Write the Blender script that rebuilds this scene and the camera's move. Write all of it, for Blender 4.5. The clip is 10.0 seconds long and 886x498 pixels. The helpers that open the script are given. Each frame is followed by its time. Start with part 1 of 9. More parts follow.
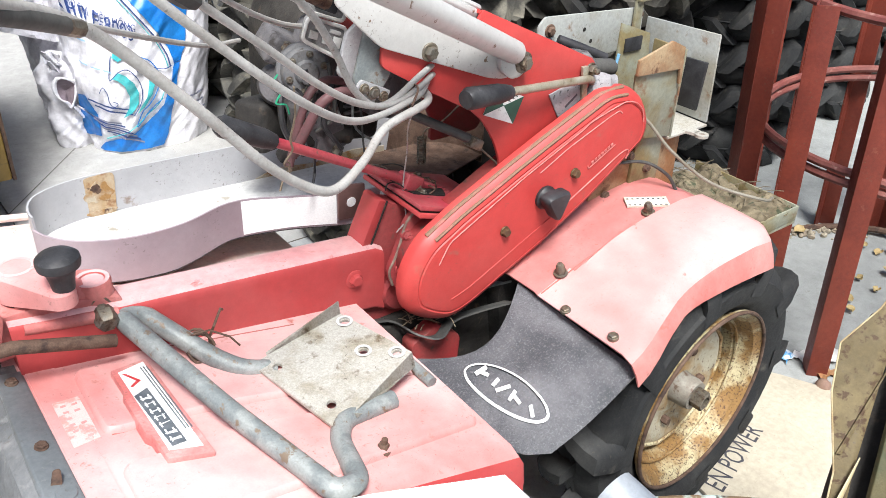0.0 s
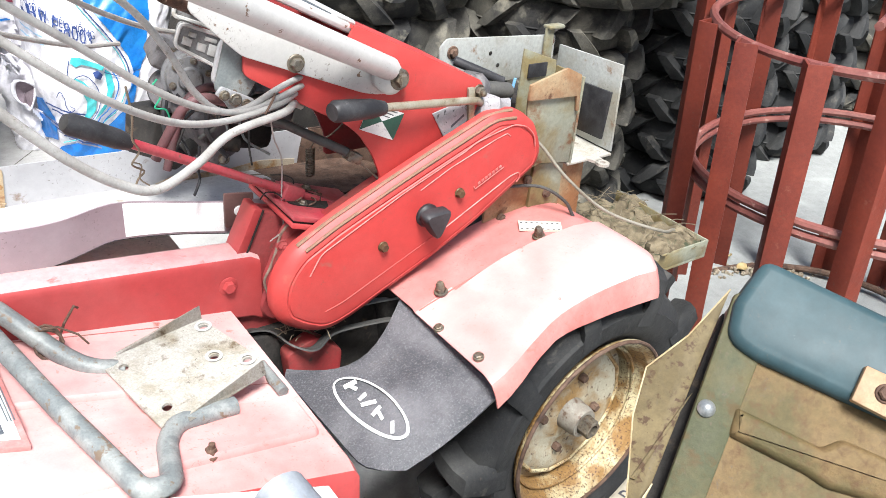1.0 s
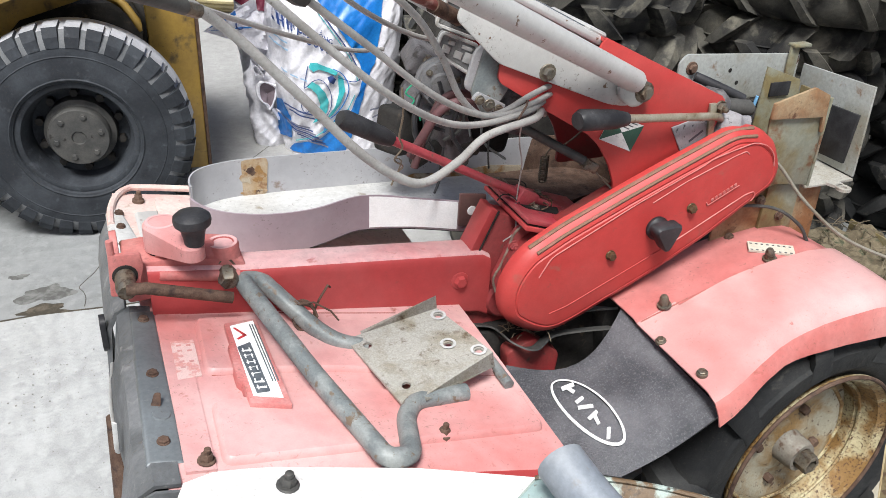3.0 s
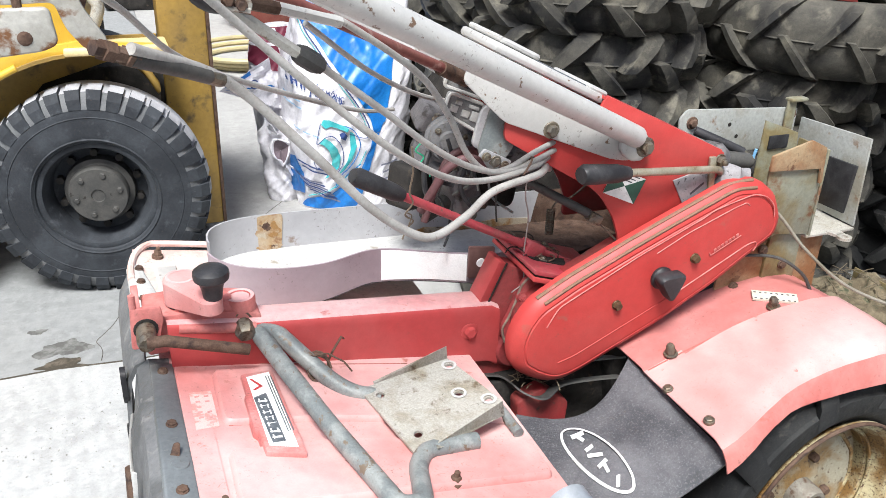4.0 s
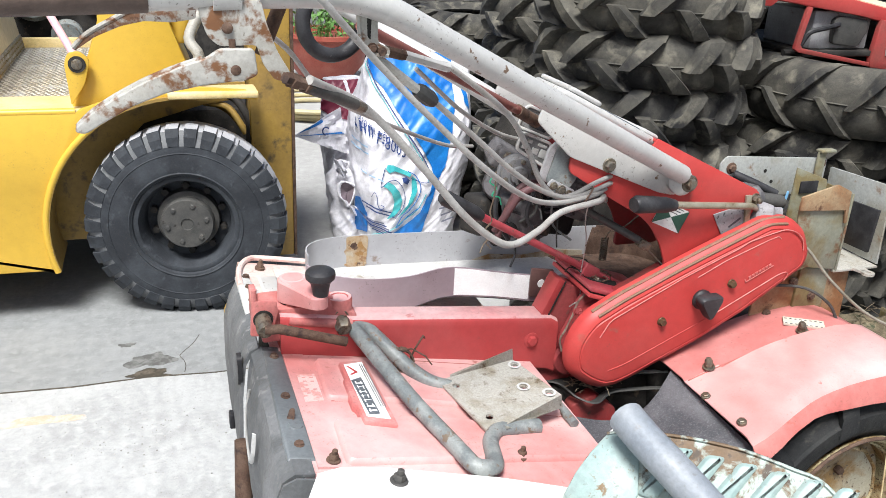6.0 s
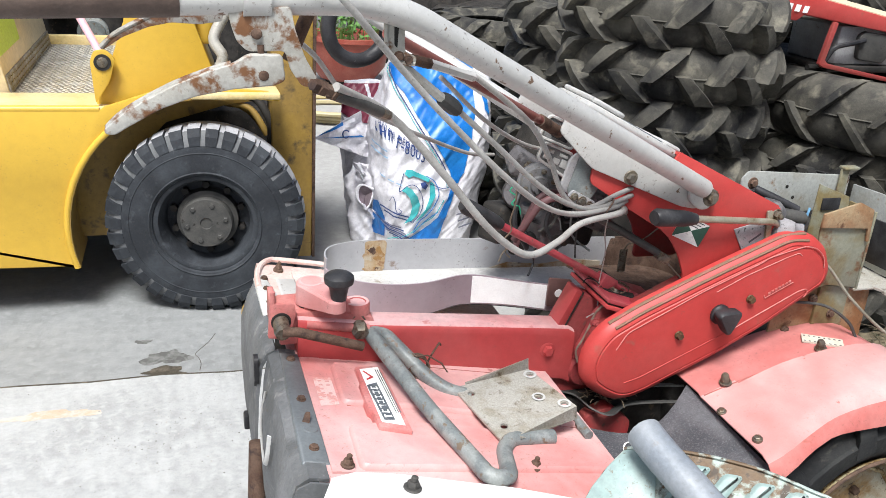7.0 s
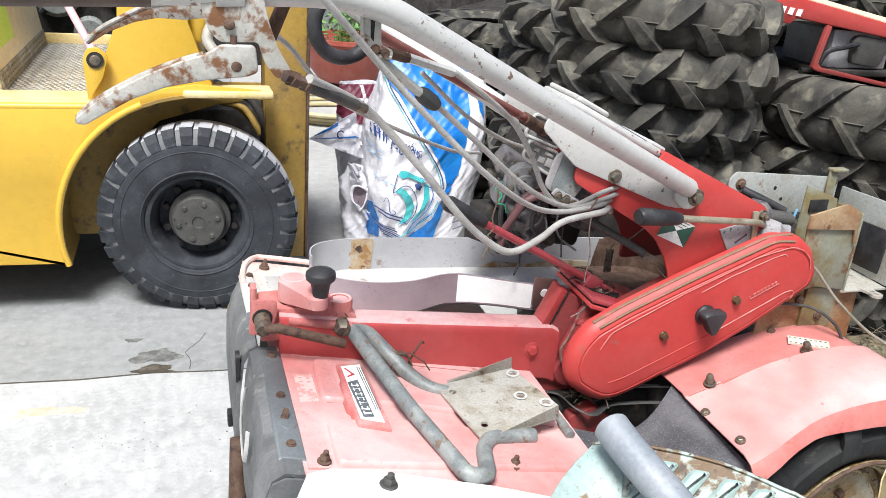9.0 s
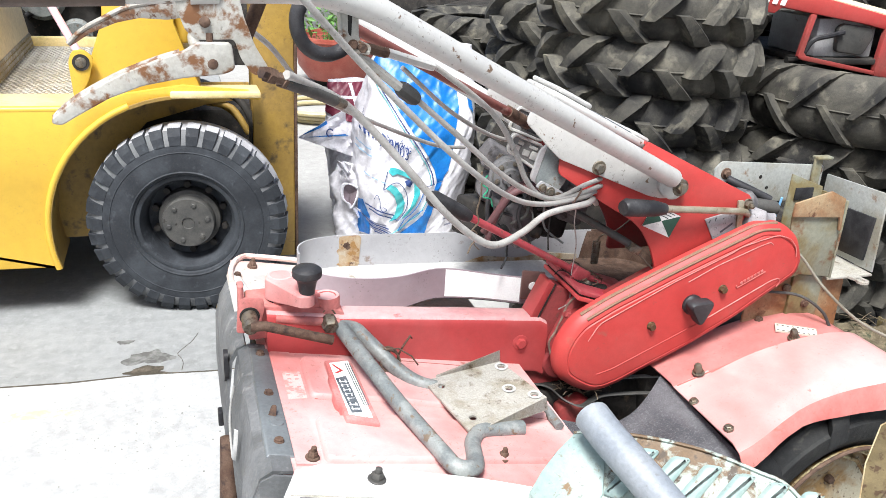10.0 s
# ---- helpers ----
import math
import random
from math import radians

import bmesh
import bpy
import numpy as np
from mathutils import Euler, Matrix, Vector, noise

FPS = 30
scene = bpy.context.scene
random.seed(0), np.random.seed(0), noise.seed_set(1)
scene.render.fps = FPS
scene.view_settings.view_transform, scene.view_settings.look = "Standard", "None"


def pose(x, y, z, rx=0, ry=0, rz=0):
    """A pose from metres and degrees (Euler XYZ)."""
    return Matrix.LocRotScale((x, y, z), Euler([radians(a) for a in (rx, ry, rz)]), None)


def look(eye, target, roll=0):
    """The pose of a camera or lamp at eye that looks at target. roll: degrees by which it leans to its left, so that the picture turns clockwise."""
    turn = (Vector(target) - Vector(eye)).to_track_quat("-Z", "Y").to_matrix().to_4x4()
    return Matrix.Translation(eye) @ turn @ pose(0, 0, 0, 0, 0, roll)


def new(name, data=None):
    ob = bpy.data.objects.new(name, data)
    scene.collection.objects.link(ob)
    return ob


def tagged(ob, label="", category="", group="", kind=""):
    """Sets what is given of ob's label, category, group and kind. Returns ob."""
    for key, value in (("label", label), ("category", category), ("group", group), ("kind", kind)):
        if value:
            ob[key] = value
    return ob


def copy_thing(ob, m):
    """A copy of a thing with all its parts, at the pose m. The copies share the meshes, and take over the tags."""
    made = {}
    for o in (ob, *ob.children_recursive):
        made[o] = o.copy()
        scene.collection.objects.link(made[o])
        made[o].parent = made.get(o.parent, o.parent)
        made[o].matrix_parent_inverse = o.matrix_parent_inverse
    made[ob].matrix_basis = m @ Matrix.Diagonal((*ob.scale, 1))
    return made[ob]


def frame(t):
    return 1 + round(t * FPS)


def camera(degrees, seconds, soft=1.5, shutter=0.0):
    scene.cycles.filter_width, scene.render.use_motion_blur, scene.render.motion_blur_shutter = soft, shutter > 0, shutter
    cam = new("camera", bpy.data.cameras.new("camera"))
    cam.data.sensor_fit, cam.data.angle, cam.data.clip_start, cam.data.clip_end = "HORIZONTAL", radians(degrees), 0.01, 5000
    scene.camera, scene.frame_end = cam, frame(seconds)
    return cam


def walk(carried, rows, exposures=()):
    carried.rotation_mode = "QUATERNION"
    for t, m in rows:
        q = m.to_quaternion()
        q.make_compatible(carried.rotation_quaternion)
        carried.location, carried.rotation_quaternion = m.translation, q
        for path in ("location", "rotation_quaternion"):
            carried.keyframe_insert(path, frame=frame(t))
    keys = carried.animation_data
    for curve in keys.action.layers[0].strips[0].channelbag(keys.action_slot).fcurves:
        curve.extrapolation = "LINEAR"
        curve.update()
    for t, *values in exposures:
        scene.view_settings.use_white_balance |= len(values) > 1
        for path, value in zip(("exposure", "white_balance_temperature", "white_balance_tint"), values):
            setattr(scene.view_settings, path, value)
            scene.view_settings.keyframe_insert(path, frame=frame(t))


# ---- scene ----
cam = camera(56.0, 10.0, 0.8)
PATH = [
    (0, (0.032, -0.0449, 1.267), (1.0946, 1.2955, 0.229), 2.7),
    (0.5, (0.092, -0.1008, 1.285), (1.1636, 1.2449, 0.264), 3.4),
    (1, (0.1806, -0.1685, 1.266), (1.2506, 1.2047, 0.283), 5.4),
    (1.5, (0.1533, -0.1758, 1.257), (1.0954, 1.292, 0.277), 3.9),
    (2, (0.1236, -0.1754, 1.262), (0.9271, 1.371, 0.282), 3.4),
    (2.5, (0.1002, -0.1755, 1.261), (0.8354, 1.4046, 0.279), 3.4),
    (2.7, (0.0994, -0.1706, 1.264), (0.8144, 1.4173, 0.281), 3.3),
    (3.8, (0.0876, -0.1788, 1.274), (0.7768, 1.462, 0.363), 2.3),
    (4, (0.0863, -0.2022, 1.285), (0.7768, 1.4606, 0.413), 2.0),
    (4.5, (0.0713, -0.3003, 1.289), (0.7827, 1.3731, 0.454), 0.5),
    (5, (0.0345, -0.3398, 1.307), (0.7545, 1.3487, 0.515), 0.3),
    (5.5, (-0.0103, -0.3746, 1.312), (0.6811, 1.3448, 0.561), 1.3),
    (6, (-0.0459, -0.3879, 1.306), (0.573, 1.3594, 0.557), 2.9),
    (6.2, (-0.0447, -0.3822, 1.312), (0.5657, 1.3676, 0.56), 3.2),
    (7.3, (-0.0613, -0.3913, 1.31), (0.5194, 1.3752, 0.574), 4.4),
    (7.5, (-0.0661, -0.3978, 1.305), (0.5182, 1.3695, 0.573), 4.7),
    (8, (-0.0419, -0.4012, 1.304), (0.541, 1.366, 0.572), 4.7),
    (8.5, (-0.0406, -0.3969, 1.307), (0.5429, 1.3711, 0.575), 4.6),
    (9, (-0.023, -0.3942, 1.301), (0.5606, 1.3724, 0.569), 4.5),
    (9.5, (-0.0045, -0.3992, 1.298), (0.587, 1.3641, 0.562), 3.8),
    (10, (-0.0086, -0.4022, 1.299), (0.5851, 1.3591, 0.561), 3.5),
]
EXPOSURES = [(0, 0.86), (0.5, 0.96), (1.0, 1.10), (1.3, 1.10), (2.0, 0.47), (2.7, 0.33), (4.0, 0.7), (4.5, 0.95), (5.5, 0.86), (6.0, 0.6), (7.5, 0.48), (8.5, 0.62), (9.2, 0.68), (10, 0.85)]
walk(cam, [(t, look(eye, target, roll)) for t, eye, target, roll in PATH], EXPOSURES)

# ---------- light ----------
world = bpy.data.worlds.new("world")
scene.world = world
world.use_nodes = True
wn, wl = world.node_tree.nodes, world.node_tree.links
sky = wn.new("ShaderNodeTexSky")
sky.sky_type, sky.sun_disc = "NISHITA", False
sky.sun_elevation, sky.sun_rotation = radians(61), radians(210)
sky.air_density, sky.dust_density = 1.0, 4.0
wl.new(sky.outputs[0], wn["Background"].inputs[0])
wn["Background"].inputs[1].default_value = 0.085
sun_data = bpy.data.lights.new("sun", "SUN")
sun_data.energy, sun_data.angle, sun_data.color = 4.4, radians(20), (0.965, 0.98, 0.985)
sun = new("sun", sun_data)
sun.matrix_world = look((-1.0, -1.5, 6.0), (0.6, 1.2, 0.3))


# ---------- materials ----------
def ramp(nt, stops):
    n = nt.nodes.new("ShaderNodeValToRGB")
    e = n.color_ramp.elements
    while len(e) < len(stops):
        e.new(0.5)
    for k, (p, c) in zip(e, stops):
        k.position, k.color = p, (*c, 1) if len(c) == 3 else c
    return n


def surface(name, base, rough=0.5, metal=0.0, second=None, spread=(0.4, 0.65), scale=8.0, third=None, third_spread=(0.62, 0.7),
            third_scale=30.0, bump=0.1, bump_scale=120.0, spec=0.5, rough_var=0.15, coat=0.0, island=0.0, detail=6.0, grime=0.35, micro=0.16, fine_mix=0.55):
    """A worn surface: a base colour, broad fading towards a second one, and spots of a third."""
    m = bpy.data.materials.new(name)
    m.use_nodes = True
    nt = m.node_tree
    b = nt.nodes["Principled BSDF"]
    tc = nt.nodes.new("ShaderNodeTexCoord")
    geo = nt.nodes.new("ShaderNodeNewGeometry")

    def noise_tex(s, d=detail, dist=0.0):
        n = nt.nodes.new("ShaderNodeTexNoise")
        n.inputs["Scale"].default_value, n.inputs["Detail"].default_value = s, d
        n.inputs["Roughness"].default_value, n.inputs["Distortion"].default_value = 0.6, dist
        nt.links.new(geo.outputs["Position"], n.inputs["Vector"])
        return n

    def mix(fac, a, c, mode="MIX"):
        n = nt.nodes.new("ShaderNodeMix")
        n.data_type, n.blend_type = "RGBA", mode
        if isinstance(fac, float):
            n.inputs[0].default_value = fac
        else:
            nt.links.new(fac, n.inputs[0])
        for v, s in ((a, 6), (c, 7)):
            if isinstance(v, tuple):
                n.inputs[s].default_value = (*v, 1)
            else:
                nt.links.new(v, n.inputs[s])
        return n.outputs[2]

    colour = base
    if second:
        n = noise_tex(scale, dist=0.3)
        r = ramp(nt, [(spread[0], (0, 0, 0)), (spread[1], (1, 1, 1))])
        nt.links.new(n.outputs[0], r.inputs[0])
        colour = mix(r.outputs[0], base, second)
    fine = noise_tex(scale * 14, 4)
    rf = ramp(nt, [(0.3, (0.72, 0.72, 0.72)), (0.7, (1.14, 1.14, 1.14))])
    nt.links.new(fine.outputs[0], rf.inputs[0])
    colour = mix(fine_mix, colour, rf.outputs[0], "MULTIPLY")
    tiny = noise_tex(420, 2)
    rm = ramp(nt, [(0.32, (0.80, 0.80, 0.80)), (0.68, (1.14, 1.14, 1.14))])
    nt.links.new(tiny.outputs[0], rm.inputs[0])
    colour = mix(micro, colour, rm.outputs[0], "MULTIPLY")
    if grime:
        n = noise_tex(210, 3, 0.4)
        r = ramp(nt, [(0.60, (0, 0, 0)), (0.70, (1, 1, 1))])
        nt.links.new(n.outputs[0], r.inputs[0])
        big = noise_tex(13, 4, 0.8)
        rb = ramp(nt, [(0.44, (0, 0, 0)), (0.62, (grime, grime, grime))])
        nt.links.new(big.outputs[0], rb.inputs[0])
        both = mix(1.0, r.outputs[0], rb.outputs[0], "MULTIPLY")
        colour = mix(both, colour, (0.09, 0.07, 0.05))
    if third:
        n = noise_tex(third_scale, 8, 0.25)
        r = ramp(nt, [(third_spread[0], (0, 0, 0)), (third_spread[1], (1, 1, 1))])
        nt.links.new(n.outputs[0], r.inputs[0])
        colour = mix(r.outputs[0], colour, third)
    if island:
        r = ramp(nt, [(0, (1 - island,) * 3), (1, (1 + island,) * 3)])
        info = nt.nodes.new("ShaderNodeObjectInfo")
        nt.links.new(info.outputs["Random"], r.inputs[0])
        colour = mix(1.0, colour, r.outputs[0], "MULTIPLY")
    nt.links.new(colour, b.inputs["Base Color"])
    rr = nt.nodes.new("ShaderNodeMapRange")
    rr.inputs[3].default_value, rr.inputs[4].default_value = max(0.03, rough - rough_var), min(1, rough + rough_var)
    rn = noise_tex(scale * 3, 5)
    nt.links.new(rn.outputs[0], rr.inputs[0])
    nt.links.new(rr.outputs[0], b.inputs["Roughness"])
    b.inputs["Metallic"].default_value = metal
    b.inputs["Specular IOR Level"].default_value = spec
    b.inputs["Coat Weight"].default_value = coat
    if bump:
        bn = nt.nodes.new("ShaderNodeBump")
        bn.inputs["Strength"].default_value, bn.inputs["Distance"].default_value = bump, 0.004
        nb = noise_tex(bump_scale, 6)
        nt.links.new(nb.outputs[0], bn.inputs["Height"])
        nt.links.new(bn.outputs[0], b.inputs["Normal"])
    return m


RED = surface("red_paint", (0.43, 0.042, 0.038), 0.50, second=(0.455, 0.068, 0.060), scale=5, third=(0.30, 0.085, 0.065), third_spread=(0.62, 0.74), third_scale=26, bump=0.03, spec=0.38, grime=0.35, micro=0.2, fine_mix=0.3)
DARK_RED = surface("dark_red_paint", (0.26, 0.028, 0.03), 0.45, second=(0.2, 0.045, 0.04), scale=14, third=(0.08, 0.045, 0.035), third_scale=40, grime=0.6)
GREY_METAL = surface("grey_sheet_metal", (0.43, 0.43, 0.445), 0.45, 0.2, second=(0.36, 0.36, 0.375), scale=5, fine_mix=0.2, micro=0.08, third=(0.2, 0.14, 0.10), third_spread=(0.66, 0.76), third_scale=30, grime=0.6)
MAUVE = surface("mauve_grey_paint", (0.29, 0.225, 0.25), 0.5, 0.1, second=(0.35, 0.29, 0.315), scale=5, fine_mix=0.2, micro=0.08, third=(0.22, 0.17, 0.12), third_scale=60, third_spread=(0.68, 0.74), grime=0.5)
SILVER = surface("silver_paint", (0.53, 0.525, 0.505), 0.42, 0.15, second=(0.48, 0.472, 0.455), scale=6, third=(0.16, 0.10, 0.065), third_spread=(0.645, 0.685), third_scale=60, bump=0.08, grime=0.7, fine_mix=0.25)
PIPE_GREY = surface("weathered_grey_pipe", (0.26, 0.278, 0.268), 0.55, 0.15, second=(0.17, 0.19, 0.19), spread=(0.45, 0.56), scale=20, third=(0.16, 0.12, 0.085), third_spread=(0.58, 0.64), third_scale=60, bump=0.2, grime=0.6, micro=0.35)
PLATE_GREY = surface("worn_galvanised_plate", (0.43, 0.415, 0.37), 0.5, 0.2, second=(0.3, 0.27, 0.205), spread=(0.48, 0.66), scale=16, third=(0.12, 0.085, 0.05), third_spread=(0.61, 0.72), third_scale=38, bump=0.2, grime=0.9, micro=0.8)
RUST = surface("rust", (0.085, 0.049, 0.034), 0.8, second=(0.145, 0.094, 0.068), scale=34, third=(0.04, 0.026, 0.022), third_scale=60, third_spread=(0.52, 0.68), bump=0.5, micro=0.8, spec=0.3)
STEEL = surface("bolt_steel", (0.15, 0.14, 0.12), 0.5, 0.6, second=(0.24, 0.2, 0.14), scale=60, third=(0.08, 0.05, 0.035), third_scale=120, third_spread=(0.48, 0.66))
BLACK = surface("black_plastic", (0.016, 0.016, 0.018), 0.5, second=(0.04, 0.04, 0.043), scale=30, third=(0.09, 0.09, 0.09), third_spread=(0.66, 0.76), third_scale=70, bump=0.1, spec=0.35)
TYRE = surface("dusty_tyre_rubber", (0.022, 0.022, 0.022), 0.8, second=(0.115, 0.108, 0.088), spread=(0.38, 0.68), scale=7, third=(0.205, 0.19, 0.148), third_spread=(0.55, 0.76), third_scale=16, bump=0.4, bump_scale=70, island=0.18, spec=0.3, micro=0.8)
CABLE = surface("grey_cable_sheath", (0.38, 0.37, 0.35), 0.5, second=(0.29, 0.275, 0.255), scale=22, third=(0.13, 0.10, 0.08), third_spread=(0.64, 0.72), third_scale=60, bump=0.1, grime=0.6)
YELLOW = surface("yellow_paint", (0.61, 0.385, 0.045), 0.4, second=(0.59, 0.37, 0.045), scale=2.5, third=(0.26, 0.17, 0.06), third_spread=(0.71, 0.79), third_scale=18, bump=0.04, grime=0.4, fine_mix=0.2)
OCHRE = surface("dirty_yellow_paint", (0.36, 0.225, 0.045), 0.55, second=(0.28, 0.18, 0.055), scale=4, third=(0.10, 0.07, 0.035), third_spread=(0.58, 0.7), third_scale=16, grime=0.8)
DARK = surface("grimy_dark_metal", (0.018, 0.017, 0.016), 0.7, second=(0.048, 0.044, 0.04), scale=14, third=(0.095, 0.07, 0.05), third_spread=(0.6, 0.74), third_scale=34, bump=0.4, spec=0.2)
WHITE = surface("off_white_paint", (0.72, 0.715, 0.70), 0.4, second=(0.62, 0.605, 0.58), scale=5, third=(0.36, 0.31, 0.24), third_spread=(0.68, 0.76), third_scale=40, bump=0.05, grime=0.5)
RIM = surface("cream_wheel_paint", (0.40, 0.37, 0.28), 0.5, second=(0.27, 0.16, 0.055), spread=(0.43, 0.60), scale=17, third=(0.085, 0.045, 0.025), third_spread=(0.59, 0.65), third_scale=85, bump=0.2, grime=0.9)
HUB_DUSTY = surface("dusty_hub", (0.25, 0.235, 0.20), 0.6, 0.1, second=(0.17, 0.14, 0.11), scale=22, third=(0.10, 0.06, 0.04), third_spread=(0.58, 0.68), third_scale=60, bump=0.25, grime=0.8)
RIM_RUST = surface("rusting_rim", (0.25, 0.14, 0.045), 0.65, second=(0.50, 0.44, 0.27), spread=(0.46, 0.58), scale=13, third=(0.075, 0.036, 0.018), third_spread=(0.54, 0.62), third_scale=230, bump=0.45, grime=0.9)
TEAL = surface("pale_teal_paint", (0.26, 0.36, 0.345), 0.45, second=(0.29, 0.35, 0.32), scale=10, third=(0.16, 0.1, 0.045), third_spread=(0.6, 0.66), third_scale=60, bump=0.15, grime=0.8)
CONCRETE = surface("pale_concrete", (0.405, 0.414, 0.412), 0.85, second=(0.315, 0.322, 0.32), scale=2.4, third=(0.415, 0.423, 0.42), third_spread=(0.50, 0.68), third_scale=34, bump=0.5, bump_scale=45, grime=0.55, micro=0.4)

PALE_METAL = surface("pale_scuffed_metal", (0.58, 0.58, 0.565), 0.5, 0.1, second=(0.46, 0.455, 0.435), scale=8, third=(0.28, 0.25, 0.2), third_spread=(0.62, 0.72), third_scale=26, grime=0.7)

ENGINE_GREY = surface("dusty_engine_grey", (0.115, 0.11, 0.115), 0.65, 0.1, second=(0.17, 0.16, 0.16), scale=22, third=(0.045, 0.04, 0.038), third_spread=(0.54, 0.66), third_scale=40, bump=0.35, grime=0.8, spec=0.3)
GATE_GREY = surface("moulded_grey", (0.20, 0.20, 0.20), 0.55, second=(0.27, 0.265, 0.26), scale=30, third=(0.09, 0.085, 0.08), third_scale=60, third_spread=(0.56, 0.66))
PIPE_PALE = surface("pale_grey_steel", (0.40, 0.40, 0.41), 0.5, 0.2, second=(0.30, 0.30, 0.30), scale=16, third=(0.16, 0.11, 0.07), third_scale=50, third_spread=(0.64, 0.72), grime=0.7)
MAROON_PIPE = surface("rusty_maroon_pipe", (0.11, 0.045, 0.048), 0.6, second=(0.07, 0.035, 0.035), scale=24, third=(0.06, 0.035, 0.03), third_scale=60, bump=0.25)

SALMON = surface("salmon_faded_paint", (0.53, 0.185, 0.172), 0.40, second=(0.63, 0.39, 0.375), spread=(0.3, 0.58), scale=3.5, third=(0.34, 0.12, 0.09), third_spread=(0.64, 0.74), third_scale=40, bump=0.06, spec=0.5, grime=0.6, detail=4, fine_mix=0.35)
CASTING = surface("dull_red_casting", (0.33, 0.05, 0.052), 0.55, second=(0.27, 0.06, 0.058), scale=9, third=(0.14, 0.075, 0.06), third_spread=(0.6, 0.7), third_scale=34, bump=0.15, spec=0.35, grime=0.9)
DRY_DUST = surface("dry_grey_dust", (0.25, 0.19, 0.15), 0.9, second=(0.16, 0.10, 0.08), scale=60, bump=0.3, grime=0.9)


# ---------- mesh helpers ----------
def thing(name, at, label, category, group="", kind=""):
    ob = new(name)
    ob.location = at
    ob.empty_display_size = 0.05
    return tagged(ob, label, category, group, kind)


def root_of(ob):
    while ob.parent:
        ob = ob.parent
    return ob


def part(name, bm, material, parent, label="", smooth=True, local=False):
    """Links a bmesh, given in the world's metres, as one mesh under a thing or a part."""
    if parent is not None and not local:
        r = root_of(parent)
        bm.transform(r.matrix_basis.inverted())
    bmesh.ops.recalc_face_normals(bm, faces=bm.faces)
    me = bpy.data.meshes.new(name)
    bm.to_mesh(me)
    bm.free()
    for mm in material if isinstance(material, (list, tuple)) else [material]:
        me.materials.append(mm)
    if smooth:
        me.shade_smooth()
        me.set_sharp_from_angle(angle=radians(38))
    ob = new(name, me)
    ob.parent = parent
    return tagged(ob, label)


def solid(name, bm, material, label, category, group="", kind="", smooth=True):
    """A thing that is one mesh."""
    ob = part(name, bm, material, None, smooth=smooth)
    return tagged(ob, label, category, group, kind)


def bevel(bm, w, seg=2, angle=25):
    if w > 0:
        es = [e for e in bm.edges if len(e.link_faces) == 2 and e.calc_face_angle(0) > radians(angle)]
        bmesh.ops.bevel(bm, geom=es, offset=w, segments=seg, affect="EDGES", profile=0.5, clamp_overlap=True)
    return bm


def box(x0, x1, y0, y1, z0, z1, w=0.002, m=None, seg=2):
    bm = bmesh.new()
    bmesh.ops.create_cube(bm, size=1)
    for v in bm.verts:
        v.co = Vector((x0 + (v.co.x + 0.5) * (x1 - x0), y0 + (v.co.y + 0.5) * (y1 - y0), z0 + (v.co.z + 0.5) * (z1 - z0)))
    bevel(bm, w, seg)
    if m is not None:
        bm.transform(m)
    return bm


def prism(outline, a0, a1, axis="y", w=0.0, seg=2, m=None):
    """An outline in two axes, drawn out along the third from a0 to a1."""
    order = {"y": lambda u, v, a: (u, a, v), "z": lambda u, v, a: (u, v, a), "x": lambda u, v, a: (a, u, v)}[axis]
    bm = bmesh.new()
    lo = [bm.verts.new(order(u, v, a0)) for u, v in outline]
    hi = [bm.verts.new(order(u, v, a1)) for u, v in outline]
    n = len(outline)
    bm.faces.new(lo)
    bm.faces.new(hi[::-1])
    for i in range(n):
        bm.faces.new((lo[i], hi[i], hi[(i + 1) % n], lo[(i + 1) % n]))
    bmesh.ops.recalc_face_normals(bm, faces=bm.faces)
    bevel(bm, w, seg)
    if m is not None:
        bm.transform(m)
    return bm


def smooth_path(pts, n=6):
    """Catmull-Rom through the points."""
    p = [Vector(q) for q in pts]
    p = [p[0] * 2 - p[1]] + p + [p[-1] * 2 - p[-2]]
    out = []
    for i in range(1, len(p) - 2):
        for k in range(n):
            t = k / n
            a, b, c, d = p[i - 1], p[i], p[i + 1], p[i + 2]
            out.append(0.5 * (2 * b + (c - a) * t + (2 * a - 5 * b + 4 * c - d) * t * t + (3 * b - a - 3 * c + d) * t ** 3))
    return out + [p[-2]]


def smooth_flat(run, n=4):
    return [(q.x, q.z) for q in smooth_path([(x, 0, z) for x, z in run], n)]


def rounded_path(pts, r=0.03, n=5):
    """A polyline whose corners are rounded by arcs of about r."""
    p = [Vector(q) for q in pts]
    out = [p[0]]
    for a, b, c in zip(p, p[1:], p[2:]):
        u, v = (a - b), (c - b)
        k = min(r, u.length * 0.48, v.length * 0.48)
        s, e = b + u.normalized() * k, b + v.normalized() * k
        for i in range(n + 1):
            t = i / n
            out.append(s * (1 - t) ** 2 + b * 2 * t * (1 - t) + e * t * t)
    return out + [p[-1]]


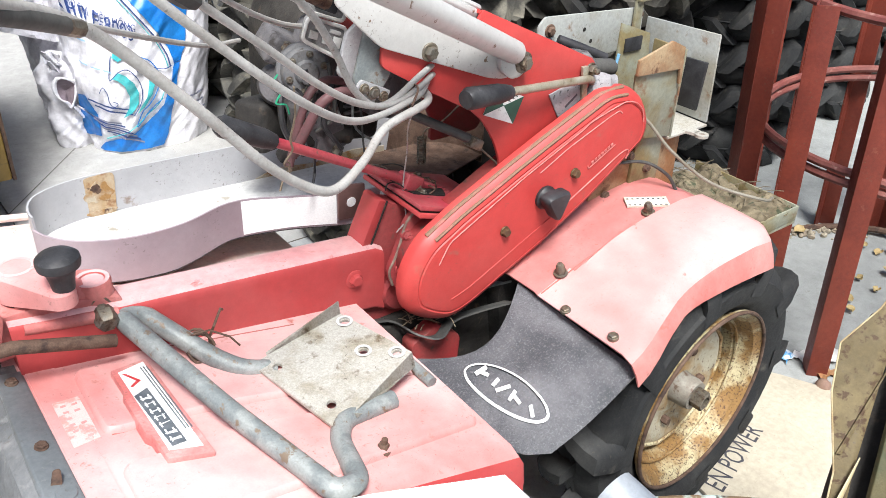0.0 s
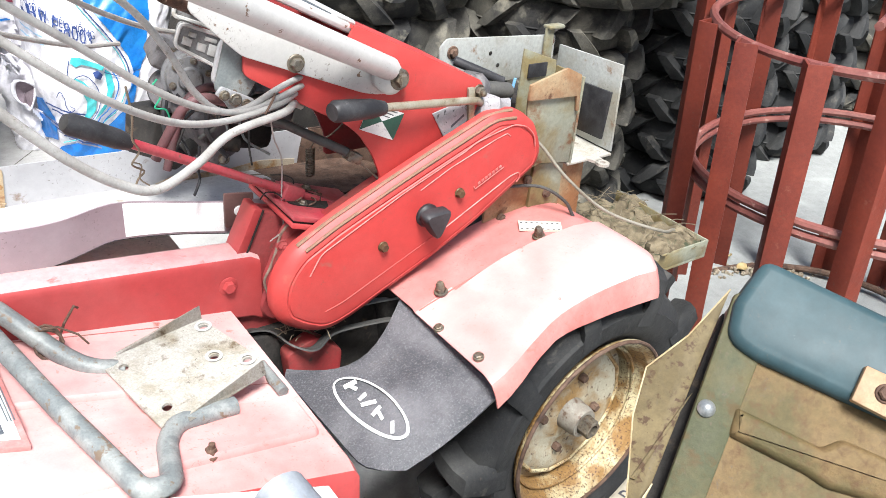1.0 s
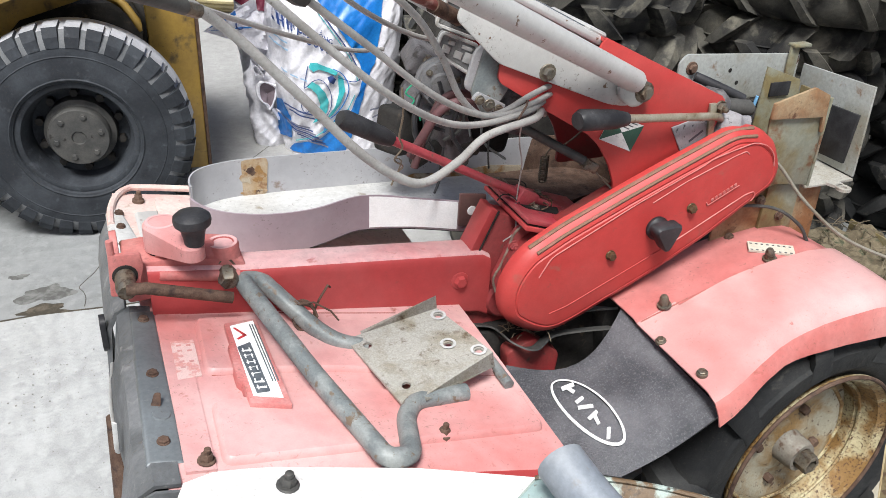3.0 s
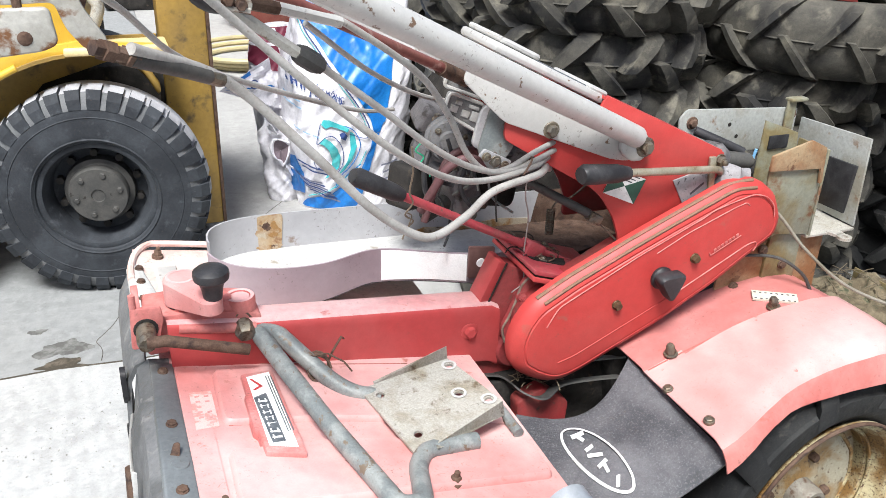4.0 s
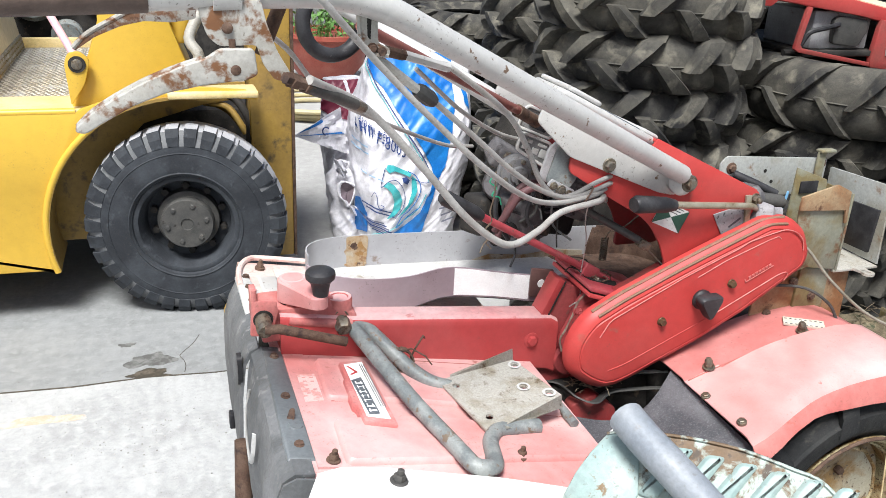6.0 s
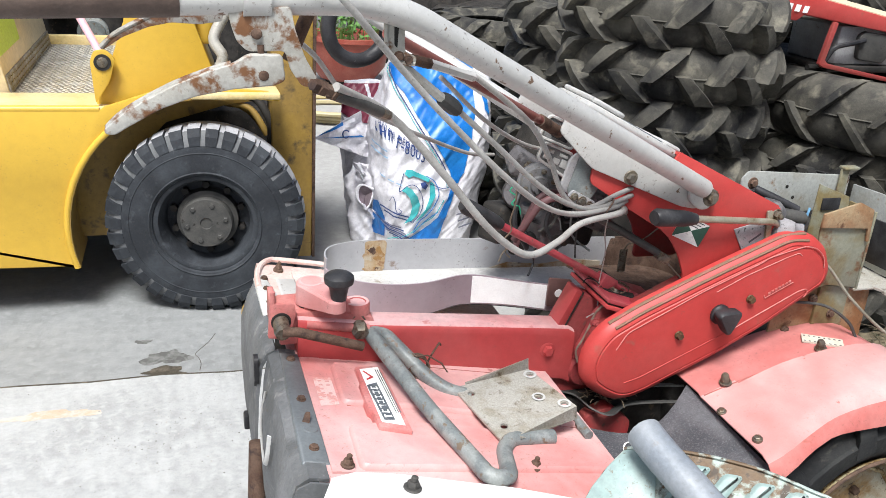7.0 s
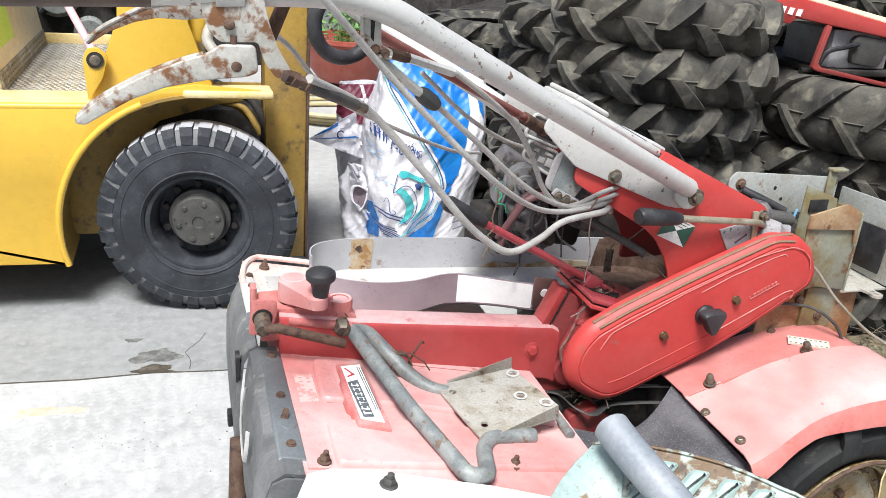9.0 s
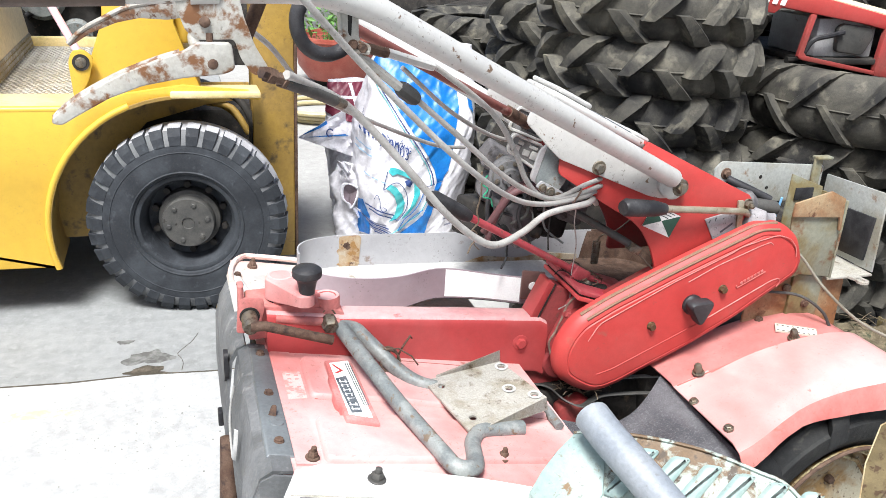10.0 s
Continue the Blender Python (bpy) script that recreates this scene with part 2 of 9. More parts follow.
def tube(path, r, seg=12, cap=True, flat=1.0):
    """A round bar or pipe along a list of points; r a number or a function of 0..1."""
    bm = bmesh.new()
    p = [Vector(q) for q in path]
    rings, side = [], None
    for i, q in enumerate(p):
        d = (p[min(i + 1, len(p) - 1)] - p[max(i - 1, 0)]).normalized()
        if side is None:
            side = d.orthogonal().normalized()
        side = (side - d * side.dot(d)).normalized()
        up = d.cross(side)
        rr = r(i / (len(p) - 1)) if callable(r) else r
        rings.append([bm.verts.new(q + (side * math.cos(2 * math.pi * k / seg) + up * math.sin(2 * math.pi * k / seg) * flat) * rr) for k in range(seg)])
    for a, b in zip(rings, rings[1:]):
        for k in range(seg):
            bm.faces.new((a[k], a[(k + 1) % seg], b[(k + 1) % seg], b[k]))
    if cap:
        bm.faces.new(rings[0][::-1])
        bm.faces.new(rings[-1])
    return bm


def lathe(profile, centre, axis, seg=24, closed=False):
    """(radius, height) pairs turned about an axis."""
    bm = bmesh.new()
    q = Vector(axis).normalized().to_track_quat("Z", "Y").to_matrix().to_4x4()
    m = Matrix.Translation(centre) @ q
    rings = []
    for r, h in profile:
        if r < 1e-5:
            rings.append([bm.verts.new(m @ Vector((0, 0, h)))] * seg)
        else:
            rings.append([bm.verts.new(m @ Vector((r * math.cos(2 * math.pi * k / seg), r * math.sin(2 * math.pi * k / seg), h))) for k in range(seg)])
    pairs = list(zip(rings, rings[1:])) + ([(rings[-1], rings[0])] if closed else [])
    for a, b in pairs:
        for k in range(seg):
            vs = []
            for v in (a[k], a[(k + 1) % seg], b[(k + 1) % seg], b[k]):
                if v not in vs:
                    vs.append(v)
            if len(vs) > 2:
                bm.faces.new(vs)
    return bm


def join(*bms):
    out = bmesh.new()
    for b in bms:
        me = bpy.data.meshes.new("tmp")
        b.to_mesh(me)
        b.free()
        out.from_mesh(me)
        bpy.data.meshes.remove(me)
    return out


def bolt(centre, axis, r=0.009, h=0.008, washer=1.5, stud=0.0):
    """A hexagon head on a washer, with a short stud where one shows."""
    parts = [lathe([(0, -0.004), (r * washer, -0.004), (r * washer, 0.0012), (r * washer * 0.92, 0.002), (0, 0.002)], centre, axis, 14),
             lathe([(0, 0.0018), (r, 0.0018), (r, h * 0.8), (r * 0.82, h), (0, h)], centre, axis, 6)]
    if stud:
        parts.append(lathe([(0, h * 0.9), (r * 0.55, h * 0.9), (r * 0.55, h + stud), (r * 0.4, h + stud * 1.15), (0, h + stud * 1.15)], centre, axis, 10))
    return join(*parts)


def sheet(points, t, normal=None):
    """A grid of points (rows of equal length) thickened to t along the faces' normals."""
    bm = bmesh.new()
    rows = [[bm.verts.new(q) for q in row] for row in points]
    for a, b in zip(rows, rows[1:]):
        for i in range(len(a) - 1):
            bm.faces.new((a[i], a[i + 1], b[i + 1], b[i]))
    bmesh.ops.recalc_face_normals(bm, faces=bm.faces)
    if normal is not None:
        bm.normal_update()
        s = sum((f.normal for f in bm.faces), Vector())
        if s.dot(Vector(normal)) < 0:
            bmesh.ops.reverse_faces(bm, faces=bm.faces)
    bmesh.ops.solidify(bm, geom=bm.faces[:], thickness=t)
    return bm


def arc(cx, cy, r, a0, a1, n=8):
    return [(cx + r * math.cos(radians(a0 + (a1 - a0) * i / n)), cy + r * math.sin(radians(a0 + (a1 - a0) * i / n))) for i in range(n + 1)]


# ---------- ground ----------
def stepped(outline, layers, axis="y", cap_last=True):
    """Loops of an outline, inset step by step: layers of (inset, level). Ends are capped."""
    order = {"y": lambda u, v, a: (u, a, v), "z": lambda u, v, a: (u, v, a), "x": lambda u, v, a: (a, u, v)}[axis]
    n = len(outline)
    area = sum(outline[i][0] * outline[(i + 1) % n][1] - outline[(i + 1) % n][0] * outline[i][1] for i in range(n))
    sgn = 1 if area > 0 else -1

    def inset(d):
        out = []
        for i in range(n):
            a, b, c = (Vector(outline[(i + k) % n]) for k in (-1, 0, 1))
            u, v = (b - a).normalized(), (c - b).normalized()
            nu, nv = Vector((-u.y, u.x)) * sgn, Vector((-v.y, v.x)) * sgn
            k = nu + nv
            out.append(b + k * (d / max(0.35, 1 + nu.dot(nv))))
        return out

    bm = bmesh.new()
    loops = [[bm.verts.new(order(q[0], q[1], lv)) for q in inset(d)] for d, lv in layers]
    bm.faces.new(loops[0])
    if cap_last:
        bm.faces.new(loops[-1])
    for a, b in zip(loops, loops[1:]):
        for i in range(n):
            bm.faces.new((a[i], a[(i + 1) % n], b[(i + 1) % n], b[i]))
    bmesh.ops.recalc_face_normals(bm, faces=bm.faces)
    return bm


def round2(outline, r, n=4):
    """A closed outline with rounded corners; r one number or one for each corner."""
    out = []
    k = len(outline)
    for i in range(k):
        a, b, c = (Vector(outline[(i + j) % k]) for j in (-1, 0, 1))
        rr = r[i] if isinstance(r, (list, tuple)) else r
        u, v = a - b, c - b
        d = min(rr, u.length * 0.45, v.length * 0.45)
        s, e = b + u.normalized() * d, b + v.normalized() * d
        for j in range(n + 1):
            t = j / n
            q = s * (1 - t) ** 2 + b * 2 * t * (1 - t) + e * t * t
            out.append((q.x, q.y))
    return out


def crumble(bm, amount, scale, seed=0):
    for v in bm.verts:
        v.co += Vector(noise.noise_vector(v.co * scale + Vector((seed, 0, 0)))) * amount
    return bm


def make_ground():
    """The yard: an older grey slab, and a paler one laid against it at a joint."""
    bm = bmesh.new()
    bmesh.ops.create_grid(bm, x_segments=8, y_segments=8, size=400)
    bm.transform(pose(0, 0, -0.012))
    solid("ground", bm, OLD_CONCRETE, "grey worn concrete yard ground", "ground", kind="structure")
    far = prism([(-9, 1.893), (-4, 1.89), (-1.2, 1.897), (-0.53, 1.891), (-0.34, 1.879), (-0.14, 1.884), (0.05, 1.866), (0.3, 1.872), (0.352, 1.872), (0.345, 2.6), (0.352, 14), (-9, 14)], -0.06, 0, "z")
    solid("pavement", far, OLD_CONCRETE, "older grey concrete slab with stains", "pavement", kind="structure", smooth=False)
    # split off with an assumed edge, so paler concrete can hold the brighter light
    beside = prism([(0.357, 1.872), (1.2, 1.868), (1.6, 1.87), (1.6, 14), (0.357, 14), (0.350, 2.6)], -0.06, 0.001, "z")
    solid("pavement", prism([(1.605, 1.87), (12, 1.87), (12, 14), (1.605, 14)], -0.06, 0.0015, "z"), CONCRETE_GREY, "grey concrete slab under the far tyres", "pavement", kind="structure", smooth=False)
    solid("pavement", beside, CONCRETE_LIT, "concrete under the sacks and tyres, light put into its paler grey", "pavement", kind="structure", smooth=False)
    near = prism([(-9, 1.883), (-4, 1.880), (-1.2, 1.887), (-0.53, 1.881), (-0.34, 1.868), (-0.14, 1.875), (0.05, 1.857), (0.3, 1.862), (1.2, 1.86), (1.5, 1.86), (1.5, -6), (-9, -6)], -0.06, 0.004, "z")
    solid("pavement", near, CONCRETE, "pale bright concrete slab with a rough edge", "pavement", kind="structure", smooth=False)
    third = prism([(1.505, 1.86), (12, 1.86), (12, -6), (1.505, -6)], -0.06, 0.002, "z")
    solid("pavement", third, CONCRETE_GREY, "light grey concrete slab", "pavement", kind="structure", smooth=False)


def blot(name, x, y, r, z, mat, label, seed, stretch=1.0, turn=0.0):
    """A thin uneven stain on the ground."""
    q = random.Random(seed)
    ph = [q.uniform(0, 6.28) for _ in range(5)]
    out = []
    for k in range(40):
        a = 2 * math.pi * k / 40
        rr = r * (1 + 0.22 * math.sin(2 * a + ph[0]) + 0.16 * math.sin(3 * a + ph[1]) + 0.12 * math.sin(5 * a + ph[2]) + 0.08 * math.sin(9 * a + ph[3]))
        u, v = rr * math.cos(a) * stretch, rr * math.sin(a)
        out.append((x + u * math.cos(turn) - v * math.sin(turn), y + u * math.sin(turn) + v * math.cos(turn)))
    return solid(name, prism(out, z - 0.003, z + 0.0006, "z"), mat, label, "stain", kind="structure", smooth=False)


OLD_CONCRETE = surface("old_grey_concrete", (0.255, 0.264, 0.264), 0.85, second=(0.215, 0.223, 0.222), scale=1.6, third=(0.27, 0.278, 0.277), third_spread=(0.50, 0.68), third_scale=34, bump=0.5, bump_scale=45, grime=0.55, micro=0.4)
# paler grey that carries the light on the ground right of the forklift
CONCRETE_LIT = surface("lit_grey_concrete", (0.365, 0.362, 0.35), 0.85, second=(0.32, 0.316, 0.302), scale=1.3, third=(0.31, 0.307, 0.295), third_spread=(0.53, 0.62), third_scale=60, bump=0.5, bump_scale=45, grime=0.55, micro=0.4)
CONCRETE_GREY = surface("light_grey_concrete", (0.285, 0.297, 0.288), 0.85, second=(0.245, 0.255, 0.247), scale=2, third=(0.315, 0.325, 0.315), third_spread=(0.52, 0.7), third_scale=6, bump=0.35, bump_scale=60, grime=0.6, micro=0.8)
STAIN = surface("oil_stain", (0.09, 0.09, 0.085), 0.8, second=(0.18, 0.182, 0.175), spread=(0.45, 0.6), scale=22, bump=0.1)
BROWN_STAIN = surface("brown_stain", (0.05, 0.042, 0.03), 0.8, second=(0.12, 0.1, 0.075), spread=(0.5, 0.65), scale=30, bump=0.1)
TAN_STAIN = surface("tan_stain", (0.48, 0.38, 0.28), 0.8, second=(0.5, 0.47, 0.42), spread=(0.45, 0.6), scale=20, bump=0.1)
GRIT = surface("grit", (0.22, 0.215, 0.20), 0.9, second=(0.42, 0.41, 0.39), spread=(0.45, 0.55), scale=40, bump=0.2)
make_ground()
blot("stain", -0.13, 1.985, 0.047, 0.0, STAIN, "grey oil stain on the concrete", 3, 1.25)
blot("stain", -0.13, 1.898, 0.032, 0.0, BROWN_STAIN, "dark brown damp stain at the joint", 5, 1.9)
blot("stain", -0.20, 2.10, 0.016, 0.0, STAIN, "small grey oil spot on the concrete", 8, 1.3)
blot("stain", -0.42, 1.715, 0.022, 0.004, TAN_STAIN, "tan streak on the pale slab", 11, 5.0, 0.05)
blot("stain", -0.75, 2.12, 0.06, 0.0, STAIN, "faint wide stain on the old slab", 13, 1.8)
crack = [(0.02, 2.12, 0.0), (0.0, 2.07, 0.0), (-0.025, 2.03, 0.0), (-0.045, 1.995, 0.0), (-0.035, 1.965, 0.0), (-0.03, 1.93, 0.0), (-0.035, 1.89, 0.0)]
solid("crack", tube(smooth_path(crack, 3), 0.0011, 5), BROWN_STAIN, "thin crack in the old slab", "crack", kind="structure")
solid("joint_dirt", tube([(-3, 1.8875, -0.002), (-0.53, 1.886, -0.002), (-0.34, 1.8735, -0.002), (-0.14, 1.8795, -0.002), (0.05, 1.8615, -0.002), (3, 1.865, -0.002)], 0.007, 6, flat=0.5), BROWN_STAIN, "dirt packed into the joint between slabs", "joint", kind="structure")
solid("joint_dirt", tube([(0.20, 2.285, 0.0), (0.318, 2.43, 0.0), (0.64, 2.824, 0.0), (0.80, 3.02, 0.0)], 0.0028, 6, flat=0.6), BROWN_STAIN, "thin dirty saw-cut joint in the slab", "joint", kind="structure")
q = random.Random(21)
grit = bmesh.new()
for _ in range(420):
    x, y = q.uniform(-1.1, 0.2), q.uniform(1.15, 1.85)
    if q.random() < 0.45:
        x, y = q.gauss(-0.15, 0.14), q.gauss(1.60, 0.07)
    r = q.choice((0.0008, 0.001, 0.001, 0.0013, 0.0016, 0.0022))
    g = bmesh.ops.create_icosphere(grit, subdivisions=1, radius=r, matrix=pose(x, y, 0.004 + r * 0.4, 0, 0, q.uniform(0, 360)))
solid("grit", grit, GRIT, "scattered grit and crumbs on the pale slab", "grit", kind="stuff")


# ---------- tyres ----------
def tyre_meshes(radius, width, bead, lugs, lug_h, seg=48, lug_t=0.03, slant=0.5):
    """A farm tyre about z, its middle at 0: the carcass, and one tread bar of each side."""
    h = width / 2
    rc = radius - lug_h
    prof = [(bead, -h * 0.62), (bead + 0.012, -h * 0.72), (bead + (rc - bead) * 0.35, -h * 0.98), (bead + (rc - bead) * 0.65, -h), (rc - 0.035, -h * 0.9),
            (rc - 0.010, -h * 0.7), (rc, -h * 0.35), (rc + 0.001, -0.003), (rc + 0.005, 0), (rc + 0.001, 0.003), (rc, h * 0.35), (rc - 0.010, h * 0.7), (rc - 0.035, h * 0.9),
            (bead + (rc - bead) * 0.65, h), (bead + (rc - bead) * 0.35, h * 0.98), (bead + 0.012, h * 0.72), (bead, h * 0.62),
            (bead + 0.006, h * 0.5), (rc - 0.03, h * 0.4), (rc - 0.03, -h * 0.4), (bead + 0.006, -h * 0.5)]

    def carcass(s):
        a = abs(s)
        if a < 0.7:
            return rc - 0.012 * (a / 0.7) ** 2, s * h
        t = min(1.0, (a - 0.7) / 0.5)
        return rc - 0.012 - (0.02 + 0.05 * t) * t * min(1.0, (rc - bead) / 0.17), math.copysign(h * (0.7 + 0.32 * math.sin(t * 1.5)), s)

    bars = []
    for side in (1, -1):
        bm = bmesh.new()
        base = 0 if side > 0 else math.pi / lugs
        rows = []
        for s in (-0.12, 0.2, 0.55, 0.85, 1.08, 1.3):
            r0, z = carcass(s * side)
            th = base + slant * (s + 0.1) * h / radius
            hh = lug_h * (1 - 0.75 * max(0, s - 0.9) / 0.3) if s > 0.9 else lug_h
            w = lug_t * (0.62 + 0.42 * min(1.0, max(0.0, s + 0.12))) / radius
            row = []
            for dt, dr in ((-0.64 * w, -0.006), (-0.46 * w, hh * 0.86), (-0.38 * w, hh), (0.38 * w, hh), (0.46 * w, hh * 0.86), (0.64 * w, -0.006)):
                rr = r0 + dr
                zz = z * (1 + (0.02 if dr > 0 else 0) * (abs(s) > 0.8))
                row.append(bm.verts.new((rr * math.cos(th + dt), rr * math.sin(th + dt), zz)))
            rows.append(row)
        for a, b in zip(rows, rows[1:]):
            for i in range(5):
                bm.faces.new((a[i], a[i + 1], b[i + 1], b[i]))
        bm.faces.new(rows[0])
        bm.faces.new(rows[-1])
        bars.append(bm)
    return lathe(prof, (0, 0, 0), (0, 0, 1), seg, closed=True), bars, lugs


def with_tread(tyre, bars, lugs, rubber=TYRE):
    """Sets the tread bars round a carcass, as parts that share two meshes."""
    for bm in bars:
        first = part("tread_bar", bm, rubber, tyre, local=True)
        for k in range(1, lugs):
            ob = tagged(new("tread_bar", first.data), "")
            ob.parent = tyre
            ob.matrix_basis = pose(0, 0, 0, 0, 0, 360 * k / lugs)
    return tyre


def farm_tyre(label, *args, rubber=TYRE, **kw):
    shell, bars, lugs = tyre_meshes(*args, **kw)
    return with_tread(solid("tractor_tyre", shell, rubber, label, "tyre", "stacked farm tyres"), bars, lugs, rubber)


FIELD_TYRE = surface("black_field_tyre", (0.018, 0.019, 0.02), 0.75, second=(0.05, 0.05, 0.048), spread=(0.40, 0.68), scale=8, third=(0.11, 0.10, 0.085), third_spread=(0.60, 0.76), third_scale=18, bump=0.4, bump_scale=70, spec=0.3, micro=0.6)
TYRE_PADDY = farm_tyre("worn black tyre with deep slanting lugs, lying in a stack", 0.336, 0.158, 0.175, 11, 0.044, lug_t=0.068, slant=0.95)
TYRE_WIDE = farm_tyre("wide dusty farm tyre with thin slanting bars, lying on a stack", 0.40, 0.205, 0.22, 14, 0.026, lug_t=0.036, slant=0.85)
TYRE_BIG = farm_tyre("large worn farm tyre lying flat in a stack", 0.47, 0.175, 0.27, 13, 0.042, lug_t=0.058, slant=1.0)
# darker copy of the paddy tyre: shade at the right put into the rubber
TYRE_SHADED = farm_tyre("black lugged tyre in a stack behind the cage, shade in its colour", 0.336, 0.158, 0.175, 11, 0.044, lug_t=0.068, slant=0.95, rubber=FIELD_TYRE)
rnd = random.Random(4)


def stack(proto, x, y, z0, count, pitch, jitter=0.02, first=None):
    for i in range(count):
        m = pose(x + rnd.uniform(-jitter, jitter), y + rnd.uniform(-jitter, jitter), z0 + pitch * (i + 0.5), rnd.uniform(-1.2, 1.2), rnd.uniform(-1.2, 1.2), rnd.uniform(0, 360))
        if first is not None and i == 0:
            first.matrix_basis = m
        else:
            copy_thing(proto, m)


stack(TYRE_PADDY, 1.353, 1.843, 0, 8, 0.1455, 0.012, first=TYRE_PADDY)
stack(TYRE_PADDY, 2.03, 1.785, 0, 5, 0.147, 0.012)
TYRE_WIDE.matrix_basis = pose(2.10, 1.76, 0.84, 0.6, 0.8, 20)
stack(TYRE_PADDY, 1.452, 2.529, 0, 7, 0.150, 0.015)
stack(TYRE_PADDY, 1.35, 3.33, 0, 6, 0.150, 0.02)
stack(TYRE_PADDY, 2.16, 2.56, 0, 7, 0.150, 0.02)
stack(TYRE_PADDY, 2.10, 3.35, 0, 8, 0.150, 0.02)
stack(TYRE_SHADED, 2.70, 1.72, 0, 6, 0.149, 0.004, first=TYRE_SHADED)
stack(TYRE_SHADED, 3.385, 1.82, 0, 7, 0.149, 0.004)
stack(TYRE_BIG, 4.24, 1.95, 0, 6, 0.172, first=TYRE_BIG)
stack(TYRE_BIG, 4.10, 2.94, 0, 6, 0.172)
stack(TYRE_BIG, 3.10, 2.90, 0, 7, 0.172)


# ---------- forklift ----------
def make_forklift():
    f = thing("forklift", (-0.6, 2.8, 0), "yellow forklift truck with dusty black tyres, parked on the concrete", "forklift")
    c = (0.022, 0.315)
    arch = arc(0.022, 0.30, 0.435, 197, 100, 16)
    side = [(-2.3, 0.215), (-0.395, 0.178)] + arch + [(0.05, 0.735), (0.255, 0.718), (0.258, 0.745), (0.02, 0.765), (-0.15, 0.74), (-0.27, 0.700), (-0.29, 0.688), (-2.3, 0.688)]
    hull = part("side_panel", prism(side, 2.355, 2.375, "y", 0.004), YELLOW, f, "glossy yellow side panel")
    part("deck_edge", tube([(-2.3, 2.366, 0.690), (-0.29, 2.366, 0.690)], 0.012, 12), YELLOW, hull)
    well = arc(0.022, 0.30, 0.435, 197, 80, 18)
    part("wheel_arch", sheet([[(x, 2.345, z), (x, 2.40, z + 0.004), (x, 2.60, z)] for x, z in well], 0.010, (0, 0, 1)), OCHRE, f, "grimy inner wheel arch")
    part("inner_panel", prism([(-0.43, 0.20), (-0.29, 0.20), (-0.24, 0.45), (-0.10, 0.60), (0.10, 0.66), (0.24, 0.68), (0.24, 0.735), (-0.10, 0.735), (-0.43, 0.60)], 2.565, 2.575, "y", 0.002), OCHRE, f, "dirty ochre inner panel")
    part("arch_lip", tube([(x, 2.352, z) for x, z in well[:14]], 0.011, 10), YELLOW, f)
    part("arch_ledge", box(-0.02, 0.258, 2.33, 2.46, 0.728, 0.748, 0.006), PALE_YELLOW, f, "pale worn ledge")
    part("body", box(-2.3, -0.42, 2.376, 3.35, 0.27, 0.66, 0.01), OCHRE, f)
    part("chassis", box(-1.6, 0.40, 2.75, 3.25, 0.18, 0.60, 0.01), DARK, f)
    part("axle", tube([(0.022, 2.45, 0.315), (0.022, 3.3, 0.315)], 0.08, 16), DARK, f)
    # pale shelf, then a step plate with raised tears
    part("deck_shelf", box(-2.3, -0.24, 2.365, 2.60, 0.676, 0.692, 0.003), PALE_YELLOW, f, "pale worn yellow shelf")
    deck = part("step_plate", box(-1.3, -0.16, 2.603, 3.66, 0.672, 0.682, 0.002), CHECKER, f, "worn steel chequer plate step")
    bmp = bmesh.new()
    for i in range(22):
        for j in range(44):
            x, y = -0.60 + i * 0.021, 2.615 + j * 0.0235
            t = pose(x + (j % 2) * 0.0105, y, 0.682, 0, 0, 45 if (i + j) % 2 else -45)
            vs = [bmp.verts.new(t @ Vector(p)) for p in ((-0.011, 0, 0), (0, -0.0038, 0), (0.011, 0, 0), (0, 0.0042, 0), (0, 0, 0.0048))]
            for k in range(4):
                bmp.faces.new((vs[k], vs[(k + 1) % 4], vs[4]))
    tagged(part("tread_pattern", bmp, CHECKER_BARE, deck, smooth=False), kind="stuff")
    part("deck_lip", box(-0.60, -0.10, 3.66, 3.70, 0.66, 0.72, 0.004), PALE_YELLOW, f)
    # leaning seat base with a chequered kick strip and a sticker
    foot = lambda z, o=0.0: -0.575 - (z - 0.684) * 0.17 + o
    part("seat_base", prism([(-1.5, 0.684), (foot(0.684), 0.684), (foot(1.3), 1.3), (-1.5, 1.3)], 2.61, 3.64, "y", 0.004), CREAM, f, "cream seat base panel")
    kick = part("kick_strip", prism([(foot(0.684), 0.684), (foot(0.684, 0.006), 0.684), (foot(0.742, 0.006), 0.742), (foot(0.742), 0.742)], 2.62, 3.63, "y", 0.001), CHECKER, f, "chequered kick strip")
    bmp = bmesh.new()
    for j in range(42):
        for i in range(3):
            z, y = 0.695 + i * 0.018, 2.632 + j * 0.0235 + (i % 2) * 0.011
            x = foot(z, 0.006)
            d = 0.007 if (i + j) % 2 else -0.007
            vs = [bmp.verts.new(p) for p in ((x + 0.0005, y - 0.008, z - d), (x + 0.0005, y + 0.003, z - 0.003), (x + 0.0005, y + 0.008, z + d), (x + 0.0005, y - 0.003, z + 0.003), (x + 0.003, y, z))]
            for k in range(4):
                bmp.faces.new((vs[k], vs[(k + 1) % 4], vs[4]))
    tagged(part("tread_pattern", bmp, CHECKER_DIRT, kick, smooth=False), kind="stuff")
    part("sticker", prism([(foot(0.80, 0.0005), 0.80), (foot(0.80, 0.002), 0.80), (foot(1.02, 0.002), 1.02), (foot(1.02, 0.0005), 1.02)], 2.50, 3.02, "y"), LIME, f, "lime green sticker", smooth=False)
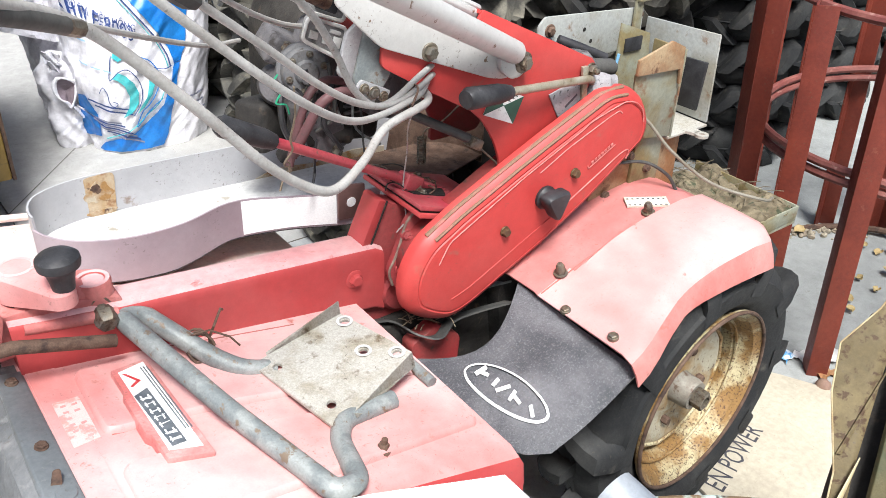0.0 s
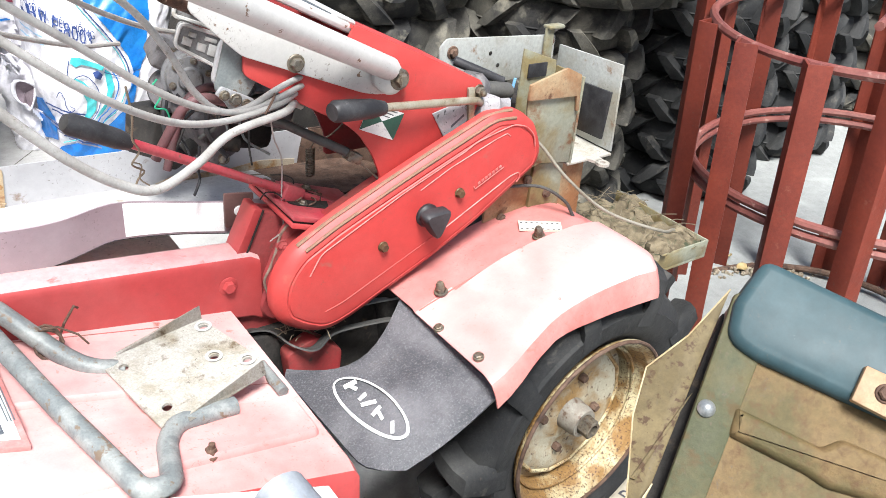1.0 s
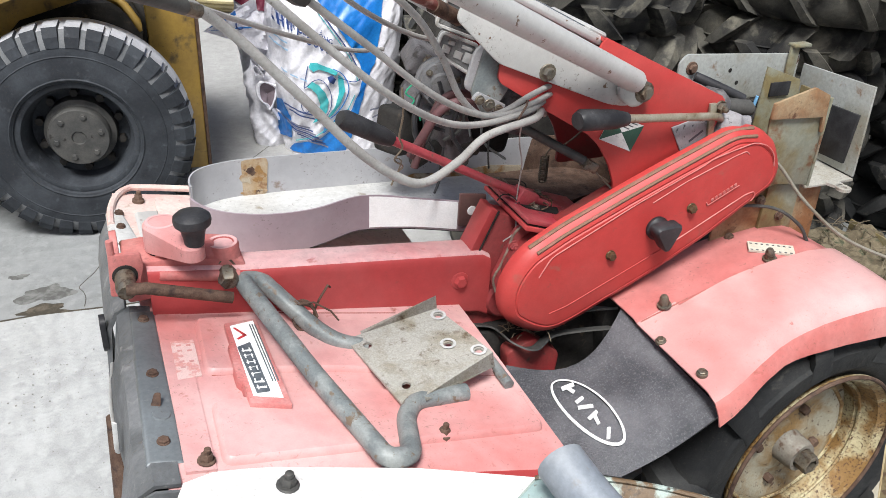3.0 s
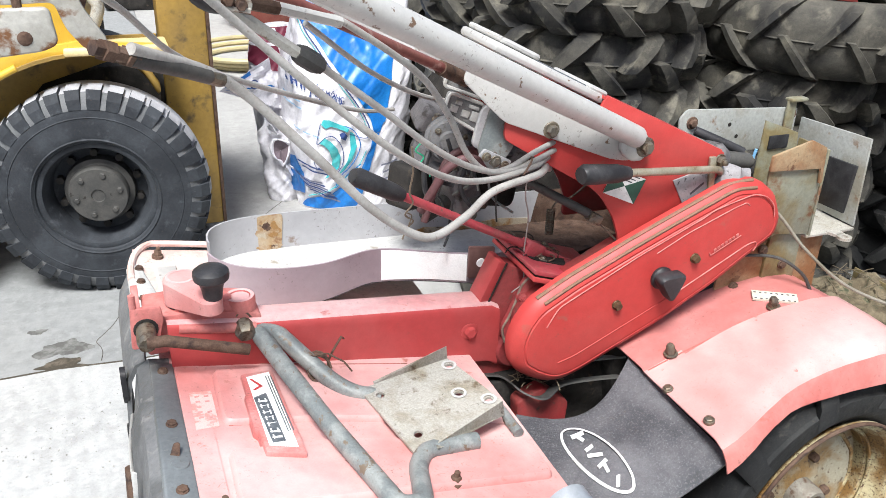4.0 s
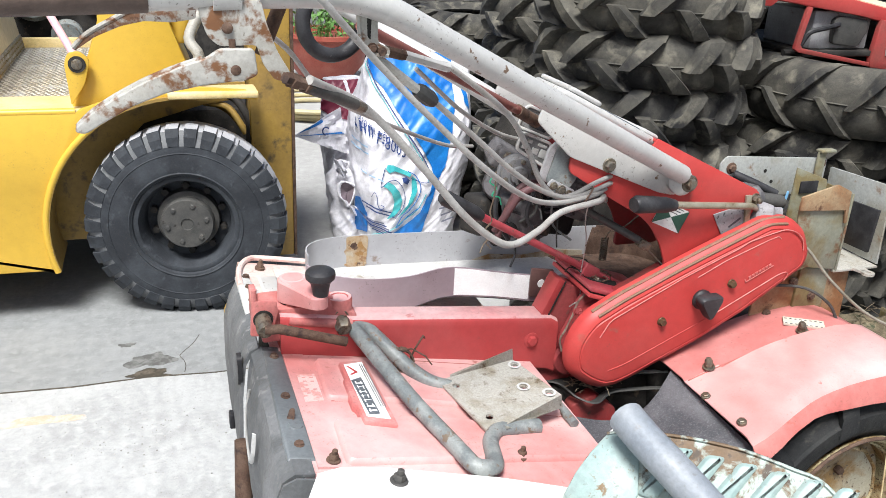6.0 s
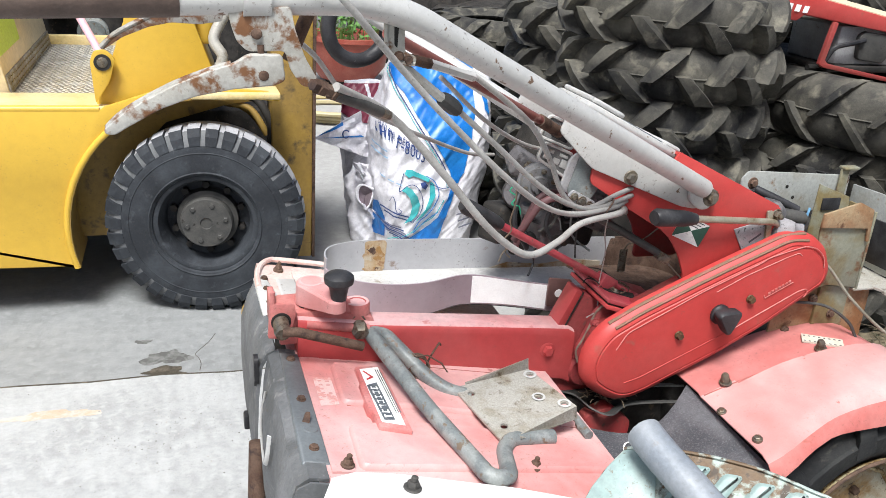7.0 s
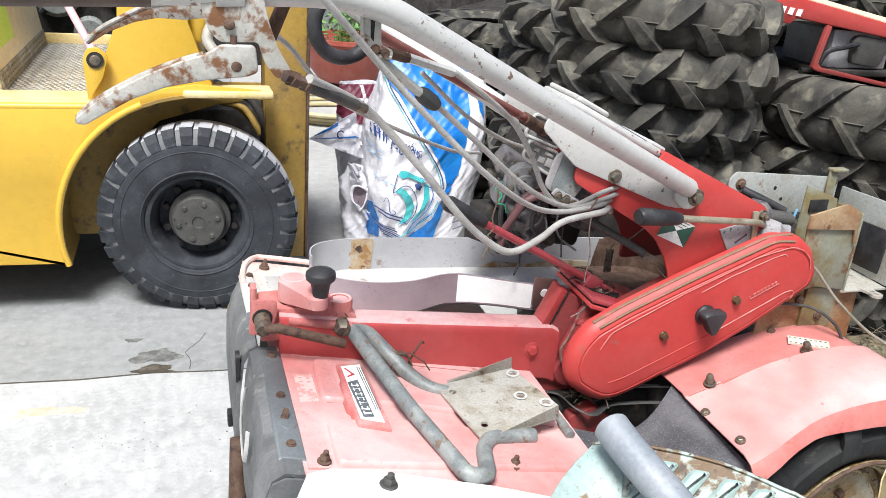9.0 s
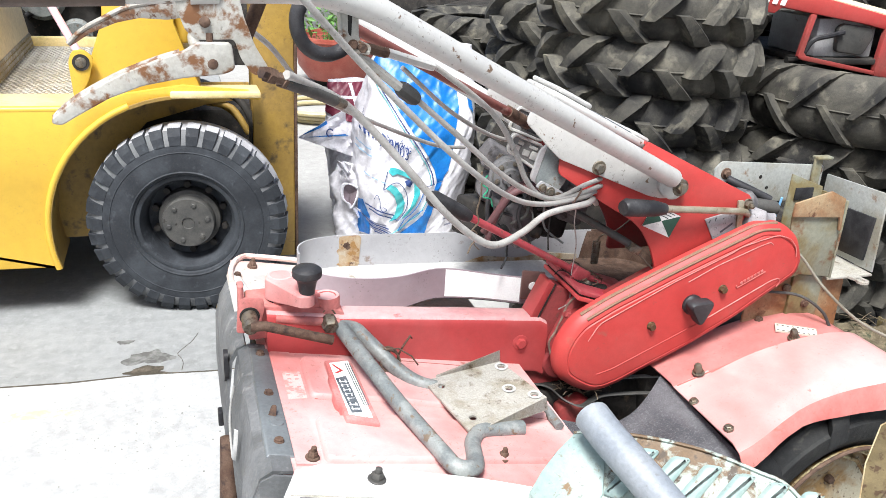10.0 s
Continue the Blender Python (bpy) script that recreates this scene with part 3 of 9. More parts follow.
    # cowl
    cowl = part("cowl", prism([(-0.305, 0.686), (-0.285, 0.73), (-0.205, 0.95), (-0.19, 1.25), (0.0, 1.25), (0.005, 0.945), (0.085, 0.72)], 2.43, 3.1, "y", 0.008), YELLOW, f, "yellow dash cowl")
    part("lug", join(prism(round2([(-0.300, 0.700), (-0.308, 0.83), (-0.296, 0.862), (-0.262, 0.866), (-0.235, 0.84), (-0.255, 0.77)], 0.012), 2.395, 2.412, "y", 0.002)), YELLOW, f, "yellow lug with a steel pin")
    part("pin_ring", lathe([(0.016, 0), (0.025, 0), (0.025, 0.004), (0.016, 0.004)], (-0.272, 2.395, 0.828), (0, -1, 0), 20, closed=True), DARK, f)
    part("pin", lathe([(0, 0), (0.016, 0), (0.016, 0.006), (0.012, 0.008), (0, 0.008)], (-0.272, 2.395, 0.828), (0, -1, 0), 18), STEEL, f)
    part("strut", tube([(-0.275, 2.43, 0.84), (-0.42, 2.60, 1.10)], 0.012, 10), PINK, f, "pink gas strut")
    part("filter", lathe([(0, 0), (0.035, 0), (0.04, 0.01), (0.04, 0.10), (0, 0.10)], (0.035, 2.50, 0.88), (0, 0, 1), 20), YELLOW, f)
    part("hose", tube(smooth_path([(0.07, 2.42, 0.80), (0.085, 2.42, 0.85), (0.06, 2.44, 0.90), (0.10, 2.46, 0.98)], 5), 0.018, 10), PLATE_GREY, f, "pale hose")
    # mast
    mast = part("mast_rail", box(0.245, 0.385, 2.49, 2.62, 0.112, 1.9, 0.006), OCHRE, f, "dirty ochre mast rail")
    part("mast_edge", box(0.385, 0.395, 2.485, 2.63, 0.112, 1.9, 0.001), RUST, mast)
    part("mast_inner", box(0.26, 0.40, 2.70, 2.80, 0.112, 1.9, 0.004), DARK, f)
    part("hose", tube(smooth_path([(0.12, 2.60, 0.70), (0.20, 2.56, 0.68), (0.245, 2.53, 0.60), (0.24, 2.53, 0.50)], 5), 0.014, 10), DARK, f)
    for i in range(3):
        part("hose", tube(smooth_path([(0.10, 2.60 + 0.03 * i, 0.66), (0.18, 2.57 + 0.03 * i, 0.645 - 0.01 * i), (0.235, 2.54 + 0.03 * i, 0.56)], 5), 0.012, 10), OCHRE, f)
    # wheel: smooth walls, notched shoulder blocks, dished rim, round hub
    o = Vector((c[0], 2.455, c[1]))
    ax = (0, -1, 0)
    tyre = lathe([(0.150, -0.08), (0.170, -0.088), (0.255, -0.088), (0.285, -0.08), (0.308, -0.06), (0.312, 0.0), (0.306, 0.058), (0.284, 0.078), (0.262, 0.086), (0.235, 0.088), (0.20, 0.090), (0.178, 0.092), (0.168, 0.088), (0.160, 0.070)], o, ax, 72)
    # outermost faces take the palest dust, which also carries sky light in its colour
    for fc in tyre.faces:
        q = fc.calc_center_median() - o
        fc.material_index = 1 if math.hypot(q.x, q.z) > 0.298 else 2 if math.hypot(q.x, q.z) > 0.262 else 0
    wheel = part("wheel", tyre, [FORK_TYRE, TREAD_LIT_DUST, GROOVE_DUST], f, "dusty black industrial tyre")
    for k in range(34):
        a = 2 * math.pi * k / 34
        m = Matrix.Translation(o) @ pose(0, 0, 0, 0, math.degrees(-a), 0)
        bm = bmesh.new()
        lo = [bm.verts.new(m @ Vector(p)) for p in ((0.262, -0.0875, -0.0165), (0.262, -0.0875, 0.0165), (0.290, -0.083, 0.0185), (0.314, -0.066, 0.0195), (0.318, -0.01, 0.0195), (0.318, -0.01, -0.0195), (0.314, -0.066, -0.0195), (0.290, -0.083, -0.0185))]
        bm.faces.new((lo[0], lo[1], lo[2], lo[7]))
        bm.faces.new((lo[7], lo[2], lo[3], lo[6]))
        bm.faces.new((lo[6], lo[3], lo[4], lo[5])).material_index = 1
        base = [bm.verts.new(m @ Vector(p)) for p in ((0.256, -0.08, -0.0175), (0.256, -0.08, 0.0175), (0.285, -0.07, 0.0205), (0.300, -0.05, 0.0215), (0.305, -0.01, 0.0215), (0.305, -0.01, -0.0215), (0.300, -0.05, -0.0215), (0.285, -0.07, -0.0205))]
        for i in range(8):
            bm.faces.new((lo[i], lo[(i + 1) % 8], base[(i + 1) % 8], base[i]))
        part("tread_block", bm, [FORK_TYRE, TREAD_LIT_DUST], wheel, smooth=False)
    part("wall_ring", lathe([(0.172, 0.0915), (0.176, 0.0945), (0.180, 0.0915)], o, ax, 60), FORK_TYRE, wheel)
    part("wall_ring", lathe([(0.236, 0.087), (0.239, 0.0895), (0.242, 0.087)], o, ax, 60), FORK_TYRE, wheel)
    part("rim", lathe([(0.168, 0.080), (0.160, 0.083), (0.150, 0.080), (0.138, 0.050), (0.132, 0.0), (0.10, -0.01), (0, -0.01)], o, ax, 48), FORK_TYRE, wheel, "black dished rim")
    hub = part("hub", lathe([(0, -0.01), (0.100, -0.01), (0.098, 0.03), (0.084, 0.038), (0.084, 0.066), (0.080, 0.072), (0.02, 0.074), (0.018, 0.070), (0, 0.070)], o, ax, 40), HUB_GREY, wheel, "grey round hub")
    for k in range(6):
        a = radians(60 * k + 12)
        part("hub_bolt", bolt(o + Vector((0.062 * math.cos(a), -0.0715, 0.062 * math.sin(a))), ax, 0.008, 0.006, 1.3), HUB_GREY, hub)
    for k in range(10):
        a = radians(36 * k + 20)
        part("wheel_nut", lathe([(0, 0), (0.012, 0), (0.012, 0.022), (0, 0.024)], o + Vector((0.113 * math.cos(a), 0.005, 0.113 * math.sin(a))), ax, 6), DARK, wheel)
    rear = part("wheel", lathe([(0.10, -0.07), (0.19, -0.08), (0.24, -0.06), (0.245, 0), (0.24, 0.06), (0.19, 0.08), (0.10, 0.07)], (-1.75, 2.50, 0.245), ax, 40), FORK_TYRE, f)
    part("wheel", lathe([(0.10, -0.07), (0.25, -0.08), (0.305, -0.06), (0.315, 0), (0.305, 0.06), (0.25, 0.08), (0.10, 0.07)], (0.022, 3.25, 0.315), ax, 40), FORK_TYRE, f)
    turn = o - Vector((-0.6, 2.8, 0))
    wheel.matrix_basis = Matrix.Translation(turn + Vector((0, -0.06, 0.004))) @ pose(0, 0, 0, 0, 0, -8) @ Matrix.Scale(1.015, 4) @ Matrix.Translation(-turn) @ wheel.matrix_basis
    f.location.y -= 0.03


PALE_YELLOW = surface("pale_worn_yellow", (0.72, 0.58, 0.32), 0.45, second=(0.66, 0.5, 0.2), scale=6, bump=0.05)
CHECKER = surface("worn_chequer_plate", (0.25, 0.225, 0.18), 0.45, 0.3, second=(0.18, 0.15, 0.11), scale=7, third=(0.34, 0.33, 0.31), third_spread=(0.52, 0.62), third_scale=14, bump=0.15, grime=0.8)
CHECKER_BARE = surface("bare_chequer_tears", (0.60, 0.58, 0.52), 0.35, 0.4, second=(0.40, 0.37, 0.3), scale=9, bump=0.1)
CHECKER_DIRT = surface("dirty_chequer_tears", (0.30, 0.23, 0.10), 0.5, 0.2, second=(0.2, 0.15, 0.07), scale=12, bump=0.1)
CREAM = surface("cream_paint", (0.72, 0.62, 0.42), 0.45, second=(0.66, 0.56, 0.38), scale=3, bump=0.05)
LIME = surface("lime_sticker", (0.55, 0.78, 0.12), 0.5, bump=0)
PINK = surface("faded_pink_plastic", (0.7, 0.42, 0.5), 0.5, bump=0)
FORK_TYRE = surface("grey_dusty_tyre", (0.022, 0.025, 0.030), 0.75, second=(0.046, 0.052, 0.060), scale=9, third=(0.085, 0.092, 0.104), third_spread=(0.6, 0.8), third_scale=24, bump=0.25, spec=0.3)
# dust made paler than the grooves', to put sky light on the tread
TREAD_LIT_DUST = surface("sky_lit_tread_dust", (0.42, 0.425, 0.45), 0.8, second=(0.31, 0.315, 0.33), scale=14, bump=0.2)
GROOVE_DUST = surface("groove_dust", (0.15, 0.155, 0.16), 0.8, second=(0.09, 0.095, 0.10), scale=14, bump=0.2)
HUB_GREY = surface("dusty_dark_hub", (0.06, 0.06, 0.058), 0.6, 0.3, second=(0.10, 0.097, 0.09), scale=20, third=(0.025, 0.022, 0.02), third_scale=40, spec=0.3)
make_forklift()


# ---------- welded cage of angle irons ----------
def make_cage():
    c = thing("rebar_cage", (2.16, 0.70, 0), "dark red painted cage of angle irons and round hoops, standing upright", "steel cage")
    R = 0.42
    lean = Matrix.Translation((2.16, 0.70, 0)) @ pose(0, 0, 0, -2.2, -2.6, 0) @ Matrix.Translation((-2.16, -0.70, 0))
    q = random.Random(9)
    for k in range(16):
        a = radians(142.5 + 22.5 * k)
        tall = 0.868 if k in (0, 1, 2, 3, 4) else 1.5
        wdt, th = 0.047, 0.005
        m = lean @ Matrix.Translation((2.16 + (R + 0.035) * math.cos(a), 0.70 + (R + 0.035) * math.sin(a), 0.0)) @ pose(0, 0, 0, 0, 0, math.degrees(a) + q.uniform(-12, 12) + 135)
        prof = [(0, 0), (wdt, 0), (wdt, th), (th, th), (th, wdt), (0, wdt)]
        part("post", prism(prof, 0.0 if k % 2 else 0.005, tall, "z", 0.0008, m=m), MAROON, c)
    for z, dr in ((0.012, -0.012), (0.50, -0.015), (0.525, -0.015), (0.86, -0.012), (1.12, -0.014), (1.145, -0.014)):
        ring = [lean @ Vector((2.16 + (R + dr) * math.cos(t), 0.70 + (R + dr) * math.sin(t), z + 0.004 * math.sin(3 * t + z * 9))) for t in np.linspace(0, 2 * math.pi, 49)]
        part("hoop", tube(ring, 0.0105, 8, cap=False), MAROON_WORN if z > 0.3 else RUST, c)
    for z in (0.86,):
        for s in (0, 60):
            d = Vector((math.cos(radians(20 + s)), math.sin(radians(20 + s)), 0)) * (R - 0.01)
            part("cross_bar", tube([lean @ (Vector((2.16, 0.70, z + 0.09)) - d), lean @ (Vector((2.16, 0.70, z + 0.09)) + d)], 0.009, 8), MAROON_WORN, c)


MAROON = surface("dark_red_primer", (0.175, 0.034, 0.020), 0.5, second=(0.13, 0.025, 0.016), scale=8, third=(0.19, 0.07, 0.05), third_spread=(0.64, 0.74), third_scale=30, bump=0.2, grime=0.6, spec=0.35)
MAROON_WORN = surface("scuffed_red_primer", (0.21, 0.075, 0.06), 0.5, second=(0.15, 0.04, 0.034), scale=14, third=(0.32, 0.19, 0.16), third_spread=(0.6, 0.7), third_scale=40, bump=0.15)
make_cage()

# ---------- walking tractor ----------
TRACTOR = thing("walking_tractor", (0.9, 0.89, 0), "faded red two-wheeled walking tractor with a rotary tiller, standing on concrete", "tractor")
# the tiller's cover slopes down towards the front: x along it, z square to it
RF = Matrix.Translation((0.1, 0, 0.611)) @ pose(0, 0, 0, 0, 9.4, 0)


def on_cover(x, y, h=0.0):
    """A place on the tiller's cover, h above it."""
    return Vector((x, y, 0.611 - 0.1655 * (x - 0.1))) + Vector((0.163, 0, 0.987)) * h


def plane_at(p, n):
    n = Vector(n).normalized()
    u = Vector((0, 0, 1)).cross(n).normalized()
    v = n.cross(u)
    m = Matrix((u, v, n)).transposed().to_4x4()
    m.translation = p
    return m


def ridge(path, r, mat, parent, name="ridge", label=""):
    return part(name, tube(path, r, 6), mat, parent, label)


RIM_DIRT = surface("brown_rim_dirt", (0.20, 0.115, 0.075), 0.85, second=(0.34, 0.12, 0.10), spread=(0.5, 0.66), scale=30, bump=0.3)
BRASSY = surface("brassy_rusted_bolt", (0.13, 0.09, 0.045), 0.5, 0.5, second=(0.09, 0.05, 0.028), scale=60, bump=0.2)
# paler red that paints the highlights on ridges and raised lettering
HIGHLIGHT_RED = surface("highlight_red_paint", (0.56, 0.21, 0.19), 0.45, second=(0.48, 0.11, 0.10), scale=40, bump=0.05)


def make_case():
    out = [(0.609, 0.575), (0.612, 0.607), (0.624, 0.634), (0.645, 0.660), (0.703, 0.693), (0.810, 0.742), (0.877, 0.771), (0.993, 0.819), (1.044, 0.814), (1.083, 0.785), (1.102, 0.743), (1.095, 0.710), (0.975, 0.629), (0.882, 0.578), (0.823, 0.551), (0.744, 0.514), (0.711, 0.503), (0.683, 0.503), (0.650, 0.519), (0.618, 0.543)]
    out = round2(out, 0.014, 3)
    case = part("chain_case", stepped(out, [(0, 0.792), (0, 0.778), (0.003, 0.774), (0.008, 0.7665), (0.015, 0.7625), (0.018, 0.7614), (0.0195, 0.7624), (0.021, 0.7624), (0.0225, 0.7606), (0.03, 0.7595)]),
                RED, TRACTOR, "bright red pressed cover with a moulded rim")
    def on(x, z, y=0.7592):
        return (x, y, z)
    # ridge highlights are given as paler paint
    ridge(rounded_path([on(0.664, 0.618), on(0.682, 0.650), on(0.820, 0.720), on(0.934, 0.770), on(0.948, 0.779), on(0.989, 0.790), on(1.024, 0.798), on(1.052, 0.790), on(1.070, 0.772), on(1.074, 0.752)], 0.010), 0.0010, HIGHLIGHT_RED, case, label="pale pressing line with its highlight in the paint")
    ridge(rounded_path([on(0.850, 0.718), on(0.905, 0.746), on(0.990, 0.779), on(1.011, 0.785), on(1.018, 0.779)], 0.008), 0.0009, HIGHLIGHT_RED, case, label="pale pressing line with its highlight in the paint")
    ridge(rounded_path([on(0.905, 0.642), on(1.03, 0.708), on(1.046, 0.711), on(1.050, 0.703), on(1.044, 0.694)], 0.008), 0.0011, HIGHLIGHT_RED, case, label="pale pressing line with its highlight in the paint")
    ridge(rounded_path([on(0.690, 0.548), on(0.720, 0.556), on(0.895, 0.637)], 0.012), 0.0009, RED, case)
    ridge(rounded_path([(0.660, 0.7650, 0.6580), (0.707, 0.7650, 0.6840), (0.814, 0.7650, 0.7335), (0.881, 0.7650, 0.7625), (0.990, 0.7650, 0.8085), (1.03, 0.7650, 0.8060)], 0.02), 0.0028, RIM_DIRT, case, "dust_line", "brown dust packed behind the rim")
    ridge(rounded_path([(0.652, 0.7775, 0.6625), (0.703, 0.7775, 0.6915), (0.810, 0.7775, 0.7405), (0.877, 0.7775, 0.7695), (0.985, 0.7775, 0.8145), (1.03, 0.7775, 0.8145)], 0.02), 0.0036, RIM_DIRT, case, "dust_line", "brown dust along the rim")
    # raised trade badge, reduced to plain bars
    m = plane_at((0.982, 0.7586, 0.7185), (0, -1, 0)) @ pose(0, 0, 0, 0, 0, 27)
    part("badge", join(box(-0.033, 0.030, -0.0062, -0.0046, 0, 0.0012, 0.0004, m), box(-0.033, -0.0315, -0.006, 0.001, 0, 0.0012, 0.0004, m), *[box(-0.024 + i * 0.0075, -0.0188 + i * 0.0075, -0.0028, 0.0022, 0, 0.0012, 0.0004, m) for i in range(7)]), HIGHLIGHT_RED, case, "small raised lettering bars")
    for x, z in ((0.787, 0.637), (0.925, 0.699)):
        part("bolt", bolt((x, 0.7592, z), (0, -1, 0), 0.0074, 0.009, 1.15), BRASSY, case, "rusty hexagon bolt")
    # moulded black knob: boss, then a rounded triangle
    knob = part("knob", lathe([(0, 0), (0.019, 0), (0.0195, 0.005), (0.017, 0.008), (0.016, 0.016), (0, 0.016)], (0.864, 0.7592, 0.674), (0, -1, 0), 20), BLACK, case, "black three-lobed plastic knob")
    tri = round2([(0.866 + 0.035 * math.cos(a), 0.672 + 0.035 * math.sin(a)) for a in (radians(35), radians(150), radians(275))], 0.018, 5)
    part("grip", stepped(tri, [(0.003, 0.748), (0, 0.745), (0, 0.729), (0.003, 0.725)]), BLACK, knob)
    back = [(0.634, 0.620), (0.656, 0.648), (0.80, 0.719), (0.99, 0.800), (1.035, 0.796), (1.066, 0.768), (1.082, 0.737), (1.076, 0.720), (0.90, 0.606), (0.735, 0.532), (0.695, 0.524), (0.655, 0.542), (0.634, 0.580)]
    part("backplate", prism(round2(back, 0.03, 4), 0.792, 0.832, "y", 0.002), DARK_RED, TRACTOR, "grimy red backing plate")
    ear = [(0.628, 0.560), (0.622, 0.585), (0.632, 0.606), (0.642, 0.632), (0.652, 0.662), (0.676, 0.682), (0.72, 0.66), (0.70, 0.53), (0.655, 0.530)]
    mount = part("mount_plate", prism(round2(ear, 0.014, 4), 0.826, 0.840, "y", 0.003), CASTING, TRACTOR, "dusty red mounting plate behind the cover")
    for x, z in ((0.652, 0.640), (0.641, 0.585)):
        part("nut", bolt((x, 0.826, z), (0, -1, 0), 0.0075, 0.010, 1.35, 0.004), CASTING, mount)
    rim = [(0.628, 0.560), (0.622, 0.585), (0.632, 0.606), (0.642, 0.632), (0.652, 0.662), (0.676, 0.682)]
    part("dust_line", tube(smooth_path([(x, 0.8265, z) for x, z in rim], 4), 0.0022, 6), DRY_DUST, mount, "grey-brown dust along the plate's edge")


make_case()


def make_column():
    col = [(0.600, 1.016), (0.742, 0.950), (0.752, 0.967), (0.990, 0.857), (0.975, 0.816), (0.90, 0.70), (0.80, 0.70), (0.803, 0.733), (0.788, 0.770), (0.765, 0.805), (0.742, 0.826), (0.700, 0.850), (0.666, 0.870), (0.589, 0.917)]
    rr = [0.012, 0.002, 0.004, 0.02] + [0.01] * 10
    near = part("column", prism(round2(col, rr, 3), 0.800, 0.806, "y", 0.002), RED, TRACTOR, "red handlebar column of folded sheet")
    part("column_side", prism(round2(col, rr, 3), 0.974, 0.980, "y", 0.002), DARK_RED, TRACTOR)
    top = [Vector((0.750, 0, 0.968)), Vector((0.980, 0, 0.864))]
    part("column_top", sheet([[(q.x, y, q.z - 0.002) for y in (0.803, 0.82, 0.89, 0.96, 0.977)] for q in (top[0], (top[0] + top[1]) / 2, top[1])], 0.005, (0, 0, 1)), RED, TRACTOR)
    part("bolt", bolt((0.976, 0.800, 0.846), (0, -1, 0), 0.0085, 0.010, 1.3, 0.006), STEEL, near)
    # warning label: white and green triangles
    lab = plane_at((0.7995, 0.7985, 0.8235), (0, -1, 0)) @ pose(0, 0, 0, 0, 0, -24)
    lw, lh = 0.032, 0.0215
    tag = part("label", box(-lw, lw, -lh, lh, 0, 0.0006, 0, lab), WHITE, near, "white warning label with dark green triangles", smooth=False)
    for tri in ([(-lw, lh), (-lw, -lh), (0, 0)], [(lw, lh), (lw, -lh), (0, 0)]):
        part("triangle", prism(tri, 0.0006, 0.0010, "z", 0, m=lab), GREEN_INK, tag, smooth=False)
    for i in range(3):
        part("text_bar", box(-0.010 - i * 0.005, 0.010 + i * 0.005, 0.008 + i * 0.005, 0.0095 + i * 0.005, 0.0006, 0.0009, 0, lab), INK, tag, smooth=False)
    # data plate at the foot of the column
    part("data_plate", prism([(0.889, 0.822), (0.955, 0.838), (0.975, 0.80), (0.935, 0.745)], 0.797, 0.800, "y", 0.001), SPECKLED, TRACTOR, "stained speckled aluminium data plate")
    for i in range(4):
        part("text_bar", prism([(0.925 + i * 0.008, 0.797 - i * 0.012), (0.948 + i * 0.008, 0.813 - i * 0.012), (0.950 + i * 0.008, 0.810 - i * 0.012), (0.927 + i * 0.008, 0.794 - i * 0.012)], 0.7965, 0.797, "y"), INK, TRACTOR, smooth=False)


SPECKLED = surface("speckled_aluminium", (0.30, 0.288, 0.296), 0.55, second=(0.22, 0.21, 0.216), scale=16, third=(0.06, 0.055, 0.06), third_spread=(0.60, 0.64), third_scale=150, bump=0.2, grime=0.6)
INK = surface("printed_ink", (0.05, 0.05, 0.06), 0.6, bump=0)
GREEN_INK = surface("dark_green_ink", (0.015, 0.07, 0.045), 0.5, bump=0)
RED_INK = surface("red_ink", (0.5, 0.04, 0.04), 0.5, bump=0)
make_column()


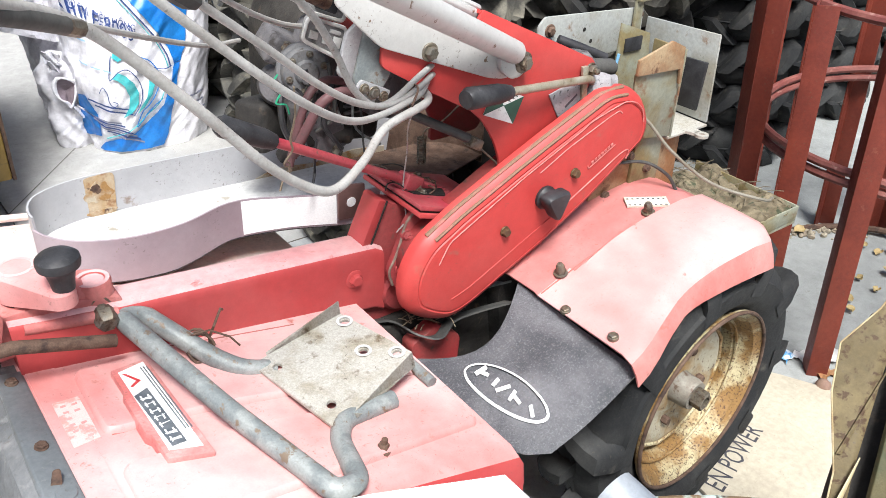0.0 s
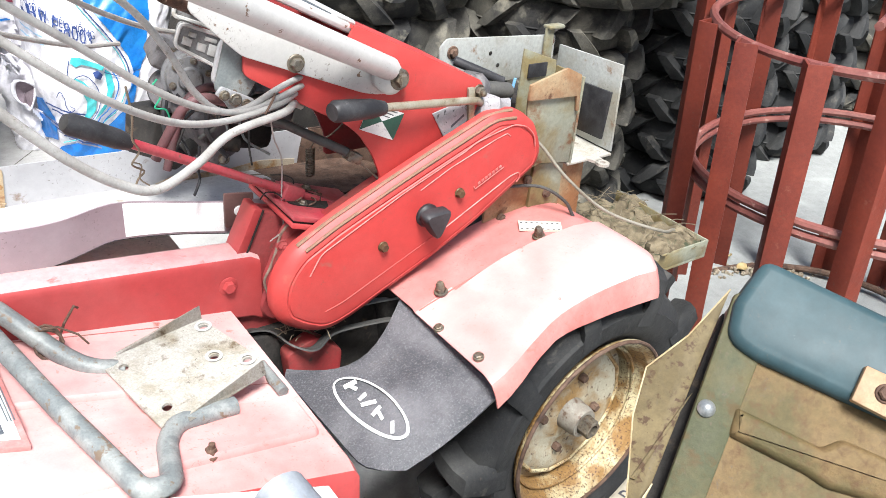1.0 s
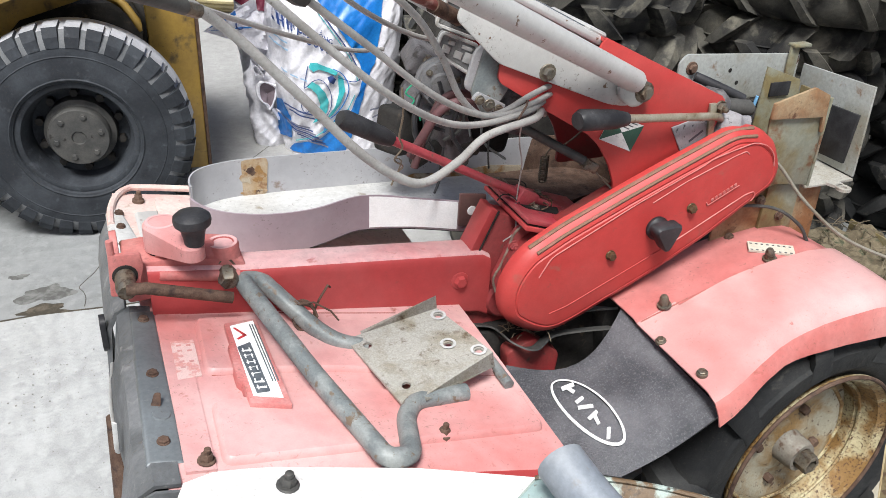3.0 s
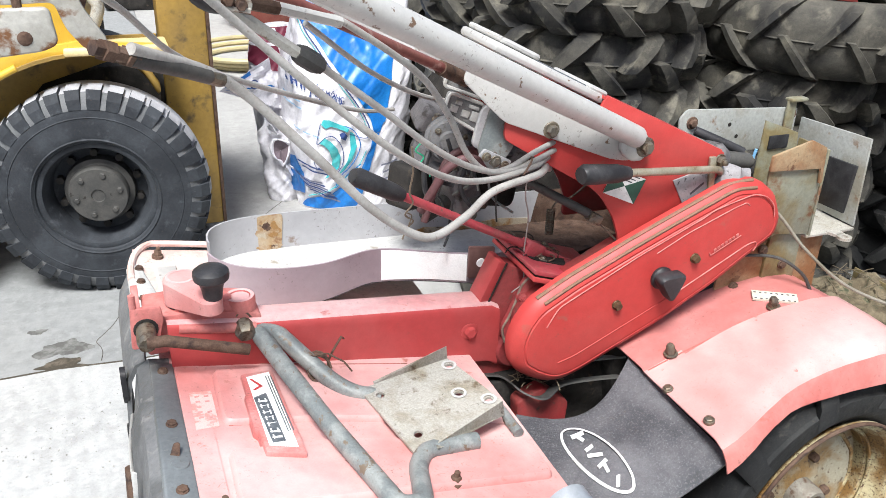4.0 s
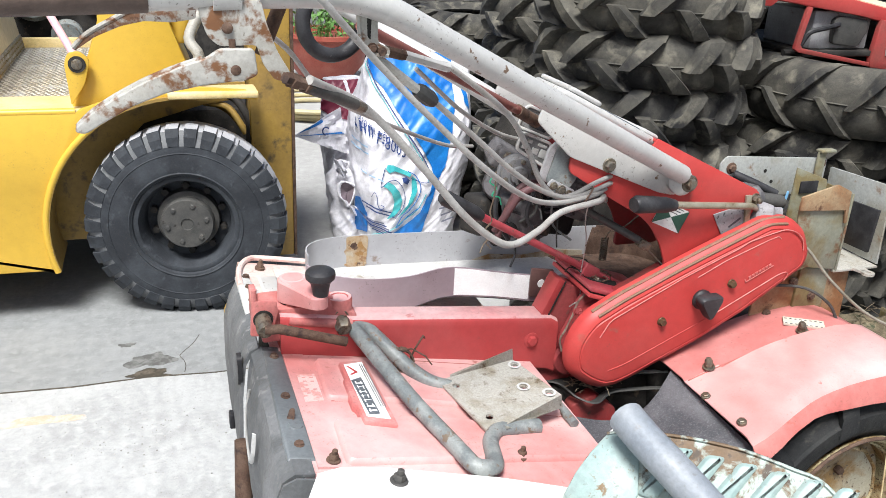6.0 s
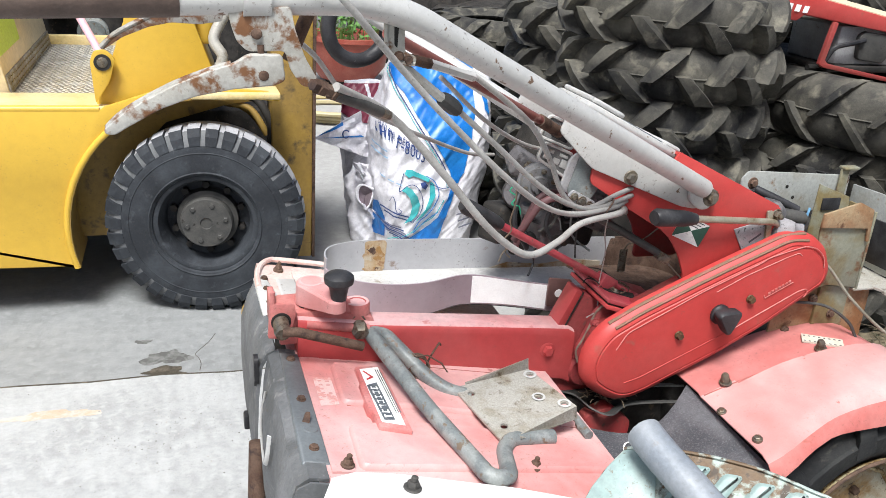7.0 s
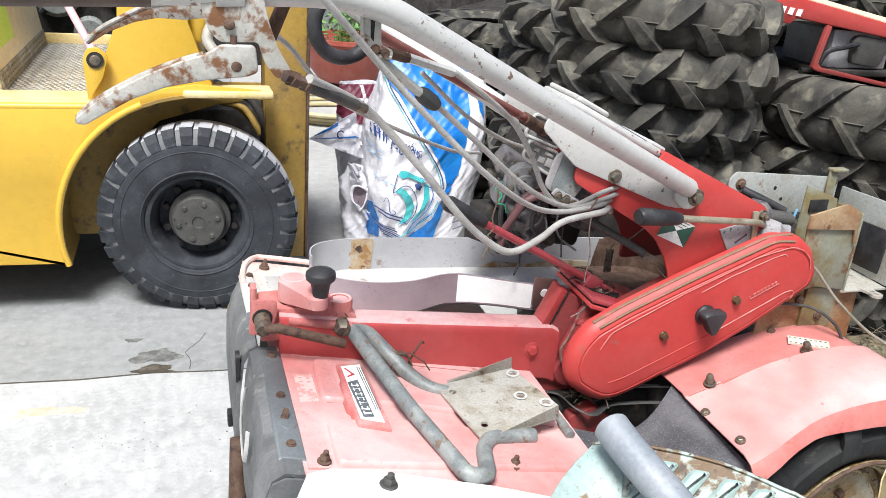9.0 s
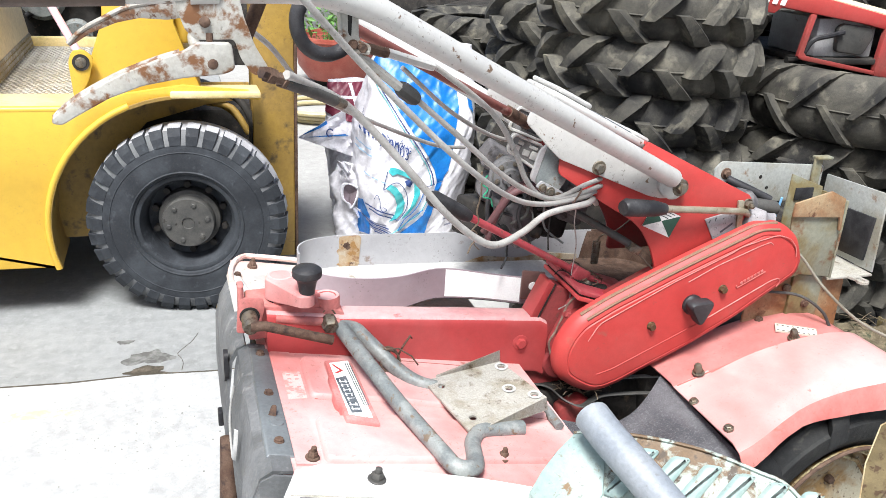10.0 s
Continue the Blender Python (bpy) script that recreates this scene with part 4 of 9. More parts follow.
def make_beam():
    prof = round2([(0.846, -0.075), (0.846, 0.0), (0.903, 0.0), (0.903, -0.075)], [0.004, 0.014, 0.014, 0.004], 4)
    bm = bmesh.new()
    loops = []
    for x, zt, h in ((0.115, 0.682, 0.080), (0.242, 0.662, 0.092), (0.43, 0.643, 0.10), (0.612, 0.624, 0.112), (0.626, 0.615, 0.112)):
        loops.append([bm.verts.new((x, y, zt + z / 0.075 * h)) for y, z in prof])
    for a, b in zip(loops, loops[1:]):
        for i in range(len(prof)):
            bm.faces.new((a[i], a[(i + 1) % len(prof)], b[(i + 1) % len(prof)], b[i]))
    bm.faces.new(loops[0])
    bm.faces.new(loops[-1])
    bmesh.ops.recalc_face_normals(bm, faces=bm.faces)
    for fc in bm.faces:
        fc.material_index = 1 if fc.normal.z > 0.6 else 0
    beam = part("beam", bm, [BEAM_RED, BLEACHED], TRACTOR, "red pressed box beam, faded on top")
    part("bolt", bolt((0.573, 0.846, 0.580), (0, -1, 0), 0.010, 0.010, 1.5), BEAM_RED, beam, "red painted bolt")
    # casting between beam and case
    cast = prism(round2([(0.575, 0.47), (0.596, 0.600), (0.637, 0.683), (0.800, 0.628), (0.76, 0.56), (0.70, 0.47)], 0.006), 0.858, 0.896, "y", 0.004)
    block = part("transmission_casting", cast, CASTING, TRACTOR, "dull red transmission casting, grimy at the joints")
    part("side_flange", prism(round2([(0.583, 0.602), (0.624, 0.693), (0.636, 0.689), (0.598, 0.598)], 0.003), 0.856, 0.898, "y", 0.002), BEAM_RED, block, "paler red side flange")
    part("dirt_line", tube([(0.600, 0.8565, 0.602), (0.618, 0.8565, 0.644), (0.637, 0.8565, 0.688)], 0.0022, 6), DARK, block, "black dirt packed along the joint")
    part("boss", lathe([(0, 0), (0.034, 0), (0.034, 0.010), (0.029, 0.016), (0, 0.016)], (0.655, 0.858, 0.528), (0, -1, 0), 24), CASTING, block)
    low = part("mounting_flange", prism(round2([(0.654, 0.681), (0.656, 0.688), (0.815, 0.634), (0.812, 0.627)], 0.002), 0.798, 0.950, "y", 0.0015), BEAM_RED, TRACTOR, "grimy dull red mounting flange")
    part("gasket", prism([(0.660, 0.6865), (0.661, 0.6905), (0.815, 0.6385), (0.814, 0.6345)], 0.803, 0.945, "y", 0), DARK, low)
    part("upper_flange", prism(round2([(0.657, 0.6918), (0.659, 0.6988), (0.815, 0.646), (0.813, 0.639)], 0.002), 0.800, 0.948, "y", 0.0015), CRIMSON, low)
    for x, y in ((0.675, 0.930), (0.70, 0.855), (0.745, 0.93), (0.72, 0.90)):
        part("bolt", bolt((x, y, 0.6990 - (x - 0.659) * 0.3385), (0.32, 0, 0.95), 0.006, 0.006, 1.4), STEEL, low)
    part("greasy_patch", prism(round2([(0.675, 0.845), (0.670, 0.915), (0.72, 0.93), (0.76, 0.89), (0.74, 0.845)], 0.012), 0, 0.0014, "z", 0, m=Matrix(((1, 0, 0, 0), (0, 1, 0, 0), (-0.3385, 0, 1, 0.9222), (0, 0, 0, 1)))), DARK, low, "black grease")
    fq = random.Random(5)
    for k in range(9):
        x, y = fq.uniform(0.67, 0.75), fq.uniform(0.83, 0.94)
        a = fq.uniform(0, 6.28)
        run = [(x + 0.014 * i * math.cos(a + 0.5 * i), y + 0.014 * i * math.sin(a + 0.5 * i), 0.9222 - 0.3385 * (x + 0.014 * i * math.cos(a + 0.5 * i)) + 0.003 + 0.006 * math.sin(i * 1.1)) for i in range(4)]
        part("wire_scrap", tube(smooth_path(run, 4), 0.0012, 5), fq.choice((RUST, DARK, STEEL)), low)


WORN_SILVER = surface("tarnished_lever_steel", (0.36, 0.33, 0.26), 0.42, 0.4, second=(0.24, 0.20, 0.13), spread=(0.42, 0.62), scale=22, third=(0.14, 0.09, 0.05), third_spread=(0.60, 0.70), third_scale=60, bump=0.1, grime=0.8)
CRIMSON = surface("dull_crimson_paint", (0.34, 0.035, 0.05), 0.45, second=(0.36, 0.08, 0.085), scale=16, third=(0.12, 0.05, 0.045), third_scale=40, grime=0.9)
BLEACHED = surface("sun_bleached_red_paint", (0.62, 0.27, 0.27), 0.36, second=(0.68, 0.44, 0.43), scale=5, third=(0.40, 0.10, 0.09), third_spread=(0.62, 0.72), third_scale=30, bump=0.06, grime=0.5)
BEAM_RED = surface("half_faded_red_paint", (0.43, 0.055, 0.055), 0.48, second=(0.45, 0.088, 0.085), scale=4, third=(0.32, 0.085, 0.07), third_spread=(0.66, 0.76), third_scale=30, bump=0.06, spec=0.45, grime=0.2, micro=0.15, fine_mix=0.3)
make_beam()


def make_tiller():
    # the cover as a sheet with a rolled near edge
    rows = []
    for s in (0.0, 0.08, 0.2, 0.36, 0.55, 0.75, 0.985, 1.0):
        row = []
        for y, dz in ((0.502, -0.060), (0.506, -0.030), (0.514, -0.006), (0.532, 0), (0.60, 0.001), (0.75, 0.002), (0.89, 0.002), (1.05, 0.001), (1.24, 0), (1.262, -0.006), (1.27, -0.03)):
            lo = 0.100 if y < 0.95 else 0.072 if y < 1.24 else 0.085
            x = lo + (0.582 - lo) * s
            p = on_cover(x, y - (max(0, x - 0.2) * 0.12 if y < 0.54 else 0), dz)
            if s > 0.99:
                p.z -= 0.012
            row.append(p)
        rows.append(row)
    bm = sheet(rows, 0.004, (0, 0, 1))
    bm.normal_update()
    for fc in bm.faces:
        q = fc.calc_center_median()
        fc.material_index = 1 if q.y < 0.516 and fc.normal.z < 0.9 else 2 if q.y > 0.93 else 0
    cover = part("tiller_cover", bm, [SALMON, BEAM_RED, WORN_PINK], TRACTOR, "sun-bleached red sheet cover of the tiller")

    def pad(outline, h, mat, name, lab=""):
        m = RF
        o = [((x - 0.1) / 0.9866, y) for x, y in outline]
        return _pad(o, h, mat, name, lab, cover, m)

    pad(round2([(0.158, 0.535), (0.160, 0.645), (0.30, 0.652), (0.565, 0.612), (0.565, 0.535)], 0.014), 0.0095, SALMON, "raised_panel")
    pad(round2([(0.162, 0.700), (0.164, 0.828), (0.275, 0.832), (0.55, 0.77), (0.562, 0.655), (0.30, 0.694)], 0.014), 0.0095, SALMON, "raised_panel")
    pad([(0.118, 0.53), (0.118, 0.855), (0.150, 0.855), (0.150, 0.53)], 0.003, SALMON, "doubler")
    pad(round2([(0.15, 0.96), (0.15, 1.235), (0.36, 1.235), (0.36, 0.96)], 0.02), 0.004, WORN_PINK, "raised_panel")
    # darker lines that put the panel edges' shading, with some dirt, into colour
    creases = [[(0.1615, 0.545), (0.1625, 0.600), (0.1630, 0.632)], [(0.175, 0.6465), (0.30, 0.6505), (0.43, 0.632), (0.56, 0.611)], [(0.165, 0.712), (0.166, 0.76), (0.167, 0.815)], [(0.18, 0.827), (0.275, 0.829), (0.40, 0.802), (0.54, 0.770)],
               [(0.17, 0.7005), (0.30, 0.696), (0.43, 0.676), (0.555, 0.657)], [(0.160, 0.862), (0.24, 0.846), (0.34, 0.836), (0.46, 0.828)]]
    for run in creases:
        part("crease_dirt", tube(smooth_path([on_cover(x, y, 0.0012) for x, y in run], 5), 0.0018, 6, flat=0.7), CREASE, cover, "red-brown line along a pressed crease, its shade and dirt as colour")
    # emblem: a cast plate with a printed face
    plate = [(0.199, 0.797), (0.2445, 0.807), (0.2500, 0.612), (0.2020, 0.622), (0.2005, 0.664), (0.1955, 0.672), (0.1955, 0.742), (0.1995, 0.752)]
    e = part("emblem", prism([((x - 0.1) / 0.9866, y) for x, y in plate], -0.002, 0.0165, "z", 0.0016, m=RF), EMBLEM_RED, cover, "faded red nameplate with a printed white face")
    pad2 = lambda o, h0, h1, mat, n: part(n, prism([((x - 0.1) / 0.9866, y) for x, y in o], h0, h1, "z", 0, m=RF), mat, e, smooth=False)
    pad2([(0.2055, 0.789), (0.2385, 0.800), (0.2420, 0.626), (0.2075, 0.634)], 0.0165, 0.0170, STICKER, "nameplate_face")
    pad2([(0.2065, 0.737), (0.2245, 0.747), (0.2290, 0.640), (0.2125, 0.638)], 0.0170, 0.0180, SLATE_INK, "dark_panel")
    gq = random.Random(12)
    for i in range(7):
        y0, x0 = 0.7335 - i * 0.0134, 0.2092 + i * 0.0006
        for a in (0.0, 1.0):
            if gq.random() < 0.75:
                c = x0 + 0.0125 * a + (0.002 if a == 0 else -0.002)
                pad2([(c, y0), (c + 0.0018, y0), (c + 0.0018, y0 - 0.0088), (c, y0 - 0.0088)], 0.0180, 0.0184, STICKER, "print_stroke")
        k = gq.uniform(0.002, 0.007)
        pad2([(x0 + 0.001, y0 - k), (x0 + 0.001, y0 - k - 0.0018), (x0 + 0.0135, y0 - k + gq.uniform(-0.003, 0.003)), (x0 + 0.0135, y0 - k + 0.0018)][::-1], 0.0180, 0.0184, STICKER, "print_stroke")
    for i in range(3):
        pad2([(0.231 + i * 0.0035, 0.790), (0.2325 + i * 0.0035, 0.790), (0.237 + i * 0.0035, 0.66), (0.2355 + i * 0.0035, 0.66)], 0.0170, 0.0174, SLATE_INK, "stripe")
    pad2([(0.2085, 0.7835), (0.2115, 0.784), (0.2235, 0.765), (0.2205, 0.762)], 0.0170, 0.0174, RED_INK, "emblem_stroke")
    pad2([(0.2090, 0.757), (0.2115, 0.755), (0.2235, 0.764), (0.2215, 0.768)], 0.0170, 0.0174, RED_INK, "emblem_stroke")
    # half-peeled maker's sticker
    s = pad([(0.129, 0.778), (0.158, 0.780), (0.158, 0.700), (0.129, 0.694)], 0.0036, WORN_STICKER, "sticker", "worn white sticker with illegible print")
    for i in range(6):
        for j, xx in enumerate((0.135, 0.147)):
            if (i, j) not in ((2, 1), (5, 0)):
                part("text_bar", prism([((xx - 0.1) / 0.9866, 0.769 - i * 0.012), ((xx + 0.006 - 0.1) / 0.9866, 0.770 - i * 0.012), ((xx + 0.006 - 0.1) / 0.9866, 0.7665 - i * 0.012), ((xx - 0.1) / 0.9866, 0.7655 - i * 0.012)], 0.0036, 0.0039, "z", 0, m=RF), SALMON, s, smooth=False)
    # clamp strip with its bolts, and the rubber curtain that it holds
    strip = pad([(0.080, 0.548), (0.083, 0.856), (0.117, 0.856), (0.119, 0.548)], 0.0045, STRIP_STEEL, "clamp_strip", "blue-grey steel clamping strip")
    for y in (0.832, 0.708, 0.581):
        part("bolt", bolt(on_cover(0.1005, y, 0.0045), (0.163, 0, 0.987), 0.0065, 0.005, 1.15), RUST, strip, "rusty bolt head")
    wing = prism(round2([(-0.004, -0.016), (0.004, -0.016), (0.007, 0.0), (0.003, 0.014), (-0.004, 0.012)], 0.003), 0, 0.002, "z", 0, m=Matrix.Translation(on_cover(0.098, 0.648, 0.006)) @ pose(0, 0, 0, 60, 15, -20))
    part("wing_nut", wing, RUST, strip, "rusty wing nut")
    part("slot_plate", lathe([(0, 0), (0.011, 0), (0.010, 0.002), (0, 0.002)], on_cover(0.103, 0.628, 0.0045), (0.163, 0, 0.987), 18), STRIP_STEEL, strip)
    strip2 = pad([(0.073, 1.0), (0.070, 1.165), (0.092, 1.187), (0.114, 1.07), (0.110, 1.0)], 0.0045, PALE_METAL, "clamp_strip", "grey steel clamping strip")
    for y in (1.16, 1.11, 1.05):
        part("bolt", bolt(on_cover(0.090, y, 0.0045), (0.163, 0, 0.987), 0.0065, 0.005, 1.15), RUST, strip2, "rusty bolt head")
    rim = smooth_path([on_cover(x, y, 0.003) for x, y in ((0.076, 1.12), (0.078, 1.174), (0.088, 1.225), (0.108, 1.262), (0.134, 1.270), (0.25, 1.268), (0.5, 1.25))], 5)
    part("rolled_rim", tube(rim, 0.006, 8), WORN_PINK, cover)
    pad(round2([(0.118, 1.06), (0.114, 1.17), (0.155, 1.18), (0.16, 0.97), (0.13, 0.97)], 0.006), 0.0042, SILVER, "doubler")
    for x, y in ((0.141, 0.544), (0.424, 0.545), (0.124, 1.215)):
        part("bolt", bolt(on_cover(x, y, 0.004), (0.163, 0, 0.987), 0.0072, 0.010, 1.4, 0.006), RUST, cover, "rusty bolt with a washer")
    rows = []
    for y in np.linspace(0.515, 0.87, 9):
        k = (y - 0.515) / 0.355
        wob = 0.006 * math.sin(y * 31)
        rows.append([(0.112, y, on_cover(0.112, y).z + 0.0025), (0.085, y, 0.6165), (0.068, y, 0.606), (0.055 + wob, y, 0.565), (0.050 + wob, y + 0.004, 0.50), (0.060 + 2 * wob, y + 0.008, 0.40), (0.090 + 2 * wob, y + 0.012, 0.30), (0.12 + wob, y + 0.014, 0.23)])
    curtain = part("rubber_curtain", sheet(rows, 0.005, (-1, 0, 0)), GREY_RUBBER, TRACTOR, "grey dusty rubber curtain with a white painted mark")
    part("curtain_corner", sheet([[(x + 0.02 * k, 0.512 - 0.010 * math.sin((x - 0.05) * 30), top + (0.32 - top) * k) for k in (0, 0.2, 0.45, 0.7, 1)] for x, top in ((0.054, 0.50), (0.056, 0.565), (0.068, 0.606), (0.085, 0.6165), (0.112, 0.6115), (0.14, 0.607), (0.17, 0.602))], 0.004, (0, -1, 0)), GREY_RUBBER, curtain)
    part("painted_mark", tube(smooth_path([(0.0555, 0.79, 0.585), (0.046, 0.77, 0.54), (0.0455, 0.72, 0.50), (0.047, 0.69, 0.53), (0.050, 0.68, 0.575)], 5), 0.0036, 6, flat=0.35), PALE_METAL, curtain, "white painted curve")
    rows = []
    for y in np.linspace(0.868, 1.19, 10):
        e = max(0.0, (y - 1.12) / 0.07) ** 2
        rows.append([(0.080 + 0.010 * e, y, 0.6165 - 0.006 * e), (0.066 + 0.008 * e, y, 0.610 - 0.010 * e), (0.053 + 0.006 * e, y, 0.585 - 0.015 * e), (0.046, y + 0.003, 0.52), (0.043, y - 0.02 * e, 0.44), (0.046, y - 0.07 * e, 0.36), (0.056, y - 0.12 * e, 0.31)])
    plate = part("end_curtain", sheet(rows, 0.006, (-1, 0, 0)), GREY_RUBBER, TRACTOR, "thick grey rubber end curtain")
    part("slot", prism(round2([(0.862, 0.56), (0.866, 0.60), (0.885, 0.605), (0.890, 0.57), (0.88, 0.54)], 0.008), 0.0445, 0.052, "x", 0), BLACK, plate)
    part("end_drum", lathe([(0, 0), (0.030, 0), (0.036, 0.008), (0.036, 0.06), (0, 0.06)], (0.086, 1.19, 0.50), (0, 1, 0), 24), OCHRE, TRACTOR, "dirty yellow rounded drum end")
    part("latch", box(0.036, 0.047, 1.02, 1.045, 0.36, 0.39, 0.003), BLACK, TRACTOR)
    part("depth_post", tube([(0.046, 0.842, 0.455), (0.038, 0.80, 0.33), (0.03, 0.74, 0.06)], 0.015, 12), RUST, TRACTOR, "rusty depth post")
    part("depth_shoe", box(-0.08, 0.09, 0.60, 0.70, 0.0, 0.06, 0.01), DARK_RED, TRACTOR, "red skid shoe")
    part("side_skirt", prism([(0.102, 0.585), (0.575, 0.505), (0.56, 0.36), (0.12, 0.36)], 0.513, 0.517, "y", 0.001), BEAM_RED, TRACTOR, "red side skirt of the tiller")
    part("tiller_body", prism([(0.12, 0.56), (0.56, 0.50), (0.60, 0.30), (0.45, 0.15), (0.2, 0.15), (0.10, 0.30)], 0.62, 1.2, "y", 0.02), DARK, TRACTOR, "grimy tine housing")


def _pad(o, h, mat, name, lab, parent, m):
    bm = stepped(o, [(0, -0.003), (0, h * 0.15), (0.0025, h * 0.75), (0.005, h)], "z") if h > 0.004 else prism(o, -0.002, h, "z", 0)
    bm.transform(m)
    return part(name, bm, mat, parent, lab, smooth=h > 0.004)


EMBLEM_RED = surface("faded_emblem_red", (0.50, 0.145, 0.135), 0.45, second=(0.58, 0.30, 0.28), scale=18, third=(0.30, 0.12, 0.09), third_spread=(0.62, 0.72), third_scale=60, bump=0.06, grime=0.8)
# colour for the shaded creases of the cover and the mudguard's dirty seam
CREASE = surface("crease_dirt", (0.42, 0.13, 0.115), 0.75, second=(0.25, 0.11, 0.085), scale=40, bump=0.2, grime=0.8)
STICKER = surface("sticker_white", (0.9, 0.9, 0.89), 0.4, second=(0.85, 0.845, 0.835), scale=30, bump=0, grime=0.15, fine_mix=0.2)
WORN_STICKER = surface("worn_sticker", (0.7, 0.5, 0.47), 0.45, second=(0.62, 0.3, 0.27), spread=(0.52, 0.6), scale=60, bump=0.05)
SLATE_INK = surface("slate_ink", (0.07, 0.085, 0.10), 0.5, second=(0.14, 0.15, 0.16), scale=50, bump=0)
WORN_PINK = surface("bleached_pink_paint", (0.66, 0.53, 0.48), 0.5, second=(0.61, 0.36, 0.32), spread=(0.5, 0.72), scale=9, third=(0.36, 0.23, 0.16), third_spread=(0.66, 0.74), third_scale=40, bump=0.08, grime=0.7)
STRIP_STEEL = surface("blue_grey_strip_steel", (0.165, 0.182, 0.19), 0.5, 0.2, second=(0.125, 0.138, 0.145), scale=10, third=(0.24, 0.25, 0.25), third_spread=(0.62, 0.74), third_scale=40, bump=0.1, grime=0.6)
GREY_RUBBER = surface("dusty_grey_rubber", (0.095, 0.10, 0.103), 0.75, second=(0.17, 0.175, 0.18), scale=12, third=(0.24, 0.24, 0.235), third_spread=(0.58, 0.72), third_scale=40, bump=0.25, grime=0.8)
make_tiller()


WORN_RED = surface("worn_bleached_red", (0.45, 0.115, 0.105), 0.45, second=(0.52, 0.215, 0.195), spread=(0.4, 0.65), scale=12, third=(0.26, 0.09, 0.07), third_spread=(0.62, 0.72), third_scale=40, bump=0.08, grime=0.7)


def make_clamp():
    # bracket and levers on the tail of the beam
    block = part("clamp_block", prism(round2([(0.086, 0.628), (0.086, 0.686), (0.150, 0.688), (0.215, 0.676), (0.245, 0.668), (0.25, 0.635)], 0.006), 0.858, 0.935, "y", 0.006), WORN_RED, TRACTOR, "red clamp block")
    plate = [(0.8535, 0.648), (0.8535, 0.690), (0.905, 0.692), (0.925, 0.704), (0.935, 0.704), (0.935, 0.650), (0.90, 0.645)]
    part("end_plate", prism(round2(plate, 0.006), 0.074, 0.084, "x", 0.002), WORN_RED, block)
    face = part("front_plate", prism(round2([(0.066, 0.650), (0.070, 0.712), (0.110, 0.709), (0.112, 0.690), (0.100, 0.646)], 0.004), 0.845, 0.853, "y", 0.002), WORN_RED, block, "red front plate with a rusty hole")
    part("ear", tube([(0.0745, 0.850, 0.700), (0.0745, 0.850, 0.731)], 0.0048, 10), WORN_RED, face)
    part("hole_rim", lathe([(0.012, 0), (0.0165, 0), (0.0160, 0.0012), (0.012, 0.0012)], (0.0875, 0.8452, 0.679), (0, -1, 0), 22, closed=True), DARK, face)
    part("boss", tube([(0.0875, 0.862, 0.680), (0.0865, 0.820, 0.6735), (0.0865, 0.812, 0.672)], lambda t: 0.0132 if t < 0.9 else 0.011, 16), STEEL, block, "rust-stained steel pin end")
    part("pin_lever", tube([(0.086, 0.814, 0.676), (0.110, 0.813, 0.675), (0.2185, 0.816, 0.637)], 0.0083, 12), RUST, block, "rusty locking pin handle")
    part("tie_rod", tube([(0.13, 0.852, 0.668), (0.235, 0.848, 0.652)], 0.008, 10), WORN_RED, block)
    bm = bmesh.new()
    for x, y, r, z in ((0.143, 0.890, 0.0225, 0.729), (0.143, 0.890, 0.0255, 0.725), (0.143, 0.890, 0.0262, 0.691), (0.174, 0.828, 0.0145, 0.723), (0.174, 0.828, 0.0165, 0.720), (0.174, 0.828, 0.0165, 0.702)):
        for k in range(28):
            bm.verts.new((x + r * math.cos(2 * math.pi * k / 28), y + r * math.sin(2 * math.pi * k / 28), z))
    hull = bmesh.ops.convex_hull(bm, input=bm.verts[:])
    bmesh.ops.delete(bm, geom=[v for v in hull["geom_interior"] if isinstance(v, bmesh.types.BMVert)], context="VERTS")
    bmesh.ops.dissolve_limit(bm, angle_limit=0.02, verts=bm.verts[:], edges=bm.edges[:])
    arm = part("lever_arm", bm, SALMON, TRACTOR, "faded red cast lever arm with a round boss", smooth=False)
    part("worn_top", lathe([(0.019, 0), (0.0215, 0.0004), (0.0200, 0.0010), (0.017, 0.0006)], (0.143, 0.890, 0.729), (0, 0, 1), 28, closed=True), BLEACHED, arm)
    part("pivot", lathe([(0, 0), (0.0235, 0), (0.0235, 0.012), (0, 0.012)], (0.143, 0.890, 0.680), (0, 0, 1), 22), DARK, arm)
    part("knob", lathe([(0, 0), (0.0125, 0), (0.0138, 0.010), (0.0160, 0.021), (0.0195, 0.0265), (0.0236, 0.030), (0.0246, 0.036), (0.0238, 0.041), (0.0195, 0.0448), (0.010, 0.0468), (0, 0.0472)], (0.178, 0.826, 0.7225), (0, 0, 1), 28), BLACK, arm, "black plastic mushroom knob")
    cap = part("pivot_cap", lathe([(0, 0), (0.0222, 0), (0.0222, 0.036), (0.0204, 0.0390), (0.0157, 0.0390), (0.0148, 0.0365), (0, 0.0365)], (0.2195, 0.878, 0.6525), (0, 0, 1), 28), WORN_RED, TRACTOR, "red pivot barrel with a bleached top")
    part("worn_top", lathe([(0.0206, 0.0002), (0.0203, 0.0008), (0.0160, 0.0008), (0.0155, 0.0002)], (0.2195, 0.878, 0.6915), (0, 0, 1), 28, closed=True), BLEACHED, cap, "bleached rim")
